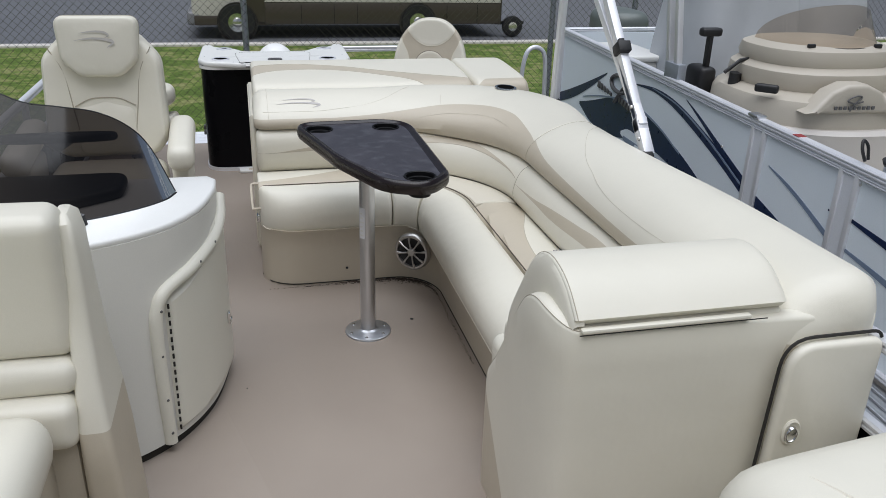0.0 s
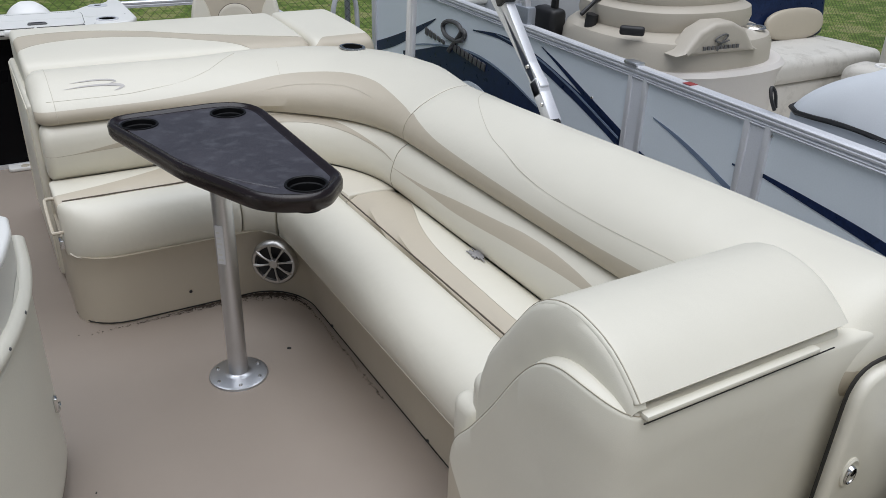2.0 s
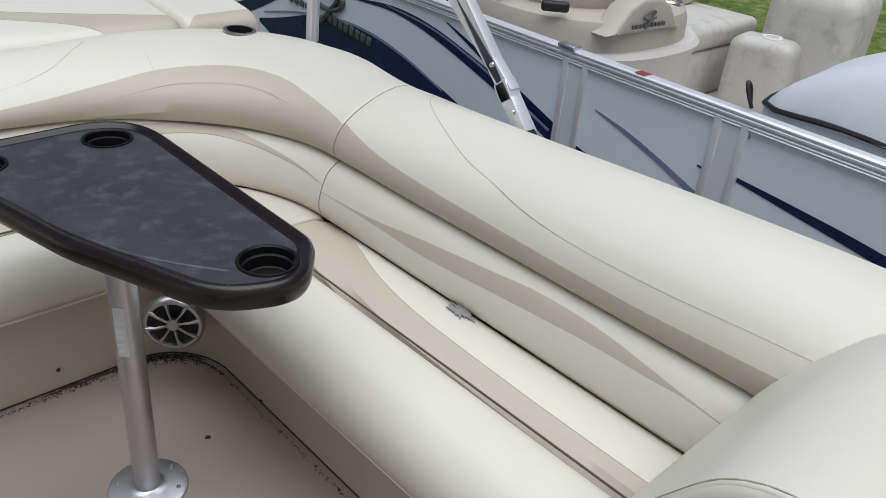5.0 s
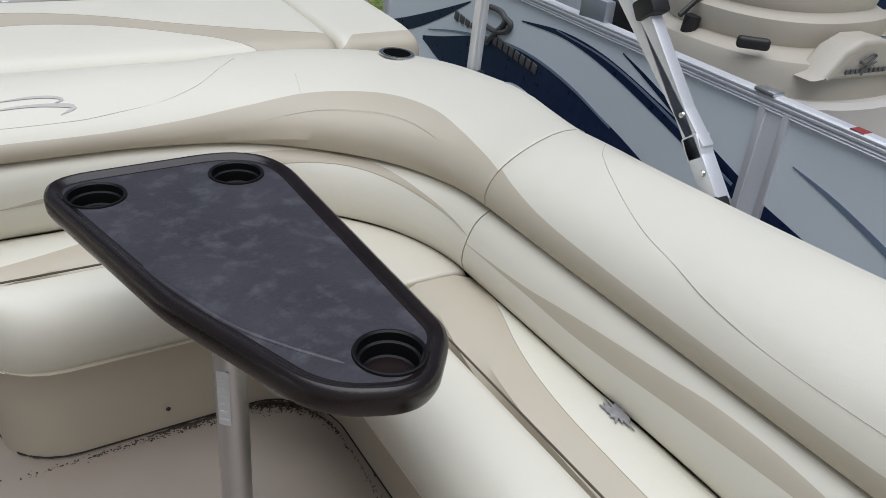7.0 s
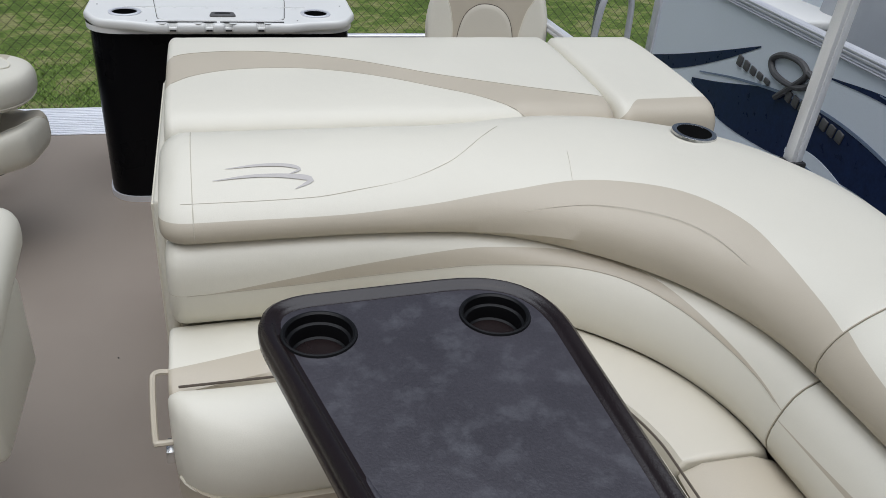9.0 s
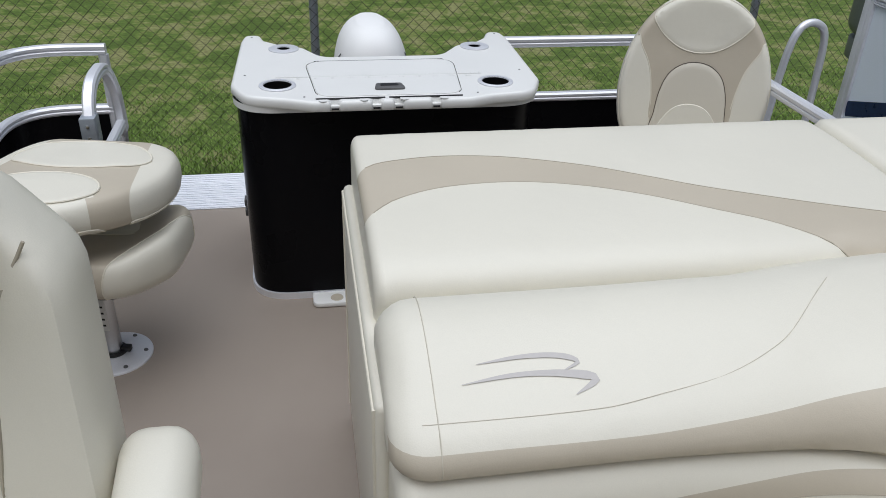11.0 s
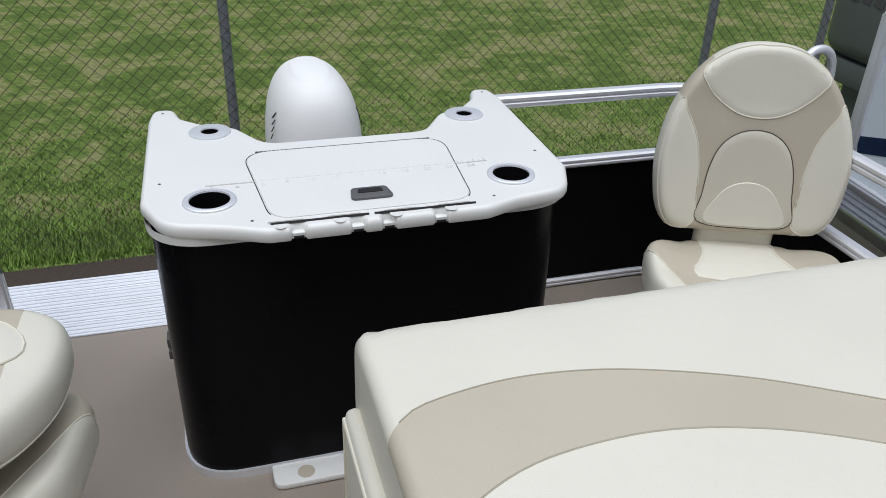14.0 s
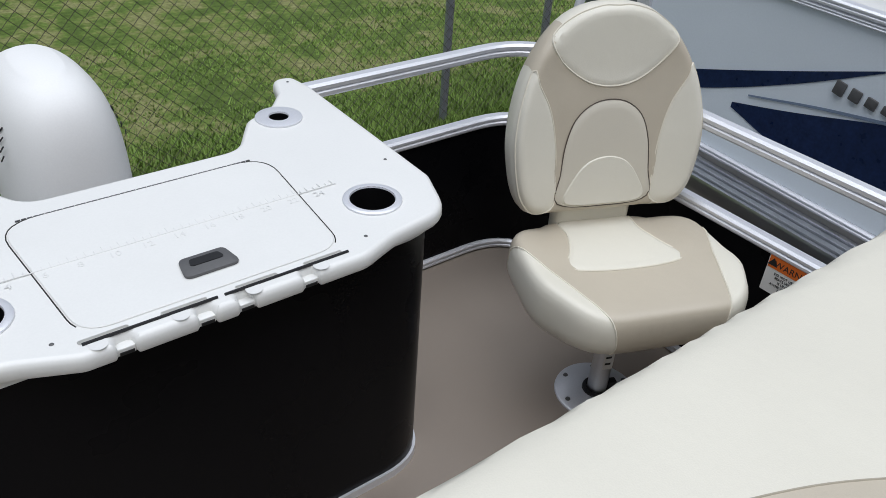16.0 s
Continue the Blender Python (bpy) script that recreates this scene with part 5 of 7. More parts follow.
def face_panels(back, fz):
    """The sewn panels of a chair's back."""
    ob = []
    edge = [(x * 0.975, 0.21 + (y - 0.21) * 0.975) for x, y in HALF]
    half_head = [(x, y) for x, y in edge if y > 0.36] + [(0.0, 0.468)]
    head = [(0.0, 0.297), (0.05, 0.305), (0.095, 0.33), (0.132, 0.365)] + half_head
    head = head + [(-x, y) for x, y in head[::-1] if x > 0.001]
    inner = [(-0.113, 0.03), (-0.110, 0.10), (-0.102, 0.17), (-0.082, 0.225), (-0.045, 0.258), (0.0, 0.268), (0.045, 0.258), (0.082, 0.225), (0.102, 0.17), (0.110, 0.10), (0.113, 0.03), (0.0, 0.018)]
    lobe = [(-0.102, 0.03), (-0.086, 0.085), (-0.05, 0.128), (0.0, 0.142), (0.05, 0.128), (0.086, 0.085), (0.102, 0.03), (0.0, 0.022)]
    wing = [(-x, y) for x, y in edge[1:7]] + [(-0.178, 0.31), (-0.146, 0.25), (-0.128, 0.17), (-0.122, 0.09), (-0.124, 0.025)]
    me_par = back.parent
    for nm, o, m, lift in (("head_panel", head, CREAM, 0.003), ("inner_panel", inner, PALE, 0.006), ("lumbar_panel", lobe, CREAM, 0.009), ("wing_panel", wing, CREAM, 0.003), ("wing_panel", [(-x, y) for x, y in wing][::-1], CREAM, 0.003)):
        cord = BROWN if nm == "inner_panel" else CORD
        p = patch(fz, dense(closed(o, 5), 64), lift, m, None, nm, "", 0.0014 if cord is BROWN else 0.0022, cord)
        p.parent = me_par.parent
        p.matrix_basis = me_par.matrix_basis @ back.matrix_basis
        ob.append(p)
    return ob


ch1, bk, fz = fishing_chair(pose(1.345, 5.165, 0.0, 0, 0, -22), 12, "cream and tan folding fishing chair, back upright, on pedestal")
face_panels(bk, fz)
ch2, bk, fz = fishing_chair(pose(-0.372, 5.005, 0.0, 0, 0, -12), -86, "cream and tan fishing chair with its back folded down")
face_panels(bk, fz)

# ---- outboard behind the stern ----
motor = thing("outboard_motor", "white outboard engine cowl behind the stern", "outboard")
MO = [(0.0, 0.62, 0.9), (0.06, 0.9, 0.95), (0.2, 1.0, 1.0), (0.36, 0.97, 0.97), (0.46, 0.84, 0.88), (0.52, 0.62, 0.72), (0.555, 0.34, 0.45)]
b = bmesh.new()
rows = []
for z, kx, ky in [tuple(p) for p in resample(spline(MO, 6), 22)]:
    ring = []
    for k in range(36):
        a = 2 * math.pi * k / 36
        cx_, sy = math.cos(a), math.sin(a)
        ring.append(b.verts.new((0.165 * kx * math.copysign(abs(cx_) ** 0.75, cx_), 0.27 * ky * math.copysign(abs(sy) ** 0.8, sy) + 0.04 * z, z)))
    rows.append(ring)
for r0, r1 in zip(rows, rows[1:]):
    for k in range(36):
        b.faces.new((r0[k], r0[(k + 1) % 36], r1[(k + 1) % 36], r1[k]))
b.faces.new(rows[-1])
b.faces.new(rows[0][::-1])
bmesh.ops.recalc_face_normals(b, faces=list(b.faces))
MP = pose(0.495, 6.50, 0.005)
part("cowl", b, MOTW, motor, at=MP)
for sx in (-1, 1):
    g = bmesh.new()
    for i in range(4):
        tube([(sx * (0.158 - 0.004 * i), -0.12 + i * 0.012, 0.36 + i * 0.02), (sx * (0.153 - 0.006 * i), -0.145 + i * 0.012, 0.385 + i * 0.02)], 0.002, 6, bm=g)
    part("vent", g, RUBBER, motor, at=MP)
    for i in range(5):
        part("marking", rbox(-0.003, 0.003, -0.02, 0.02, 0, 0.028, 0.001, 1), RUBBER, motor, at=MP @ pose(sx * 0.166, -0.10 + i * 0.055, 0.12 - i * 0.012, 15, 0, 0))
part("midsection", rbox(0.41, 0.58, 6.36, 6.66, -0.95, 0.06, 0.05, 4), MOTW, motor)

# ---- lounge arm, bow seats ----
arm = thing("end_arm_unit", "cream vinyl end arm of the lounge with padded roll top", "armrest")
ARMB = [(1.625, 0.0), (1.622, 0.35), (1.622, 0.66), (1.635, 0.715), (1.68, 0.738), (1.73, 0.762), (1.78, 0.772), (1.84, 0.752), (1.90, 0.69), (1.96, 0.59), (2.02, 0.46), (2.05, 0.33), (2.06, 0.18), (2.06, 0.0)]


def loaf(prof, xl, x1, cuts=(), rows=(40,), mats=(0,), r0=0.03, r1=0.03, n=24, k=81):
    """A roll across the boat: profile of (y, z), left end at xl(y), rounded ends."""
    pr = resample(spline([(y, z, 0) for y, z in prof], 6), k)
    cy, cz = sum(p.x for p in pr) / k, sum(p.y for p in pr) / k

    def fn(a, u):
        q = u * (k - 1)
        i = min(int(q), k - 2)
        p = pr[i].lerp(pr[i + 1], q - i)
        y, z = p.x, p.y
        x0 = xl(y)
        x = x0 + (x1 - x0) * a
        for da, rad in ((x - x0, r0), (x1 - x, r1)):
            if rad and da < rad:
                w = rad - math.sqrt(max(rad * rad - (rad - da) ** 2, 0))
                v = Vector((y - cy, z - cz))
                v *= max(v.length - w, 0) / max(v.length, 1e-6)
                y, z = cy + v.x, cz + v.y
        return Vector((x, y, z))
    L = x1 - xl(cy)
    st = [r0 / L * (1 - math.cos(t * math.pi / 12)) for t in range(0, 6)] if r0 else []
    lo, hi = r0 / L, 1 - r1 / L
    st += [lo + (hi - lo) * i / n for i in range(n + 1)]
    st += [1 - r1 / L * (1 - math.sin(t * math.pi / 12)) for t in range(1, 7)] if r1 else []
    ns = len(st) - 1
    return loft(lambda s, u: fn(st[min(round(s * ns), ns)], u), ns, [(lambda s, c=c: c(st[min(round(s * ns), ns)])) for c in cuts], rows, mats), fn


UPR = Matrix(((1, 0, 0, 0), (0, 0, -1, 0), (0, 1, 0, 0), (0, 0, 0, 1)))


def end_panel():
    """The end panel: straight across the boat, wrapping round its inner corner, with a shouldered top."""
    way = [(1.63, 1.65, 0.706), (1.40, 1.65, 0.715), (1.10, 1.65, 0.722), (0.97, 1.65, 0.725), (0.915, 1.652, 0.728), (0.885, 1.662, 0.733), (0.865, 1.69, 0.742), (0.853, 1.735, 0.75), (0.85, 1.785, 0.75), (0.85, 1.83, 0.735),
           (0.85, 1.865, 0.706), (0.85, 1.905, 0.653), (0.85, 1.965, 0.556), (0.85, 2.03, 0.462), (0.85, 2.085, 0.392), (0.853, 2.104, 0.33)]
    line = resample(spline(way, 8), 110)
    bm, rows, crest = bmesh.new(), [], []
    for i, p in enumerate(line):
        d = line[min(i + 1, len(line) - 1)] - line[max(i - 1, 0)]
        n = Vector((d.y, -d.x)).normalized()
        top = p.z
        col = [(0, z * top) for z in (0.0, 0.2, 0.4, 0.6, 0.75, 0.88)] + [(0, top - 0.010), (0.003, top - 0.004), (0.009, top), (0.022, top + 0.004), (0.034, top + 0.003), (0.041, top - 0.004), (0.044, top - 0.02), (0.044, top - 0.10)]
        rows.append([bm.verts.new((p.x + n.x * o, p.y + n.y * o, z)) for o, z in col])
        crest.append((p.x + n.x * 0.004, p.y + n.y * 0.004, top - 0.002))
    for r0, r1 in zip(rows, rows[1:]):
        for k in range(len(r0) - 1):
            bm.faces.new((r0[k], r0[k + 1], r1[k + 1], r1[k]))
    bm.faces.new(rows[-1])
    bm.faces.new(rows[0][::-1])
    bmesh.ops.recalc_face_normals(bm, faces=list(bm.faces))
    a0, a1 = Vector((0.85, 2.10, 0.324)), Vector((0.85, 1.83, 0.0))
    pn = (a1 - a0).cross(Vector((1, 0, 0))).normalized()
    bmesh.ops.bisect_plane(bm, geom=list(bm.verts) + list(bm.edges) + list(bm.faces), plane_co=a0, plane_no=pn)
    low = (Vector((0.85, 2.08, 0.0)) - a0).dot(pn)
    for fc in bm.faces:
        c = fc.calc_center_median()
        if (c - a0).dot(pn) * low > 0 and c.x < 0.9:
            fc.material_index = 1
    return bm, crest


b, crest = end_panel()
ab = part("end_panel", b, (CREAM, TAN), arm, "smooth cream end panel with a tan lower corner")
part("piping", tube(crest[44:108], 0.0011, 5), SEAM, ab)
part("core", rbox(0.90, 1.62, 1.70, 2.0, 0.0, 0.58, 0.04, 4), CREAM, arm)
part("pad_base", rbox(0.91, 1.40, 1.668, 1.90, 0.55, 0.735, 0.02, 3), CREAM, arm)
ARMP = [(1.7, 0.735), (1.664, 0.737), (1.655, 0.749), (1.684, 0.777), (1.724, 0.805), (1.771, 0.822), (1.827, 0.828), (1.878, 0.815), (1.925, 0.782), (1.98, 0.708), (2.042, 0.615), (2.062, 0.55), (2.066, 0.45), (2.05, 0.40), (1.98, 0.42), (1.85, 0.68)]
b, fn = loaf(ARMP, lambda y: 0.893, 1.405, r0=0.008, r1=0.03)
ap = part("pad", b, CREAM, arm, "padded cream roll")
part("piping", tube([fn(0.012, 0.05 + 0.55 * i / 40) for i in range(41)], 0.0013, 5), SEAM, ap)
ck, rows = bmesh.new(), []
for x, dz, sy in ((0.915, 0.003, 0.99), (0.900, 0.003, 0.99), (0.893, 0.006, 0.985), (0.887, 0.018, 0.97), (0.882, 0.045, 0.94), (0.880, 0.09, 0.90), (0.880, 0.2, 0.85)):
    rows.append([ck.verts.new((x, 1.90 + (p.x - 1.90) * sy, p.y - dz)) for p in resample(spline([(y, z, 0) for y, z in ARMP + ARMP[:1]], 5), 60)[:-1]])
for r0, r1 in zip(rows, rows[1:]):
    for k in range(59):
        ck.faces.new((r0[k], r0[(k + 1) % 59], r1[(k + 1) % 59], r1[k]))
ck.faces.new(rows[-1])
bmesh.ops.recalc_face_normals(ck, faces=list(ck.faces))
part("pad_end", ck, CREAM, ap)
for x0, x1, y0, y1, z0, z1 in ((0.885, 0.985, 2.02, 2.095, 0.36, 0.545), (0.868, 0.93, 2.05, 2.135, 0.34, 0.475)):
    part("end_wedge", rbox(x0, x1, y0, y1, z0, z1, 0.03, 5), CREAM, arm)
part("hinge_strip", rbox(0.905, 1.30, 1.643, 1.66, 0.725, 0.735, 0.003, 2), CREAM, arm)
part("strip_gap", tube([(0.90, 1.6445, 0.7235), (1.1, 1.6445, 0.7235), (1.34, 1.6445, 0.7235)], 0.0014, 5), DARK, arm)
door = part("storage_door", prism(round_poly([(1.365, 0.06), (1.625, 0.06), (1.625, 0.668), (1.388, 0.668)], [0.03, 0.03, 0.03, 0.07], 6), 0, 0.03, 0.012, 3), CREAM, arm, "padded cream storage door", at=Matrix.Translation((0, 1.627, 0)) @ UPR)
part("door_gap", tube([(x, 1.619, z) for x, z in round_poly([(1.355, 0.05), (1.63, 0.05), (1.632, 0.678), (1.379, 0.678)], [0.03, 0.03, 0.03, 0.075], 6)[7:] + [(1.355, 0.06)]], 0.004, 6), DARK, arm)
lk = part("door_latch", lathe([(0.030, 0.0), (0.030, 0.004), (0.026, 0.007), (0.020, 0.004), (0.016, 0.003), (0, 0.003)], 28, m=Matrix.Diagonal((0.8, 1.15, 1, 1))), CREAM, arm, at=pose(1.425, 1.598, 0.445, 90))
part("pull_ring", tube([(0.014 * math.cos(t), 0.017 * math.sin(t) - 0.006, 0.007) for t in (2 * math.pi * i / 20 for i in range(21))], 0.0025, 6), STEEL, lk)
part("knob", lathe([(0, 0.012), (0.009, 0.011), (0.012, 0.004)], 16), STEEL, lk, at=pose(0, 0.006, 0))

bow_r = thing("bow_seat", "cream vinyl bow seat back beside the boarding gap", "seat", group="bow seats")
bb = cushion(0.72, 0.62, 0.64, 0.13, 0.02)
bs_ = part("cushion", bb, CREAM, bow_r, at=pose(1.41, 1.10, -0.01, 0, 0, 6))
part("piping", tube([tuple(p) for p in spline([(-0.24, 0.308, 0.45), (-0.24, 0.29, 0.56), (-0.24, 0.22, 0.632), (-0.2, 0.1, 0.652), (-0.16, -0.1, 0.655), (-0.18, -0.25, 0.62)], 6)], 0.003, 5), CORD, bs_)

bow_l = thing("bow_seat", "cream vinyl bow lounge with padded backrest and lumbar roll", "seat", group="bow seats")
part("backrest", cushion(0.62, 0.13, 0.34, 0.035, 0.006), CREAM, bow_l, at=pose(-0.45, 2.06, 0.585, 4))
part("lumbar_roll", cushion(0.62, 0.14, 0.085, 0.034, 0.006), CREAM, bow_l, at=pose(-0.45, 2.035, 0.50))
part("seat_back_pad", cushion(0.60, 0.16, 0.12, 0.03, 0.006), CREAM, bow_l, at=pose(-0.45, 2.0, 0.385))
part("seat_cushion", cushion(0.56, 0.95, 0.14, 0.06, 0.025), CREAM, bow_l, at=pose(-0.46, 1.42, 0.395))
part("base", rbox(-0.74, -0.22, 0.98, 2.1, 0.0, 0.37, 0.02, 2), TAN, bow_l)
sh = bmesh.new()
rows = []
for z, x1, y0, y1 in ((0.0, -0.065, 1.93, 2.20), (0.30, -0.075, 1.93, 2.19), (0.42, -0.085, 1.935, 2.19), (0.55, -0.10, 1.98, 2.18), (0.72, -0.108, 2.01, 2.17), (0.84, -0.112, 2.02, 2.165), (0.885, -0.118, 2.035, 2.15), (0.90, -0.13, 2.06, 2.13)):
    rows.append([sh.verts.new((x, y, z)) for x, y in round_poly([(-0.155, y0), (x1, y0), (x1, y1), (-0.155, y1)], 0.022, 4)])
for r0, r1 in zip(rows, rows[1:]):
    for k in range(len(r0)):
        sh.faces.new((r0[k], r0[(k + 1) % len(r0)], r1[(k + 1) % len(r0)], r1[k]))
sh.faces.new(rows[-1])
sh.faces.new(rows[0][::-1])
bmesh.ops.recalc_face_normals(sh, faces=list(sh.faces))
cutcolor(sh, lambda p: p.z < 0.40)
part("end_bolster", sh, (CREAM, TAN), bow_l, "cream padded end panel over a tan base")
part("base_panel", rbox(-0.30, -0.16, 1.955, 2.1, 0.0, 0.385, 0.01, 2), TAN, bow_l)

# ---- helm console ----
CZ = 0.69
console = thing("helm_console", "curved grey-white fibreglass helm console with smoked windshield", "console")
CC = resample(spline([(-0.74, 2.24, 0), (-0.45, 2.25, 0), (-0.2, 2.315, 0), (-0.02, 2.43, 0), (0.09, 2.60, 0), (0.14, 2.80, 0), (0.146, 2.925, 0)], 8), 60)


def wall_at(s, z, off=0.0):
    k = clamp01(s) * 59
    i = min(int(k), 58)
    p = CC[i].lerp(CC[i + 1], k - i)
    d = (CC[i + 1] - CC[i]).normalized()
    return Vector((p.x + d.y * off, p.y - d.x * off + 0.09 * max(d.x, 0.0) * z / CZ, z))


part("shell", ring_skin([([tuple(wall_at(i / 59, z).xy) for i in range(60)] + [(0.12, 2.96), (-0.74, 2.96)], z) for z in (0.03, 0.2, 0.4, 0.55, CZ - 0.02)]), SHELL, console)
part("toe", prism([(p.x * 0.985 - 0.004, p.y + 0.012) for p in CC] + [(0.10, 2.97), (-0.73, 2.97)], 0.0, 0.03), DARK, console)
ctop = [tuple(wall_at(i / 40, CZ, 0.0015).xy) for i in range(41)] + [(0.12, 2.965), (-0.745, 2.965)]
part("top", prism(ctop, CZ - 0.024, CZ, 0.010, 3), GEL, console, "white gelcoat top")
# storage door in the curved side
dS0, dS1 = 0.603, 0.985
b = loft(lambda s, u: wall_at(dS0 + (dS1 - dS0) * s, 0.05 + (0.43 + 0.12 * ease(s * 1.3)) * u, 0.014 if 0.02 < u < 0.98 and 0.01 < s < 0.99 else 0.001), 30, (), (30,), (0,), caps=False)
dr = part("storage_door", b, DOORC, console, "curved cream storage door")
trim = [wall_at(0.578, 0.03, 0.008), wall_at(0.572, 0.2, 0.01), wall_at(0.570, 0.38, 0.01), wall_at(0.576, 0.455, 0.01), wall_at(0.605, 0.505, 0.01), wall_at(0.70, 0.535, 0.01), wall_at(0.82, 0.56, 0.01), wall_at(0.92, 0.59, 0.01), wall_at(0.985, 0.64, 0.008)]
part("door_trim", tube(spline(trim, 6), 0.019, 10, flat=0.75), DOORC, console)
for s, z in ((0.576, 0.07), (0.573, 0.18), (0.572, 0.32), (0.58, 0.455), (0.72, 0.54), (0.81, 0.56)):
    part("screw", lathe([(0, 0.003), (0.004, 0.002), (0.005, 0)], 8), GREYP, console, at=Matrix.Translation(wall_at(s, z, 0.024)) @ Vector((wall_at(s, z, 1) - wall_at(s, z, 0))).to_track_quat('Z', 'Y').to_matrix().to_4x4())
hg = bmesh.new()
for i in range(16):
    p = wall_at(0.604, 0.06 + i * 0.026, 0.016)
    rbox(p.x - 0.003, p.x + 0.003, p.y - 0.003, p.y + 0.003, p.z, p.z + 0.015, 0.001, 1, bm=hg)
part("hinge", hg, DARK, console)
rg = part("round_bezel", lathe([(0.016, 0.0), (0.017, 0.005), (0.026, 0.007), (0.030, 0.004), (0.031, 0.0)], 28, m=pose(0, 0, 0, 0, 90)), STEEL, console, at=pose(0.146, 2.895, 0.56))
part("socket", lathe([(0, 0.003), (0.017, 0.003)], 24, m=pose(0, 0, 0, 0, 90)), RUBBER, rg)
lt = part("door_pull", rbox(0.0, 0.012, -0.012, 0.012, -0.02, 0.02, 0.003, 2), STEEL, console, at=pose(0.15, 2.80, 0.24))
part("pull_ring", tube([(0.012 + 0.004 * math.sin(t), 0.012 * math.cos(t), -0.012 + 0.012 * math.sin(t)) for t in (2 * math.pi * i / 16 for i in range(17))], 0.002, 5), STEEL, lt)
# windshield
WB = resample(spline([(-0.74, 2.54, 0), (-0.45, 2.54, 0), (-0.225, 2.585, 0), (-0.085, 2.655, 0), (0.0, 2.73, 0), (0.03, 2.80, 0)], 8), 50)
hgt = flow((0.0, 0.375), (0.45, 0.36), (0.58, 0.305), (0.68, 0.285), (0.8, 0.255), (0.9, 0.195), (0.96, 0.115), (1.0, 0.005))


def shield(s, u, off=0.0):
    k = clamp01(s) * 49
    i = min(int(k), 48)
    p = WB[i].lerp(WB[i + 1], k - i)
    h = hgt(s) * u
    return Vector((p.x - 0.10 * u * hgt(s) / 0.28, p.y + 0.16 * u * hgt(s) / 0.28 + off, CZ + h))


b = loft(lambda s, u: shield(s, u), 48, (), (10,), (0,), caps=False)
ws = part("windshield", b, SMOKE, console, "smoked acrylic windshield")
ws.visible_shadow = False
part("windshield_edge", tube([shield(i / 60, 1.0) for i in range(61)], 0.002, 5), RUBBER, console)
part("windshield_foot", tube([shield(i / 60, 0.0) for i in range(61)], 0.004, 5), RUBBER, console)
part("dash", prism(round_poly([(-0.72, 2.66), (-0.25, 2.68), (-0.12, 2.77), (-0.12, 2.94), (-0.72, 2.94)], 0.06), CZ - 0.002, CZ + 0.035, 0.015, 3), RUBBER, console)
wheel = part("steering_wheel", tube([(0.17 * math.cos(t), 0.17 * math.sin(t), 0) for t in (2 * math.pi * i / 40 for i in range(41))], 0.015, 10), RUBBER, console, at=pose(-0.35, 3.10, 0.80, -13))
part("hub", lathe([(0, 0.02), (0.05, 0.015), (0.06, -0.01), (0, -0.05)], 24), GREYP, wheel)
for i in range(3):
    a = math.pi / 2 + i * 2 * math.pi / 3
    part("spoke", tube([(0.04 * math.cos(a), 0.04 * math.sin(a), 0), (0.16 * math.cos(a), 0.16 * math.sin(a), 0)], 0.010, 8), GREYP, wheel)
part("wiper_knob", lathe([(0, 0.03), (0.015, 0.028), (0.02, 0.0)], 16), RUBBER, console, at=pose(-0.21, 2.56, CZ))

# ---- captain's chair ----
helm = thing("captain_chair", "cream vinyl captain's chair with headrest and armrests", "chair", at=pose(-0.315, 3.70, 0))
part("pedestal", lathe([(0.16, 0.0), (0.16, 0.012), (0.05, 0.03), (0.045, 0.34), (0.12, 0.36)], 28), ALU, helm)
part("seat", cushion(0.46, 0.48, 0.14, 0.055, 0.015), CREAM, helm, at=pose(0, -0.05, 0.36))
hb = dense(round_poly([(-0.19, 0.0), (-0.245, 0.08), (-0.235, 0.42), (-0.14, 0.53), (0.14, 0.53), (0.235, 0.42), (0.245, 0.08), (0.19, 0.0)], 0.09, 7), 80)
hbm = plump(hb, 0.13, 0.012, 0.01)
for v in hbm.verts:
    v.co.z += 0.35 * max(abs(v.co.x) - 0.13, 0) * (1 if v.co.z > 0 else 0)
HB = pose(0, 0.22, 0.50, 82)
bk2 = part("backrest", hbm, CREAM, helm, "wide cream bolstered back", at=HB)
for sx in (-1, 1):
    part("piping", tube([tuple(p) for p in spline([(sx * 0.10, 0.03, 0.072), (sx * 0.125, 0.2, 0.076), (sx * 0.15, 0.36, 0.078), (sx * 0.20, 0.46, 0.085)], 6)], 0.0024, 5), SEAM, bk2)
part("piping", tube([tuple(p) for p in spline([(-0.12, 0.22, 0.077), (-0.06, 0.25, 0.078), (0, 0.255, 0.078), (0.06, 0.25, 0.078), (0.12, 0.22, 0.077)], 6)], 0.0024, 5), SEAM, bk2)
lumb = plump(dense(round_poly([(-0.12, 0.02), (-0.115, 0.21), (0.0, 0.245), (0.115, 0.21), (0.12, 0.02)], 0.03, 5), 48), 0.02, 0.01, 0)
part("lumbar_panel", lumb, CREAM, bk2, at=pose(0, 0, 0.068))
hd = dense(round_poly([(-0.165, 0.0), (-0.15, -0.18), (-0.08, -0.245), (0.08, -0.245), (0.15, -0.18), (0.165, 0.0)], [0.04, 0.07, 0.07, 0.07, 0.07, 0.04], 6), 64)
head = part("headrest", plump(hd, 0.085, 0.008, 0.004), CREAM, helm, "cream headrest with grey emblem", at=HB @ pose(0, 0.585, 0.085))
part("piping", tube([(x * 0.99, y * 0.99, -0.012) for x, y in hd + hd[:1]], 0.003, 5), SEAM, head)
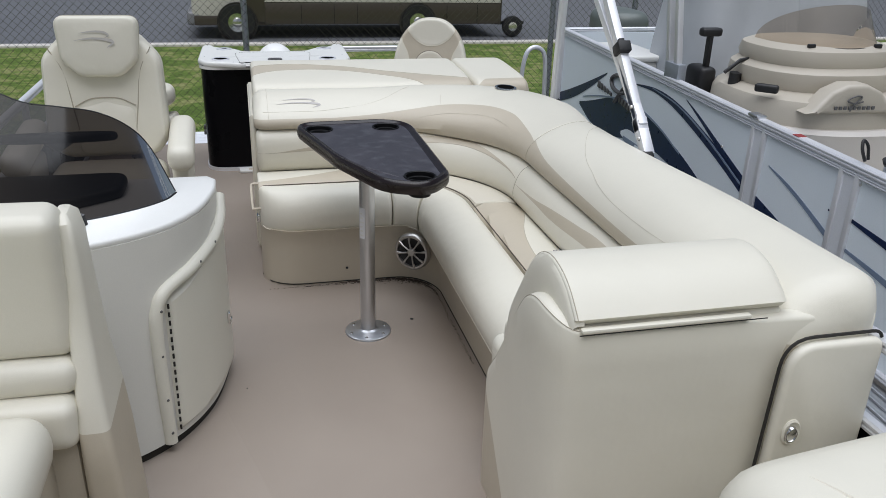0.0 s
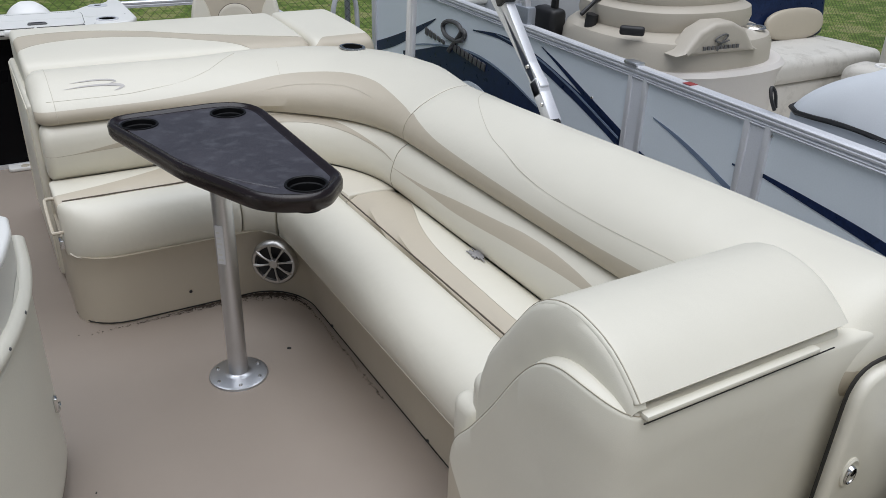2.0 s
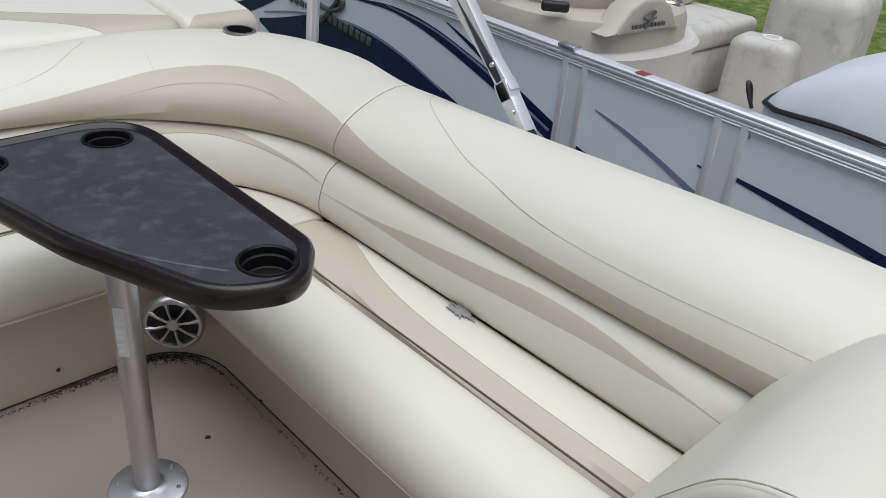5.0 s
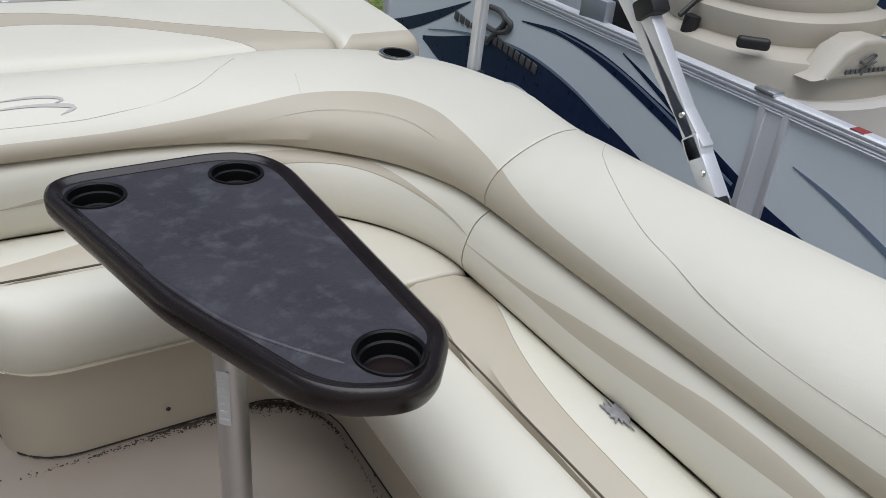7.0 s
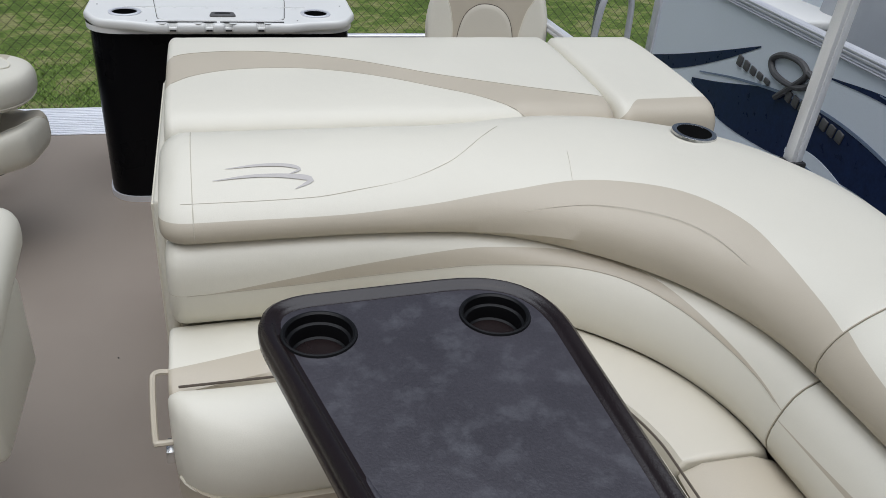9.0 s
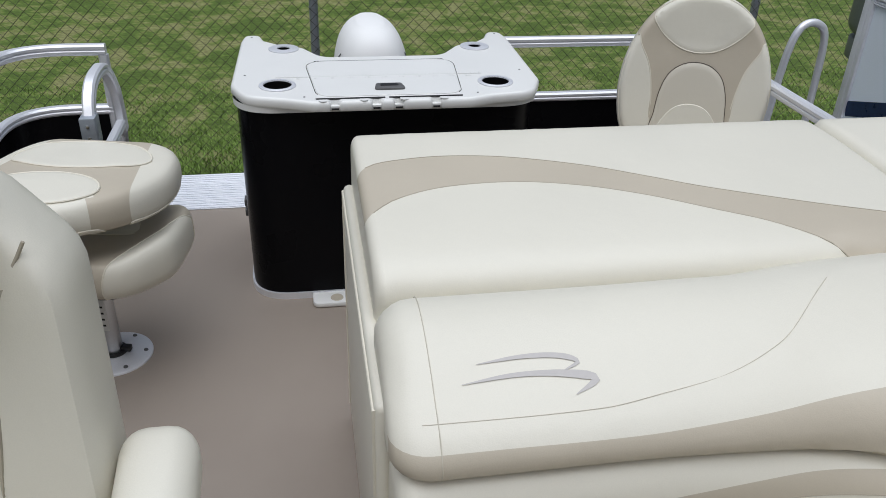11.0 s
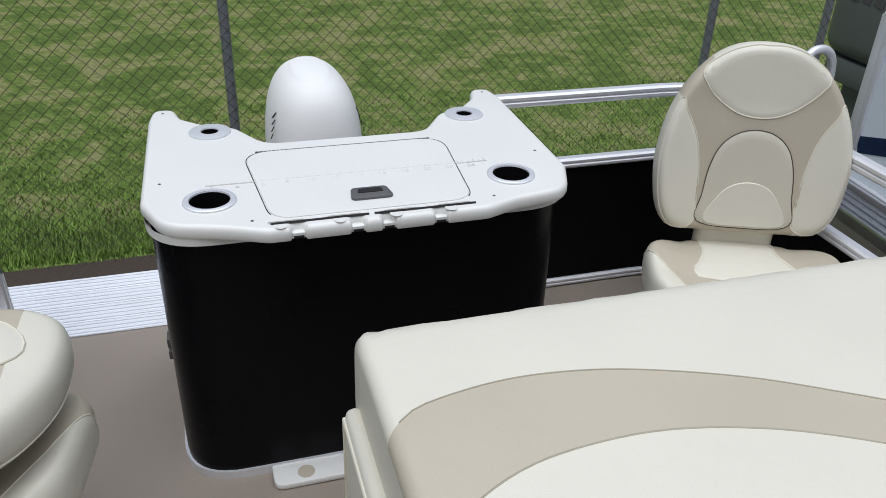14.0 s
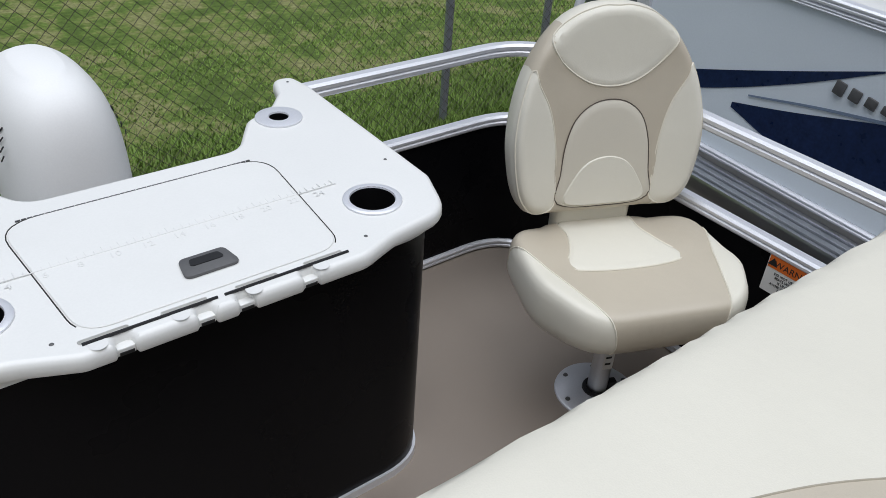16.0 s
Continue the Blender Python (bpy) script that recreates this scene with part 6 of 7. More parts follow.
for sx in (-1, 1):
    am = cushion(0.105, 0.41, 0.10, 0.04, 0.004)
    for v in am.verts:
        v.co.z += 0.16 * (v.co.y + 0.2) * 0.8
        v.co.x += sx * 0.02 * (0.2 - v.co.y)
    ar = part("armrest", am, CREAM, helm, at=pose(sx * 0.298, 0.03, 0.525))
    part("arm_side", rbox(-0.035, 0.035, -0.14, 0.16, -0.20, 0.02, 0.02, 3), CREAM, ar)
HEADM = pose(-0.315, 3.70, 0) @ HB @ pose(0, 0.585, 0.085)
emblem("grey double-swoosh emblem printed on the headrest", lambda x, y: HEADM @ Vector((0.13 * x, -0.085 + 0.13 * y, 0.0535)))

# ---- canopy frame folded up from the boat's rail ----
def square_tube(a, c, w, parent, name, m=ALUW):
    a, c = Vector(a), Vector(c)
    q = (c - a).to_track_quat('Z', 'Y').to_matrix().to_4x4()
    L = (c - a).length
    b = rbox(-w / 2, w / 2, -w / 2, w / 2, 0, L, 0.004, 2)
    rbox(-w * 0.16, w * 0.16, -w / 2 - 0.0015, -w / 2 + 0.001, 0.01, L - 0.01, 0.001, 1, bm=b)
    return part(name, b, m, parent, at=Matrix.Translation(a) @ q)


canopy = thing("canopy_frame", "bare aluminium canopy frame tubes with black clamps", "canopy frame")
square_tube((1.70, 2.94, 0.735), (1.70, 4.23, 2.10), 0.036, canopy, "leg")
square_tube((1.70, 2.985, 0.80), (1.70, 4.36, 1.93), 0.036, canopy, "leg")
square_tube((1.70, 2.915, 0.705), (1.70, 3.02, 0.82), 0.042, canopy, "foot_tube")
part("hinge_plate", rbox(-0.021, 0.021, -0.022, 0.022, -0.028, 0.028, 0.004, 2), ALUW, canopy, at=pose(1.70, 3.0, 0.80, -36))
for y, z, s in ((3.215, 1.05, 1.0), (2.915, 0.70, 0.8)):
    c = part("clamp", rbox(-0.027 * s, 0.027 * s, -0.03 * s, 0.03 * s, -0.022 * s, 0.022 * s, 0.006, 2), RUBBER, canopy, at=pose(1.695, y, z, -36))
    part("lever", rbox(-0.012, 0.012, -0.012, 0.03, 0.018, 0.04, 0.004, 2), RUBBER, c)
for z in (0.76, 0.86):
    part("bolt", lathe([(0, 0.006), (0.006, 0.005), (0.008, 0)], 10, m=pose(0, 0, 0, 0, -90)), STEEL, canopy, at=pose(1.678, 2.955 + (z - 0.76) * 0.9, z))
square_tube((1.69, 3.865, 0.70), (1.69, 3.80, 2.1), 0.032, canopy, "leg")
part("clamp", rbox(1.665, 1.715, 3.84, 3.885, 0.68, 0.715, 0.006, 2), RUBBER, canopy)

# ---- boat moored alongside ----
NB = Matrix.Translation((2.445, 2.716, 0)) @ pose(0, 0, 0, 0, 0, -4.3)
nfence = thing("neighbour_fence", "pale blue panelled fence of the next boat with aluminium rails", "fence", at=NB)
NY0, NY1 = -3.2, 3.62
path_tube([(0.0, NY0, 0.695), (0.0, NY1, 0.695)], 0.045, 0.03, nfence, "top_rail")
path_tube([(-0.004, NY0, 0.668), (-0.004, NY1, 0.668)], 0.032, 0.022, nfence, "rail_lip")
path_tube([(0.0, NY0, 0.03), (0.0, NY1, 0.03)], 0.045, 0.03, nfence, "bottom_rail")
part("corner_post", rbox(-0.022, 0.022, NY1 - 0.03, NY1 + 0.012, 0.01, 0.70, 0.005, 2), ALUW, nfence)
for y0, y1 in ((NY0, -1.34), (-1.26, -0.035), (0.035, 0.615), (0.685, NY1 - 0.03)):
    part("panel", rbox(-0.006, 0.006, y0, y1, 0.045, 0.665, 0.002, 1), NPANEL, nfence)
    for yy in (y0 + 0.012, y1 - 0.012):
        if y0 > NY0 + 0.1 or yy > y0 + 0.1:
            part("stile", rbox(-0.02, 0.012, yy - 0.014, yy + 0.014, 0.045, 0.672, 0.004, 2), ALUW, nfence)
for yy in (NY1 + 0.0,):
    path_tube([(0.0, yy, 0.695), (1.2, yy + 0.1, 0.695)], 0.045, 0.03, nfence, "end_rail")
    part("end_panel", rbox(0.03, 1.2, yy - 0.006, yy + 0.006, 0.045, 0.68, 0.002, 1), NPANEL, nfence)
for yy in (-1.3, 0.0, 0.65):
    part("post", rbox(-0.014, 0.04, yy - 0.0345, yy + 0.0345, 0.02, 0.68, 0.004, 1), PLANK, nfence)
part("latch", rbox(-0.03, 0.02, 0.66, 0.74, 0.708, 0.722, 0.005, 2), ALU, nfence)
part("red_tape", rbox(-0.02, 0.018, 0.345, 0.39, 0.7095, 0.7115, 0.0005, 1), RED, nfence)
for y, z in ((-0.06, 0.64), (0.70, 0.42), (0.95, 0.50)):
    part("bolt", lathe([(0, 0.006), (0.006, 0.005), (0.008, 0)], 10, m=pose(0, 0, 0, 0, -90)), STEEL, nfence, at=pose(-0.008, y, z))


def ribbon(pts, m, name, lift=0.0, n=40):
    """A decal on the fence: (world y, z, half width) along its middle line."""
    c = resample(spline([(y, z, 0) for y, z, w in pts], 8), n)
    ws = resample(spline([(y, w, 0) for y, z, w in pts], 8), n)
    b = bmesh.new()
    rows = []
    for i, p in enumerate(c):
        d = (c[min(i + 1, n - 1)] - c[max(i - 1, 0)]).normalized()
        w = max(ws[i].y, 0.001)
        rows.append([[b.verts.new((xx, (p.x - d.y * w * q) - 2.716, p.y + d.x * w * q)) for q in (-1, 1)] for xx in (-0.0065 - lift, -0.0085 - lift)])
    for r0, r1 in zip(rows, rows[1:]):
        b.faces.new((r0[1][0], r0[1][1], r1[1][1], r1[1][0]))
        b.faces.new((r0[0][0], r0[1][0], r1[1][0], r1[0][0]))
        b.faces.new((r0[0][1], r0[1][1], r1[1][1], r1[0][1]))
    bmesh.ops.recalc_face_normals(b, faces=list(b.faces))
    return part(name, b, m, nfence)


ribbon([(6.28, 0.18, 0.035), (5.95, 0.285, 0.035), (5.6, 0.42, 0.022), (5.3, 0.55, 0.003)], NAVY, "swoosh")
ribbon([(5.80, 0.24, 0.01), (5.5, 0.24, 0.085), (5.1, 0.30, 0.125), (4.75, 0.34, 0.10), (4.4, 0.33, 0.07), (4.05, 0.27, 0.055), (3.7, 0.17, 0.045), (3.35, 0.06, 0.02)], NAVY, "swoosh")
ribbon([(5.74, 0.30, 0.003), (5.4, 0.375, 0.005), (5.0, 0.437, 0.006), (4.7, 0.447, 0.006), (4.4, 0.41, 0.006), (4.1, 0.335, 0.004)], GREYBLUE, "highlight", 0.002)
ribbon([(4.95, 0.235, 0.01), (4.85, 0.24, 0.04), (4.72, 0.245, 0.035), (4.55, 0.235, 0.008)], NPANEL, "pale_disc", 0.002)
ribbon([(4.90, 0.215, 0.012), (4.6, 0.20, 0.03), (4.2, 0.19, 0.035), (3.8, 0.10, 0.025), (3.5, 0.05, 0.006)], GREYBLUE, "chrome_swoosh", 0.004)
ribbon([(4.70, 0.215, 0.006), (4.3, 0.215, 0.010), (3.95, 0.15, 0.008), (3.6, 0.08, 0.004)], NPANEL, "highlight", 0.006)
ribbon([(4.82, 0.575, 0.003), (4.5, 0.598, 0.013), (4.2, 0.57, 0.022), (3.85, 0.49, 0.026), (3.6, 0.42, 0.028), (3.42, 0.36, 0.028)], NAVY, "swoosh")
ribbon([(4.55, 0.605, 0.002), (4.2, 0.582, 0.004), (3.85, 0.505, 0.005), (3.45, 0.38, 0.005)], GREYBLUE, "highlight", 0.002)
ribbon([(4.11, 0.632, 0.002), (3.95, 0.58, 0.008), (3.7, 0.49, 0.014), (3.42, 0.395, 0.016)], NAVY, "swoosh")
ribbon([(3.31, 0.345, 0.026), (3.1, 0.30, 0.024), (2.85, 0.23, 0.02)], NAVY, "swoosh")
ribbon([(3.31, 0.22, 0.02), (3.1, 0.18, 0.016), (2.9, 0.13, 0.012)], NAVY, "swoosh")
ribbon([(3.25, 0.53, 0.002), (3.1, 0.495, 0.008), (2.95, 0.45, 0.010), (2.78, 0.39, 0.012)], GREYBLUE, "swoosh")
ribbon([(2.80, 0.49, 0.003), (2.755, 0.485, 0.004)], NAVY, "mark", n=4)
ribbon([(2.68, 0.50, 0.006), (2.45, 0.478, 0.013), (2.2, 0.45, 0.018), (1.9, 0.40, 0.02), (1.5, 0.30, 0.02)], NAVY, "swoosh")
ribbon([(2.66, 0.38, 0.006), (2.4, 0.35, 0.012), (2.1, 0.29, 0.014)], GREYBLUE, "swoosh")
# raised badge: plain loop and blocks
bdg = bmesh.new()
tube([tuple(p) for p in spline([(-0.016, 5.10 - 2.716, 0.40), (-0.016, 5.02 - 2.716, 0.47), (-0.016, 4.95 - 2.716, 0.54), (-0.016, 5.0 - 2.716, 0.575), (-0.016, 5.12 - 2.716, 0.57), (-0.016, 5.19 - 2.716, 0.53), (-0.016, 5.15 - 2.716, 0.485), (-0.016, 5.03 - 2.716, 0.475), (-0.016, 4.93 - 2.716, 0.50), (-0.016, 4.90 - 2.716, 0.54), (-0.016, 4.94 - 2.716, 0.555)], 6)], 0.013, 8, bm=bdg)
part("badge_loop", bdg, GREYP, nfence)
for i in range(5):
    part("badge_block", rbox(-0.018, -0.008, -0.02, 0.02, -0.024 + 0.003 * i, 0.024 - 0.003 * i, 0.006, 2), GREYP, nfence, at=pose(0, 5.42 - 2.716 - i * 0.058, 0.452 - i * 0.004, 10))
for i in range(8):
    part("badge_block", rbox(-0.018, -0.008, -0.019, 0.019, -0.022, 0.022, 0.006, 2), GREYP, nfence, at=pose(0, 5.02 - 2.716 - i * 0.05, 0.432 - i * 0.004, 12))

ndeck = thing("neighbour_deck", "beige deck of the next boat with ribbed aluminium edge", "deck", at=NB, kind="structure")
part("deck", rbox(0.0, 2.95, NY0, NY1 + 0.05, -0.05, 0.008, 0.004, 1), NLOW, ndeck)
eb = bmesh.new()
for i in range(7):
    rbox(-0.165 + i * 0.022, -0.148 + i * 0.022, NY0, NY1 + 0.05, -0.06, -0.004 + 0.006 * (i % 2), 0.003, 2, bm=eb)
rbox(-0.165, 0.0, NY0, NY1 + 0.05, -0.10, -0.012, 0.003, 1, bm=eb)
part("ribbed_edge", eb, ALU, ndeck)
for px in (0.35, 2.0):
    t_ = thing("pontoon", "aluminium pontoon float under the next boat", "pontoon", group="floats of the next boat", at=NB, kind="structure")
    part("float", tube([(px, NY0, -0.42), (px, NY1, -0.42)], 0.31, 24), ALUW, t_)
for py in (0.2, 5.2):
    for px in (2.7, 4.4):
        tagged(part("support_block", rbox(px - 0.2, px + 0.2, py - 0.1, py + 0.1, GZ, -0.72, 0.01, 2), NLOW), "concrete block carrying the next boat's float", "block", group="blocks under the boats")

# console of the next boat
ncon = thing("neighbour_console", "taupe moulded helm console with bronze windshield on the next boat", "console")


def oval(cx, cy, rx, ry, p=0.8, n=48):
    return [(cx + rx * math.copysign(abs(math.cos(t)) ** p, math.cos(t)), cy + ry * math.copysign(abs(math.sin(t)) ** p, math.sin(t))) for t in (2 * math.pi * i / n for i in range(n))]


def tower(levels, m, name, label=""):
    b = bmesh.new()
    rows = [[b.verts.new((x, y, z)) for x, y in oval(cx, cy, rx * 1.1, ry)] for cx, cy, rx, ry, z in levels]
    k = len(rows[0])
    for r0, r1 in zip(rows, rows[1:]):
        for j in range(k):
            b.faces.new((r0[j], r0[(j + 1) % k], r1[(j + 1) % k], r1[j]))
    b.faces.new(rows[0][::-1])
    b.faces.new(rows[-1])
    bmesh.ops.recalc_face_normals(b, faces=list(b.faces))
    return part(name, b, m, ncon, label)


CX, CY = 3.17, 3.90
tower([(CX, CY, 0.42, 0.42, 0.0), (CX, CY, 0.45, 0.46, 0.28), (CX, CY, 0.455, 0.465, 0.29), (CX, CY, 0.46, 0.47, 0.31), (CX, CY, 0.475, 0.49, 0.55), (CX, CY, 0.49, 0.51, 0.60), (CX, CY, 0.47, 0.49, 0.62)], NLOW, "lower_shell", "grey-beige lower shell")
tower([(CX - 0.03, CY, 0.44, 0.46, 0.615), (CX - 0.03, CY, 0.435, 0.455, 0.70), (CX - 0.03, CY, 0.42, 0.44, 0.735), (CX - 0.02, CY + 0.03, 0.38, 0.40, 0.755), (CX - 0.02, CY + 0.04, 0.36, 0.36, 0.76)], NCONS, "upper_shell")
tower([(CX - 0.02, CY + 0.04, 0.36, 0.35, 0.75), (CX - 0.02, CY + 0.04, 0.375, 0.36, 0.80), (CX - 0.02, CY + 0.04, 0.37, 0.35, 0.845), (CX - 0.02, CY + 0.05, 0.33, 0.31, 0.87), (CX - 0.02, CY + 0.05, 0.34, 0.315, 0.90), (CX - 0.02, CY + 0.05, 0.33, 0.30, 0.945), (CX - 0.02, CY + 0.06, 0.28, 0.25, 0.965)], NCONS, "dash_top")
archp = [(-0.24, 0.0), (-0.20, 0.02), (-0.13, 0.10), (-0.05, 0.135), (0.05, 0.135), (0.13, 0.10), (0.20, 0.02), (0.24, 0.0)]
part("arch", prism(archp, 0, 0.12, 0.02, 3), NCONS, ncon, at=pose(3.03, 3.555, 0.70) @ pose(0, 0, 0, 90, 0, -4))
badge_at = pose(3.01, 3.432, 0.73) @ pose(0, 0, 0, 90, 0, -4)
for i in range(9):
    part("badge_bar", rbox(-0.10 + i * 0.024, -0.085 + i * 0.024, -0.008, 0.008, -0.003, 0.004, 0.001, 1), GREYP, ncon, at=badge_at)
bl = tube([tuple(p) for p in spline([(-0.02, -0.015, 0.003), (0.0, 0.02, 0.003), (0.03, 0.05, 0.003), (0.0, 0.055, 0.003), (-0.04, 0.035, 0.003), (0.0, 0.02, 0.003), (0.04, 0.03, 0.003)], 5)], 0.004, 6)
part("badge", bl, GREYP, ncon, at=badge_at)
b = loft(lambda s, u: Vector((CX - 0.02 - 0.30 * math.cos(math.pi * s), CY + 0.06 - 0.27 * math.sin(math.pi * s) + 0.10 * u, 0.955 + 0.20 * u * math.sin(math.pi * s) ** 0.6)), 36, (), (8,), (0,), caps=False)
w2 = part("windshield", b, SMOKE2, ncon, "bronze acrylic windshield")
w2.visible_shadow = False
part("windshield_edge", tube([(CX - 0.02 - 0.30 * math.cos(math.pi * s), CY + 0.06 - 0.27 * math.sin(math.pi * s), 0.957) for s in (i / 40 for i in range(41))], 0.004, 6), RUBBER, ncon)
for s in (0.28, 0.68):
    part("windshield_screw", rbox(-0.02, 0.02, -0.01, 0.01, 0, 0.02, 0.005, 2), RUBBER, ncon, at=pose(CX - 0.02 - 0.31 * math.cos(math.pi * s), CY + 0.05 - 0.28 * math.sin(math.pi * s), 0.957))
part("vent_scoop", rbox(-0.055, 0.055, -0.02, 0.02, 0, 0.04, 0.012, 3), RUBBER, ncon, at=pose(2.70, 3.67, 0.76, 0, 0, -45))
part("cup_ring", lathe([(0.04, 0.0), (0.041, 0.006), (0.055, 0.008), (0.06, 0.0)], 30), STEEL, ncon, at=pose(3.41, 3.60, 0.757))
thr = thing("throttle", "black throttle box with T-shaped lever", "throttle")
part("box", rbox(-0.05, 0.05, -0.09, 0.09, 0.0, 0.16, 0.03, 3), RUBBER, thr, at=pose(2.72, 4.30, 0.62))
part("stand", rbox(-0.04, 0.04, -0.07, 0.07, 0.0, 0.62, 0.01, 2), NLOW, thr, at=pose(2.74, 4.30, 0.008))
part("lever", rbox(-0.012, 0.012, -0.02, 0.02, 0.15, 0.34, 0.006, 2), RUBBER, thr, at=pose(2.72, 4.26, 0.62))
part("grip", rbox(-0.02, 0.10, -0.028, 0.028, 0.32, 0.365, 0.015, 3), RUBBER, thr, at=pose(2.68, 4.26, 0.62))
reel = thing("rod_holder", "black crank reel mount on the console edge", "rod holder")
part("mount", tube([(2.72, 3.98, 0.70), (2.72, 3.97, 0.80)], 0.03, 12), RUBBER, reel)
part("arm", tube([(2.66, 3.98, 0.80), (2.74, 3.98, 0.86), (2.86, 3.99, 0.875)], 0.01, 8), RUBBER, reel)
part("knob", lathe([(0, 0.05), (0.02, 0.045), (0.022, 0.0)], 16), RUBBER, reel, at=pose(2.86, 3.99, 0.865))


# covered and worn seats of the next boat
def draped(outline, z0, z1, seed, lean=0.35, wrinkle=0.02, n=14):
    """Cloth drawn over a lump: the outline shrinks upward, with folds."""
    cx0, cy0 = sum(p[0] for p in outline) / len(outline), sum(p[1] for p in outline) / len(outline)
    b = bmesh.new()
    rows = []
    for k in range(n + 1):
        t = k / n
        f = 1 - lean * t ** 1.5 if k < n else 0.25
        z = z0 + (z1 - z0) * (math.sin(t * math.pi / 2))
        row = []
        for i, (x, y) in enumerate(outline):
            w = noise.noise(Vector((x * 3 + seed, y * 3, z * 2))) * 2 * wrinkle + noise.noise(Vector((x * 9, y * 9 + seed, z * 3))) * wrinkle
            row.append(b.verts.new((cx0 + (x - cx0) * f + w, cy0 + (y - cy0) * f + w, z + w * (1 if k else 0))))
        rows.append(row)
    m = len(outline)
    for r0, r1 in zip(rows, rows[1:]):
        for j in range(m):
            b.faces.new((r0[j], r0[(j + 1) % m], r1[(j + 1) % m], r1[j]))
    b.faces.new(rows[-1])
    bmesh.ops.recalc_face_normals(b, faces=list(b.faces))
    return b


gc = thing("canvas_cover", "helm seat under a loose grey canvas cover", "seat cover")
part("canvas", draped(dense(round_poly([(2.92, 4.75), (3.75, 4.7), (3.85, 5.5), (3.0, 5.6)], 0.15, 5), 60), 0.01, 1.42, 3, 0.45, 0.025), COVER, gc, smooth=60)
part("seam", tube([tuple(p) for p in spline([(2.98, 4.74, 0.1), (3.05, 4.76, 0.6), (3.14, 4.83, 1.0), (3.25, 4.93, 1.3), (3.35, 5.1, 1.41)], 6)], 0.005, 6), COVER, gc)
part("hem", tube([(2.90, 4.73, 0.03), (3.77, 4.68, 0.03), (3.87, 5.52, 0.03)], 0.012, 6), COVER, gc)
gc = thing("canvas_cover", "low lounge under a grey canvas cover", "seat cover")
part("canvas", draped(dense(round_poly([(3.5, 5.0), (4.5, 5.0), (4.5, 5.9), (3.5, 5.9)], 0.15, 5), 60), 0.01, 1.16, 9, 0.25, 0.02), COVER, gc, smooth=60)
part("hem", tube([(3.48, 4.98, 0.03), (4.52, 4.98, 0.03)], 0.012, 6), COVER, gc)
wc = thing("canvas_cover", "taut white canvas over a bow lounge with black corded hem", "seat cover")
ol = dense(round_poly([(2.48, 1.0), (3.4, 0.95), (3.3, 2.50), (2.95, 2.68), (2.50, 2.70)], [0.1, 0.2, 0.3, 0.1, 0.1], 6), 72)
part("canvas", draped(ol, 0.72, 0.94, 5, 0.55, 0.012), WCOVER, wc, smooth=60)
part("skirt", prism(ol, 0.01, 0.722), WCOVER, wc)
part("cord", tube([(x - 0.004, y, 0.725 + 0.004 * math.sin(i)) for i, (x, y) in enumerate(ol + ol[:1])], 0.009, 6), RUBBER, wc)
part("strap_loop", tube([tuple(p) for p in spline([(2.45, 2.68, 0.72), (2.445, 2.70, 0.76), (2.455, 2.715, 0.79), (2.475, 2.71, 0.77), (2.48, 2.70, 0.72)], 5)], 0.006, 6), RUBBER, wc)
wn2 = thing("lounge_end", "stained pale vinyl seat end with white drink holder", "seat")
part("body", cushion(0.62, 0.5, 0.70, 0.10, 0.02), WORN, wn2, at=pose(5.05, 3.55, 0.008, 0, 0, 8))
part("ledge", cushion(0.26, 0.36, 0.42, 0.06, 0.01), WORN, wn2, at=pose(4.66, 3.66, 0.008, 0, 0, 8))
part("cup_ring", lathe([(0.036, 0.0), (0.037, 0.006), (0.055, 0.008), (0.06, 0.0)], 30), PAPER, wn2, at=pose(4.66, 3.64, 0.437))
ns = thing("padded_lounge", "pale seat with navy and tan back cushion on the next boat", "seat")
part("base", rbox(4.0, 5.1, 3.95, 4.5, 0.008, 0.30, 0.03, 3), WORN, ns)
part("seat", cushion(1.1, 0.5, 0.14, 0.05, 0.02), WORN, ns, at=pose(4.55, 4.18, 0.30))
bk3 = cushion(1.15, 0.15, 0.34, 0.06, 0.02)
part("backrest", bk3, NAVY, ns, at=pose(4.55, 4.46, 0.42, -8), label="navy back cushion")
part("back_insert", plump(dense(oval(0, 0, 0.28, 0.10), 40), 0.04, 0.01, 0.0), TAN, ns, at=pose(4.75, 4.365, 0.54, 82))
part("top_roll", cushion(1.2, 0.24, 0.14, 0.06, 0.02), CREAM, ns, at=pose(4.55, 4.52, 0.70))
wb = thing("storage_locker", "white moulded locker in the next boat's stern", "locker")
part("box", rbox(2.76, 3.05, 5.3, 5.9, 0.008, 0.62, 0.03, 3), GEL, wb)
part("lid", rbox(2.74, 3.07, 5.28, 5.92, 0.62, 0.66, 0.015, 3), GEL, wb)
nt_ = thing("canopy_frame", "aluminium canopy tubes on the next boat's rail", "canopy frame")
for dy in (0.0, 0.09):
    square_tube((2.575, 4.29 + dy, 0.74), (2.575, 4.62 + dy, 2.2), 0.034, nt_, "leg")
part("hinge_plate", rbox(2.55, 2.60, 4.25, 4.40, 0.70, 0.79, 0.006, 2), GALV, nt_)

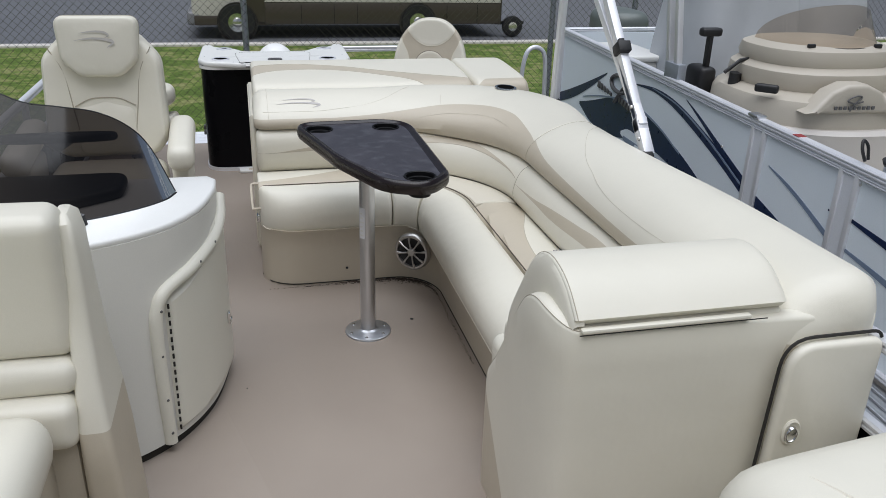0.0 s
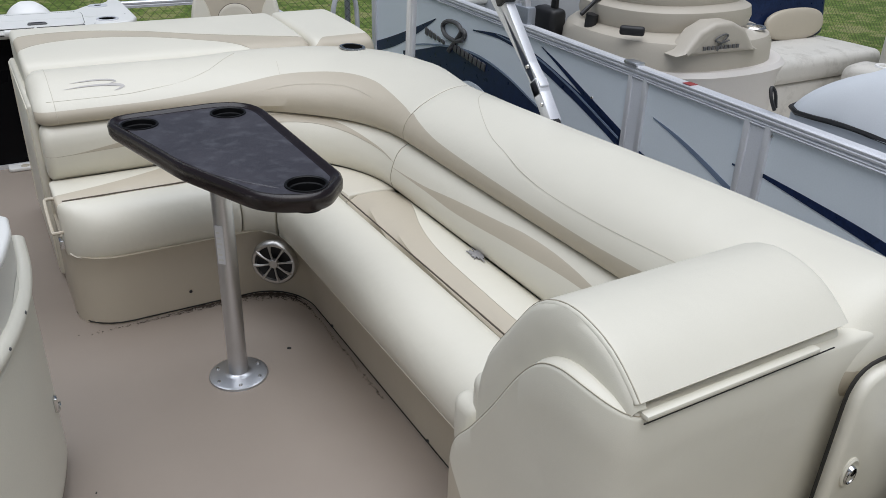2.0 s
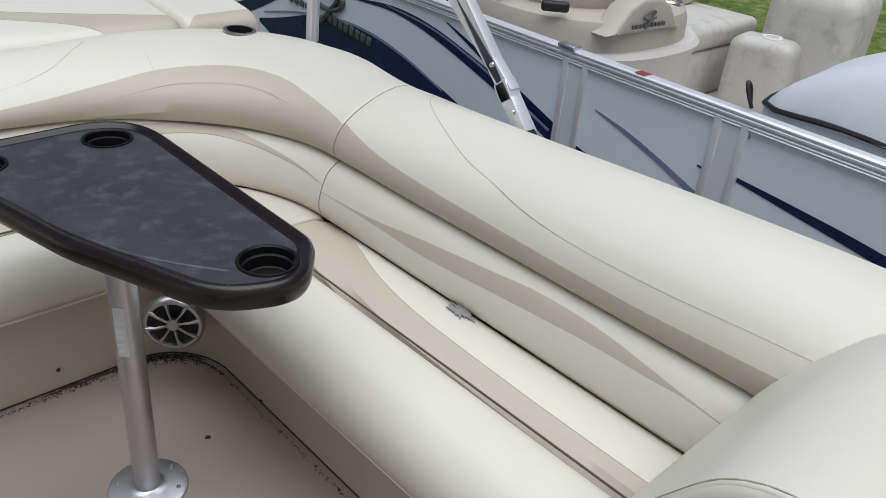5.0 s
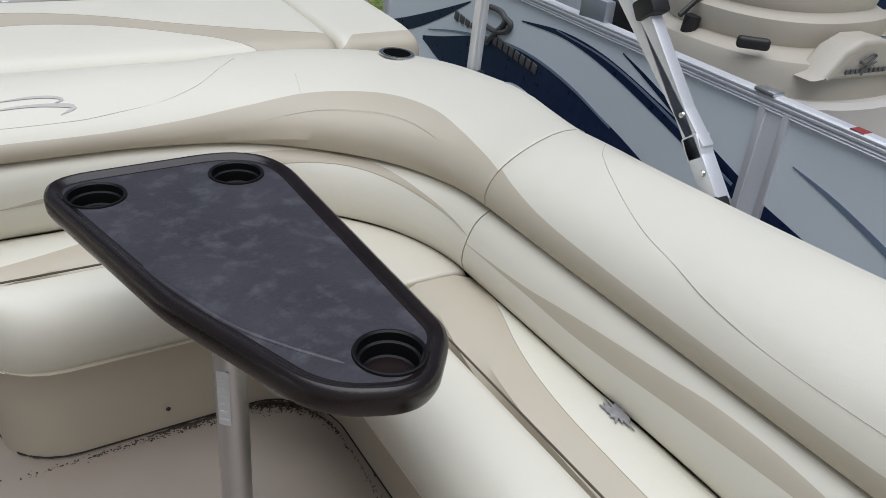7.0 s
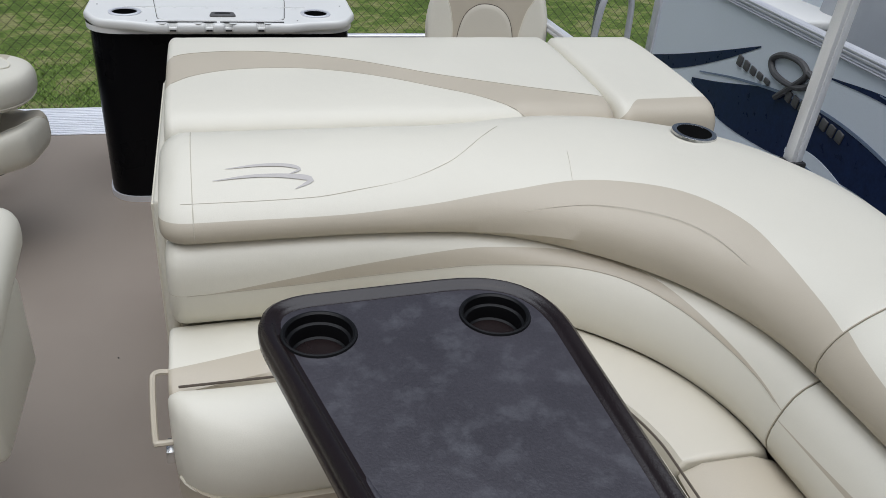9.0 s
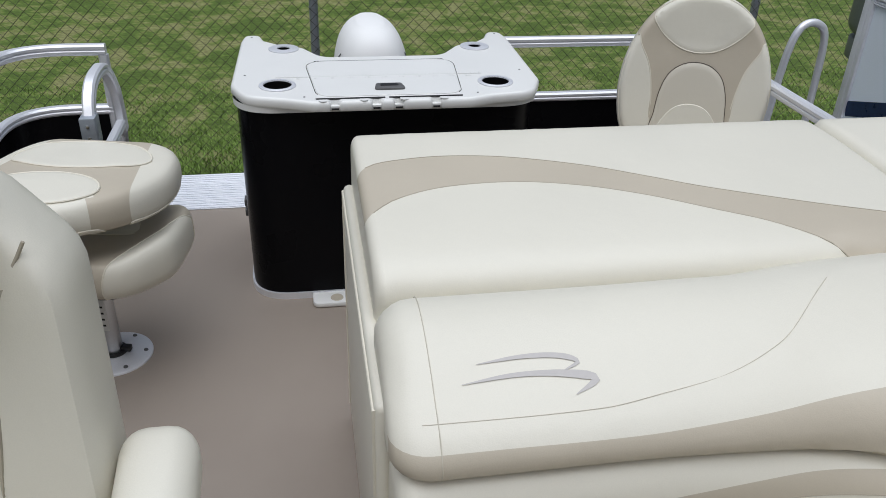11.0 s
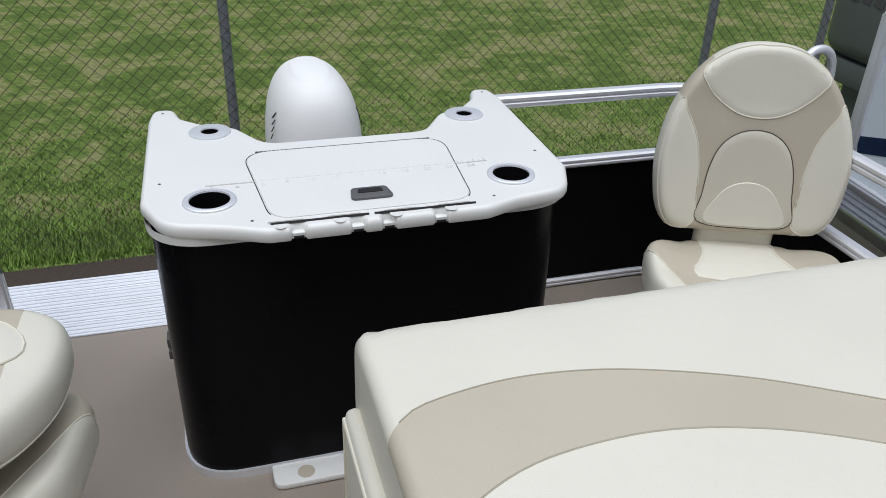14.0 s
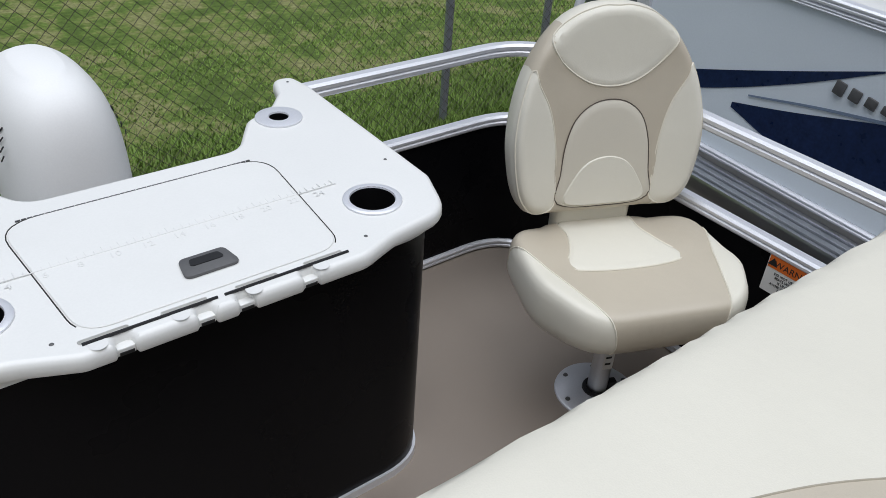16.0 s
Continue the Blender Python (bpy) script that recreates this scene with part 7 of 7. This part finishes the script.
loop = thing("ladder_handle", "bent white ladder handle at the next boat's stern", "handle")
part("tube", tube([tuple(p) for p in spline([(2.40, 6.42, -0.1), (2.415, 6.42, 0.2), (2.43, 6.41, 0.43), (2.47, 6.41, 0.53), (2.55, 6.42, 0.54), (2.61, 6.43, 0.47), (2.63, 6.44, 0.25), (2.64, 6.45, -0.1)], 6)], 0.018, 12), ALUW, loop)
part("foot_bar", tube([(2.40, 6.42, -0.1), (2.64, 6.45, -0.1), (2.66, 6.32, -0.08)], 0.018, 10), ALUW, loop)
m2 = thing("outboard_motor", "dark grey-green outboard engine on the next boat", "outboard")
part("cowl", prism(dense(oval(0, 0, 0.21, 0.33, 0.75), 48), 0.0, 0.52, 0.09, 5), MOTG, m2, at=pose(3.52, 7.05, 0.25))
part("lower_cowl", prism(dense(oval(0, 0, 0.19, 0.30, 0.75), 48), -0.12, 0.0, 0.01, 2), MOTG, m2, at=pose(3.52, 7.05, 0.25))
part("midsection", rbox(3.42, 3.62, 6.95, 7.2, -0.95, 0.15, 0.05, 4), MOTG, m2)
for i in range(3):
    part("marking", rbox(-0.004, 0.002, -0.03, 0.03, 0, 0.05, 0.001, 1), GREYP, m2, at=pose(3.312, 6.98 + i * 0.08, 0.55, 12, 0, 0))

# ---- chain-link fence, road, motorhome ----
FY = 8.42
cl = thing("chain_link_fence", "galvanised chain-link fence on round steel posts", "fence", kind="structure")
for x in (-9.2, -6.05, -2.9, 0.29, 3.44, 4.37, 6.6, 9.75, 12.9):
    post = part("post", lathe([(0.029, 0.0), (0.029, 1.87), (0.0, 1.885)], 16), GALV, cl, at=pose(x, FY + 0.035, GZ))
    for z in (0.42, 0.85, 1.28):
        part("tie", lathe([(0.031, 0.0), (0.033, 0.006), (0.031, 0.012)], 14), GALV, post, at=pose(0, 0, z))
part("top_rail", tube([(-10, FY + 0.03, 0.735), (14, FY + 0.03, 0.735)], 0.021, 10), GALV, cl)
verts, faces = [], []
P, R = 0.076, 0.0023
x = -9.5
i = 0
zs = [GZ + 0.03 + k * P / 2 for k in range(49)]
while x < 13:
    base = len(verts)
    for k, z in enumerate(zs):
        side = (k + i) % 2
        xx, yy = x + (P / 2 if side else 0), FY + (0.003 if side else -0.003)
        verts += [(xx - R, yy, z), (xx, yy - R, z), (xx + R, yy, z), (xx, yy + R, z)]
    for k in range(len(zs) - 1):
        a = base + k * 4
        for j in range(4):
            faces.append((a + j, a + (j + 1) % 4, a + 4 + (j + 1) % 4, a + 4 + j))
    x += P / 2
    i += 1
me = bpy.data.meshes.new("wire_mesh")
me.from_pydata(verts, [], faces)
me.materials.append(WIREM)
wm = new("wire_mesh", me)
wm.parent = cl
wm["kind"] = "stuff"

# grass blades: short turf, longer along the fence
rng = np.random.default_rng(4)
N = 170000
gx, gy = rng.uniform(-5, 8, N), 8.3 + 2.6 * rng.uniform(0, 1, N) ** 1.6
near = rng.uniform(0, 1, N) < 0.40
gy = np.where(near, 8.36 + np.abs(rng.normal(0, 0.34, N)), gy)
tuft = np.sin(gx * 3.1 + 1.3 * np.sin(gy * 4)) * np.sin(gy * 5.3 + gx * 1.7)
keep = near | (tuft > rng.uniform(-1.0, 0.6, N))
h = np.where(near, rng.uniform(0.02, 0.075, N), rng.uniform(0.010, 0.030, N))
ang, lean_ = rng.uniform(0, 6.283, N), rng.uniform(0.1, 0.9, N)
wd = rng.uniform(0.004, 0.008, N)
dx, dy = np.cos(ang), np.sin(ang)
V = np.empty((N, 3, 3))
V[:, 0] = np.stack([gx - dy * wd, gy + dx * wd, np.full(N, GZ)], 1)
V[:, 1] = np.stack([gx + dy * wd, gy - dx * wd, np.full(N, GZ)], 1)
V[:, 2] = np.stack([gx + dx * h * lean_, gy + dy * h * lean_, GZ + h], 1)
V = V[keep]
me = bpy.data.meshes.new("grass")
me.from_pydata(V.reshape(-1, 3).tolist(), [], np.arange(len(V) * 3).reshape(-1, 3).tolist())
me.materials.append(BLADE)
tagged(new("grass", me), "short green and straw grass, longer along the fence", "grass", kind="stuff")

rv = thing("motorhome", "bronze and cream motorhome parked on the road", "motorhome")
RY = 18.15
part("body", rbox(0.3, 6.0, RY, RY + 2.3, -0.78, 1.9, 0.05, 3), RVB, rv)
part("lower_side", rbox(0.75, 5.95, RY - 0.02, RY + 0.1, -0.80, -0.35, 0.02, 2), RVB, rv, "bronze lower side")
part("stripe", rbox(0.75, 5.95, RY - 0.015, RY + 0.1, -0.34, -0.22, 0.004, 1), RVC, rv)
part("cab", prism(round_poly([(-0.75, -0.80), (0.92, -0.80), (0.92, 0.9), (0.3, 0.9), (-0.1, 0.25), (-0.72, 0.05)], 0.08, 5), 0, 2.0, 0.04, 2), RVC, rv, at=Matrix.Translation((0, RY + 2.05, 0)) @ UPR)
part("bumper", rbox(-0.85, -0.55, RY + 0.05, RY + 2.0, -0.82, -0.55, 0.05, 3), RVG, rv)
part("cab_skirt", rbox(-0.7, 0.9, RY + 0.03, RY + 0.2, -0.82, -0.62, 0.02, 2), RVB, rv)
for x in (1.5, 2.2, 2.7, 4.7, 5.4):
    part("locker_seam", rbox(x, x + 0.015, RY - 0.026, RY, -0.78, -0.38, 0.002, 1), DARK, rv)
for x in (0.17, 4.05):
    arch = part("wheel_arch", lathe([(0, 0.02), (0.42, 0.02), (0.42, 0.0)], 28, m=pose(0, 0, 0, 90)), DARK, rv, at=pose(x, RY - 0.01, GZ + 0.36))
    wh = part("wheel", lathe([(0.17, 0.01), (0.2, 0.05), (0.36, 0.05), (0.37, 0.02), (0.37, -0.18), (0.2, -0.2)], 32, m=pose(0, 0, 0, 90)), RUBBER, rv, at=pose(x, RY - 0.02, GZ + 0.37))
    part("hubcap", lathe([(0, 0.05), (0.06, 0.055), (0.10, 0.03), (0.19, 0.045), (0.2, 0.01)], 20, m=pose(0, 0, 0, 90)), STEEL, wh)
dolly = thing("spare_wheel_dolly", "small black wheel of a tow dolly behind the motorhome", "wheel")
part("tyre", lathe([(0.10, 0.06), (0.18, 0.07), (0.23, 0.05), (0.24, 0.0), (0.23, -0.05), (0.18, -0.07)], 28, m=pose(0, 0, 0, 90)), RUBBER, dolly, at=pose(6.27, RY + 0.05, GZ + 0.26))
part("rim", lathe([(0, 0.03), (0.1, 0.05), (0.11, 0.0)], 20, m=pose(0, 0, 0, 90)), STEEL, dolly, at=pose(6.27, RY + 0.05, GZ + 0.26))
part("drawbar", rbox(5.9, 6.6, RY + 0.2, RY + 0.26, GZ + 0.28, GZ + 0.36, 0.01, 2), RUBBER, dolly)
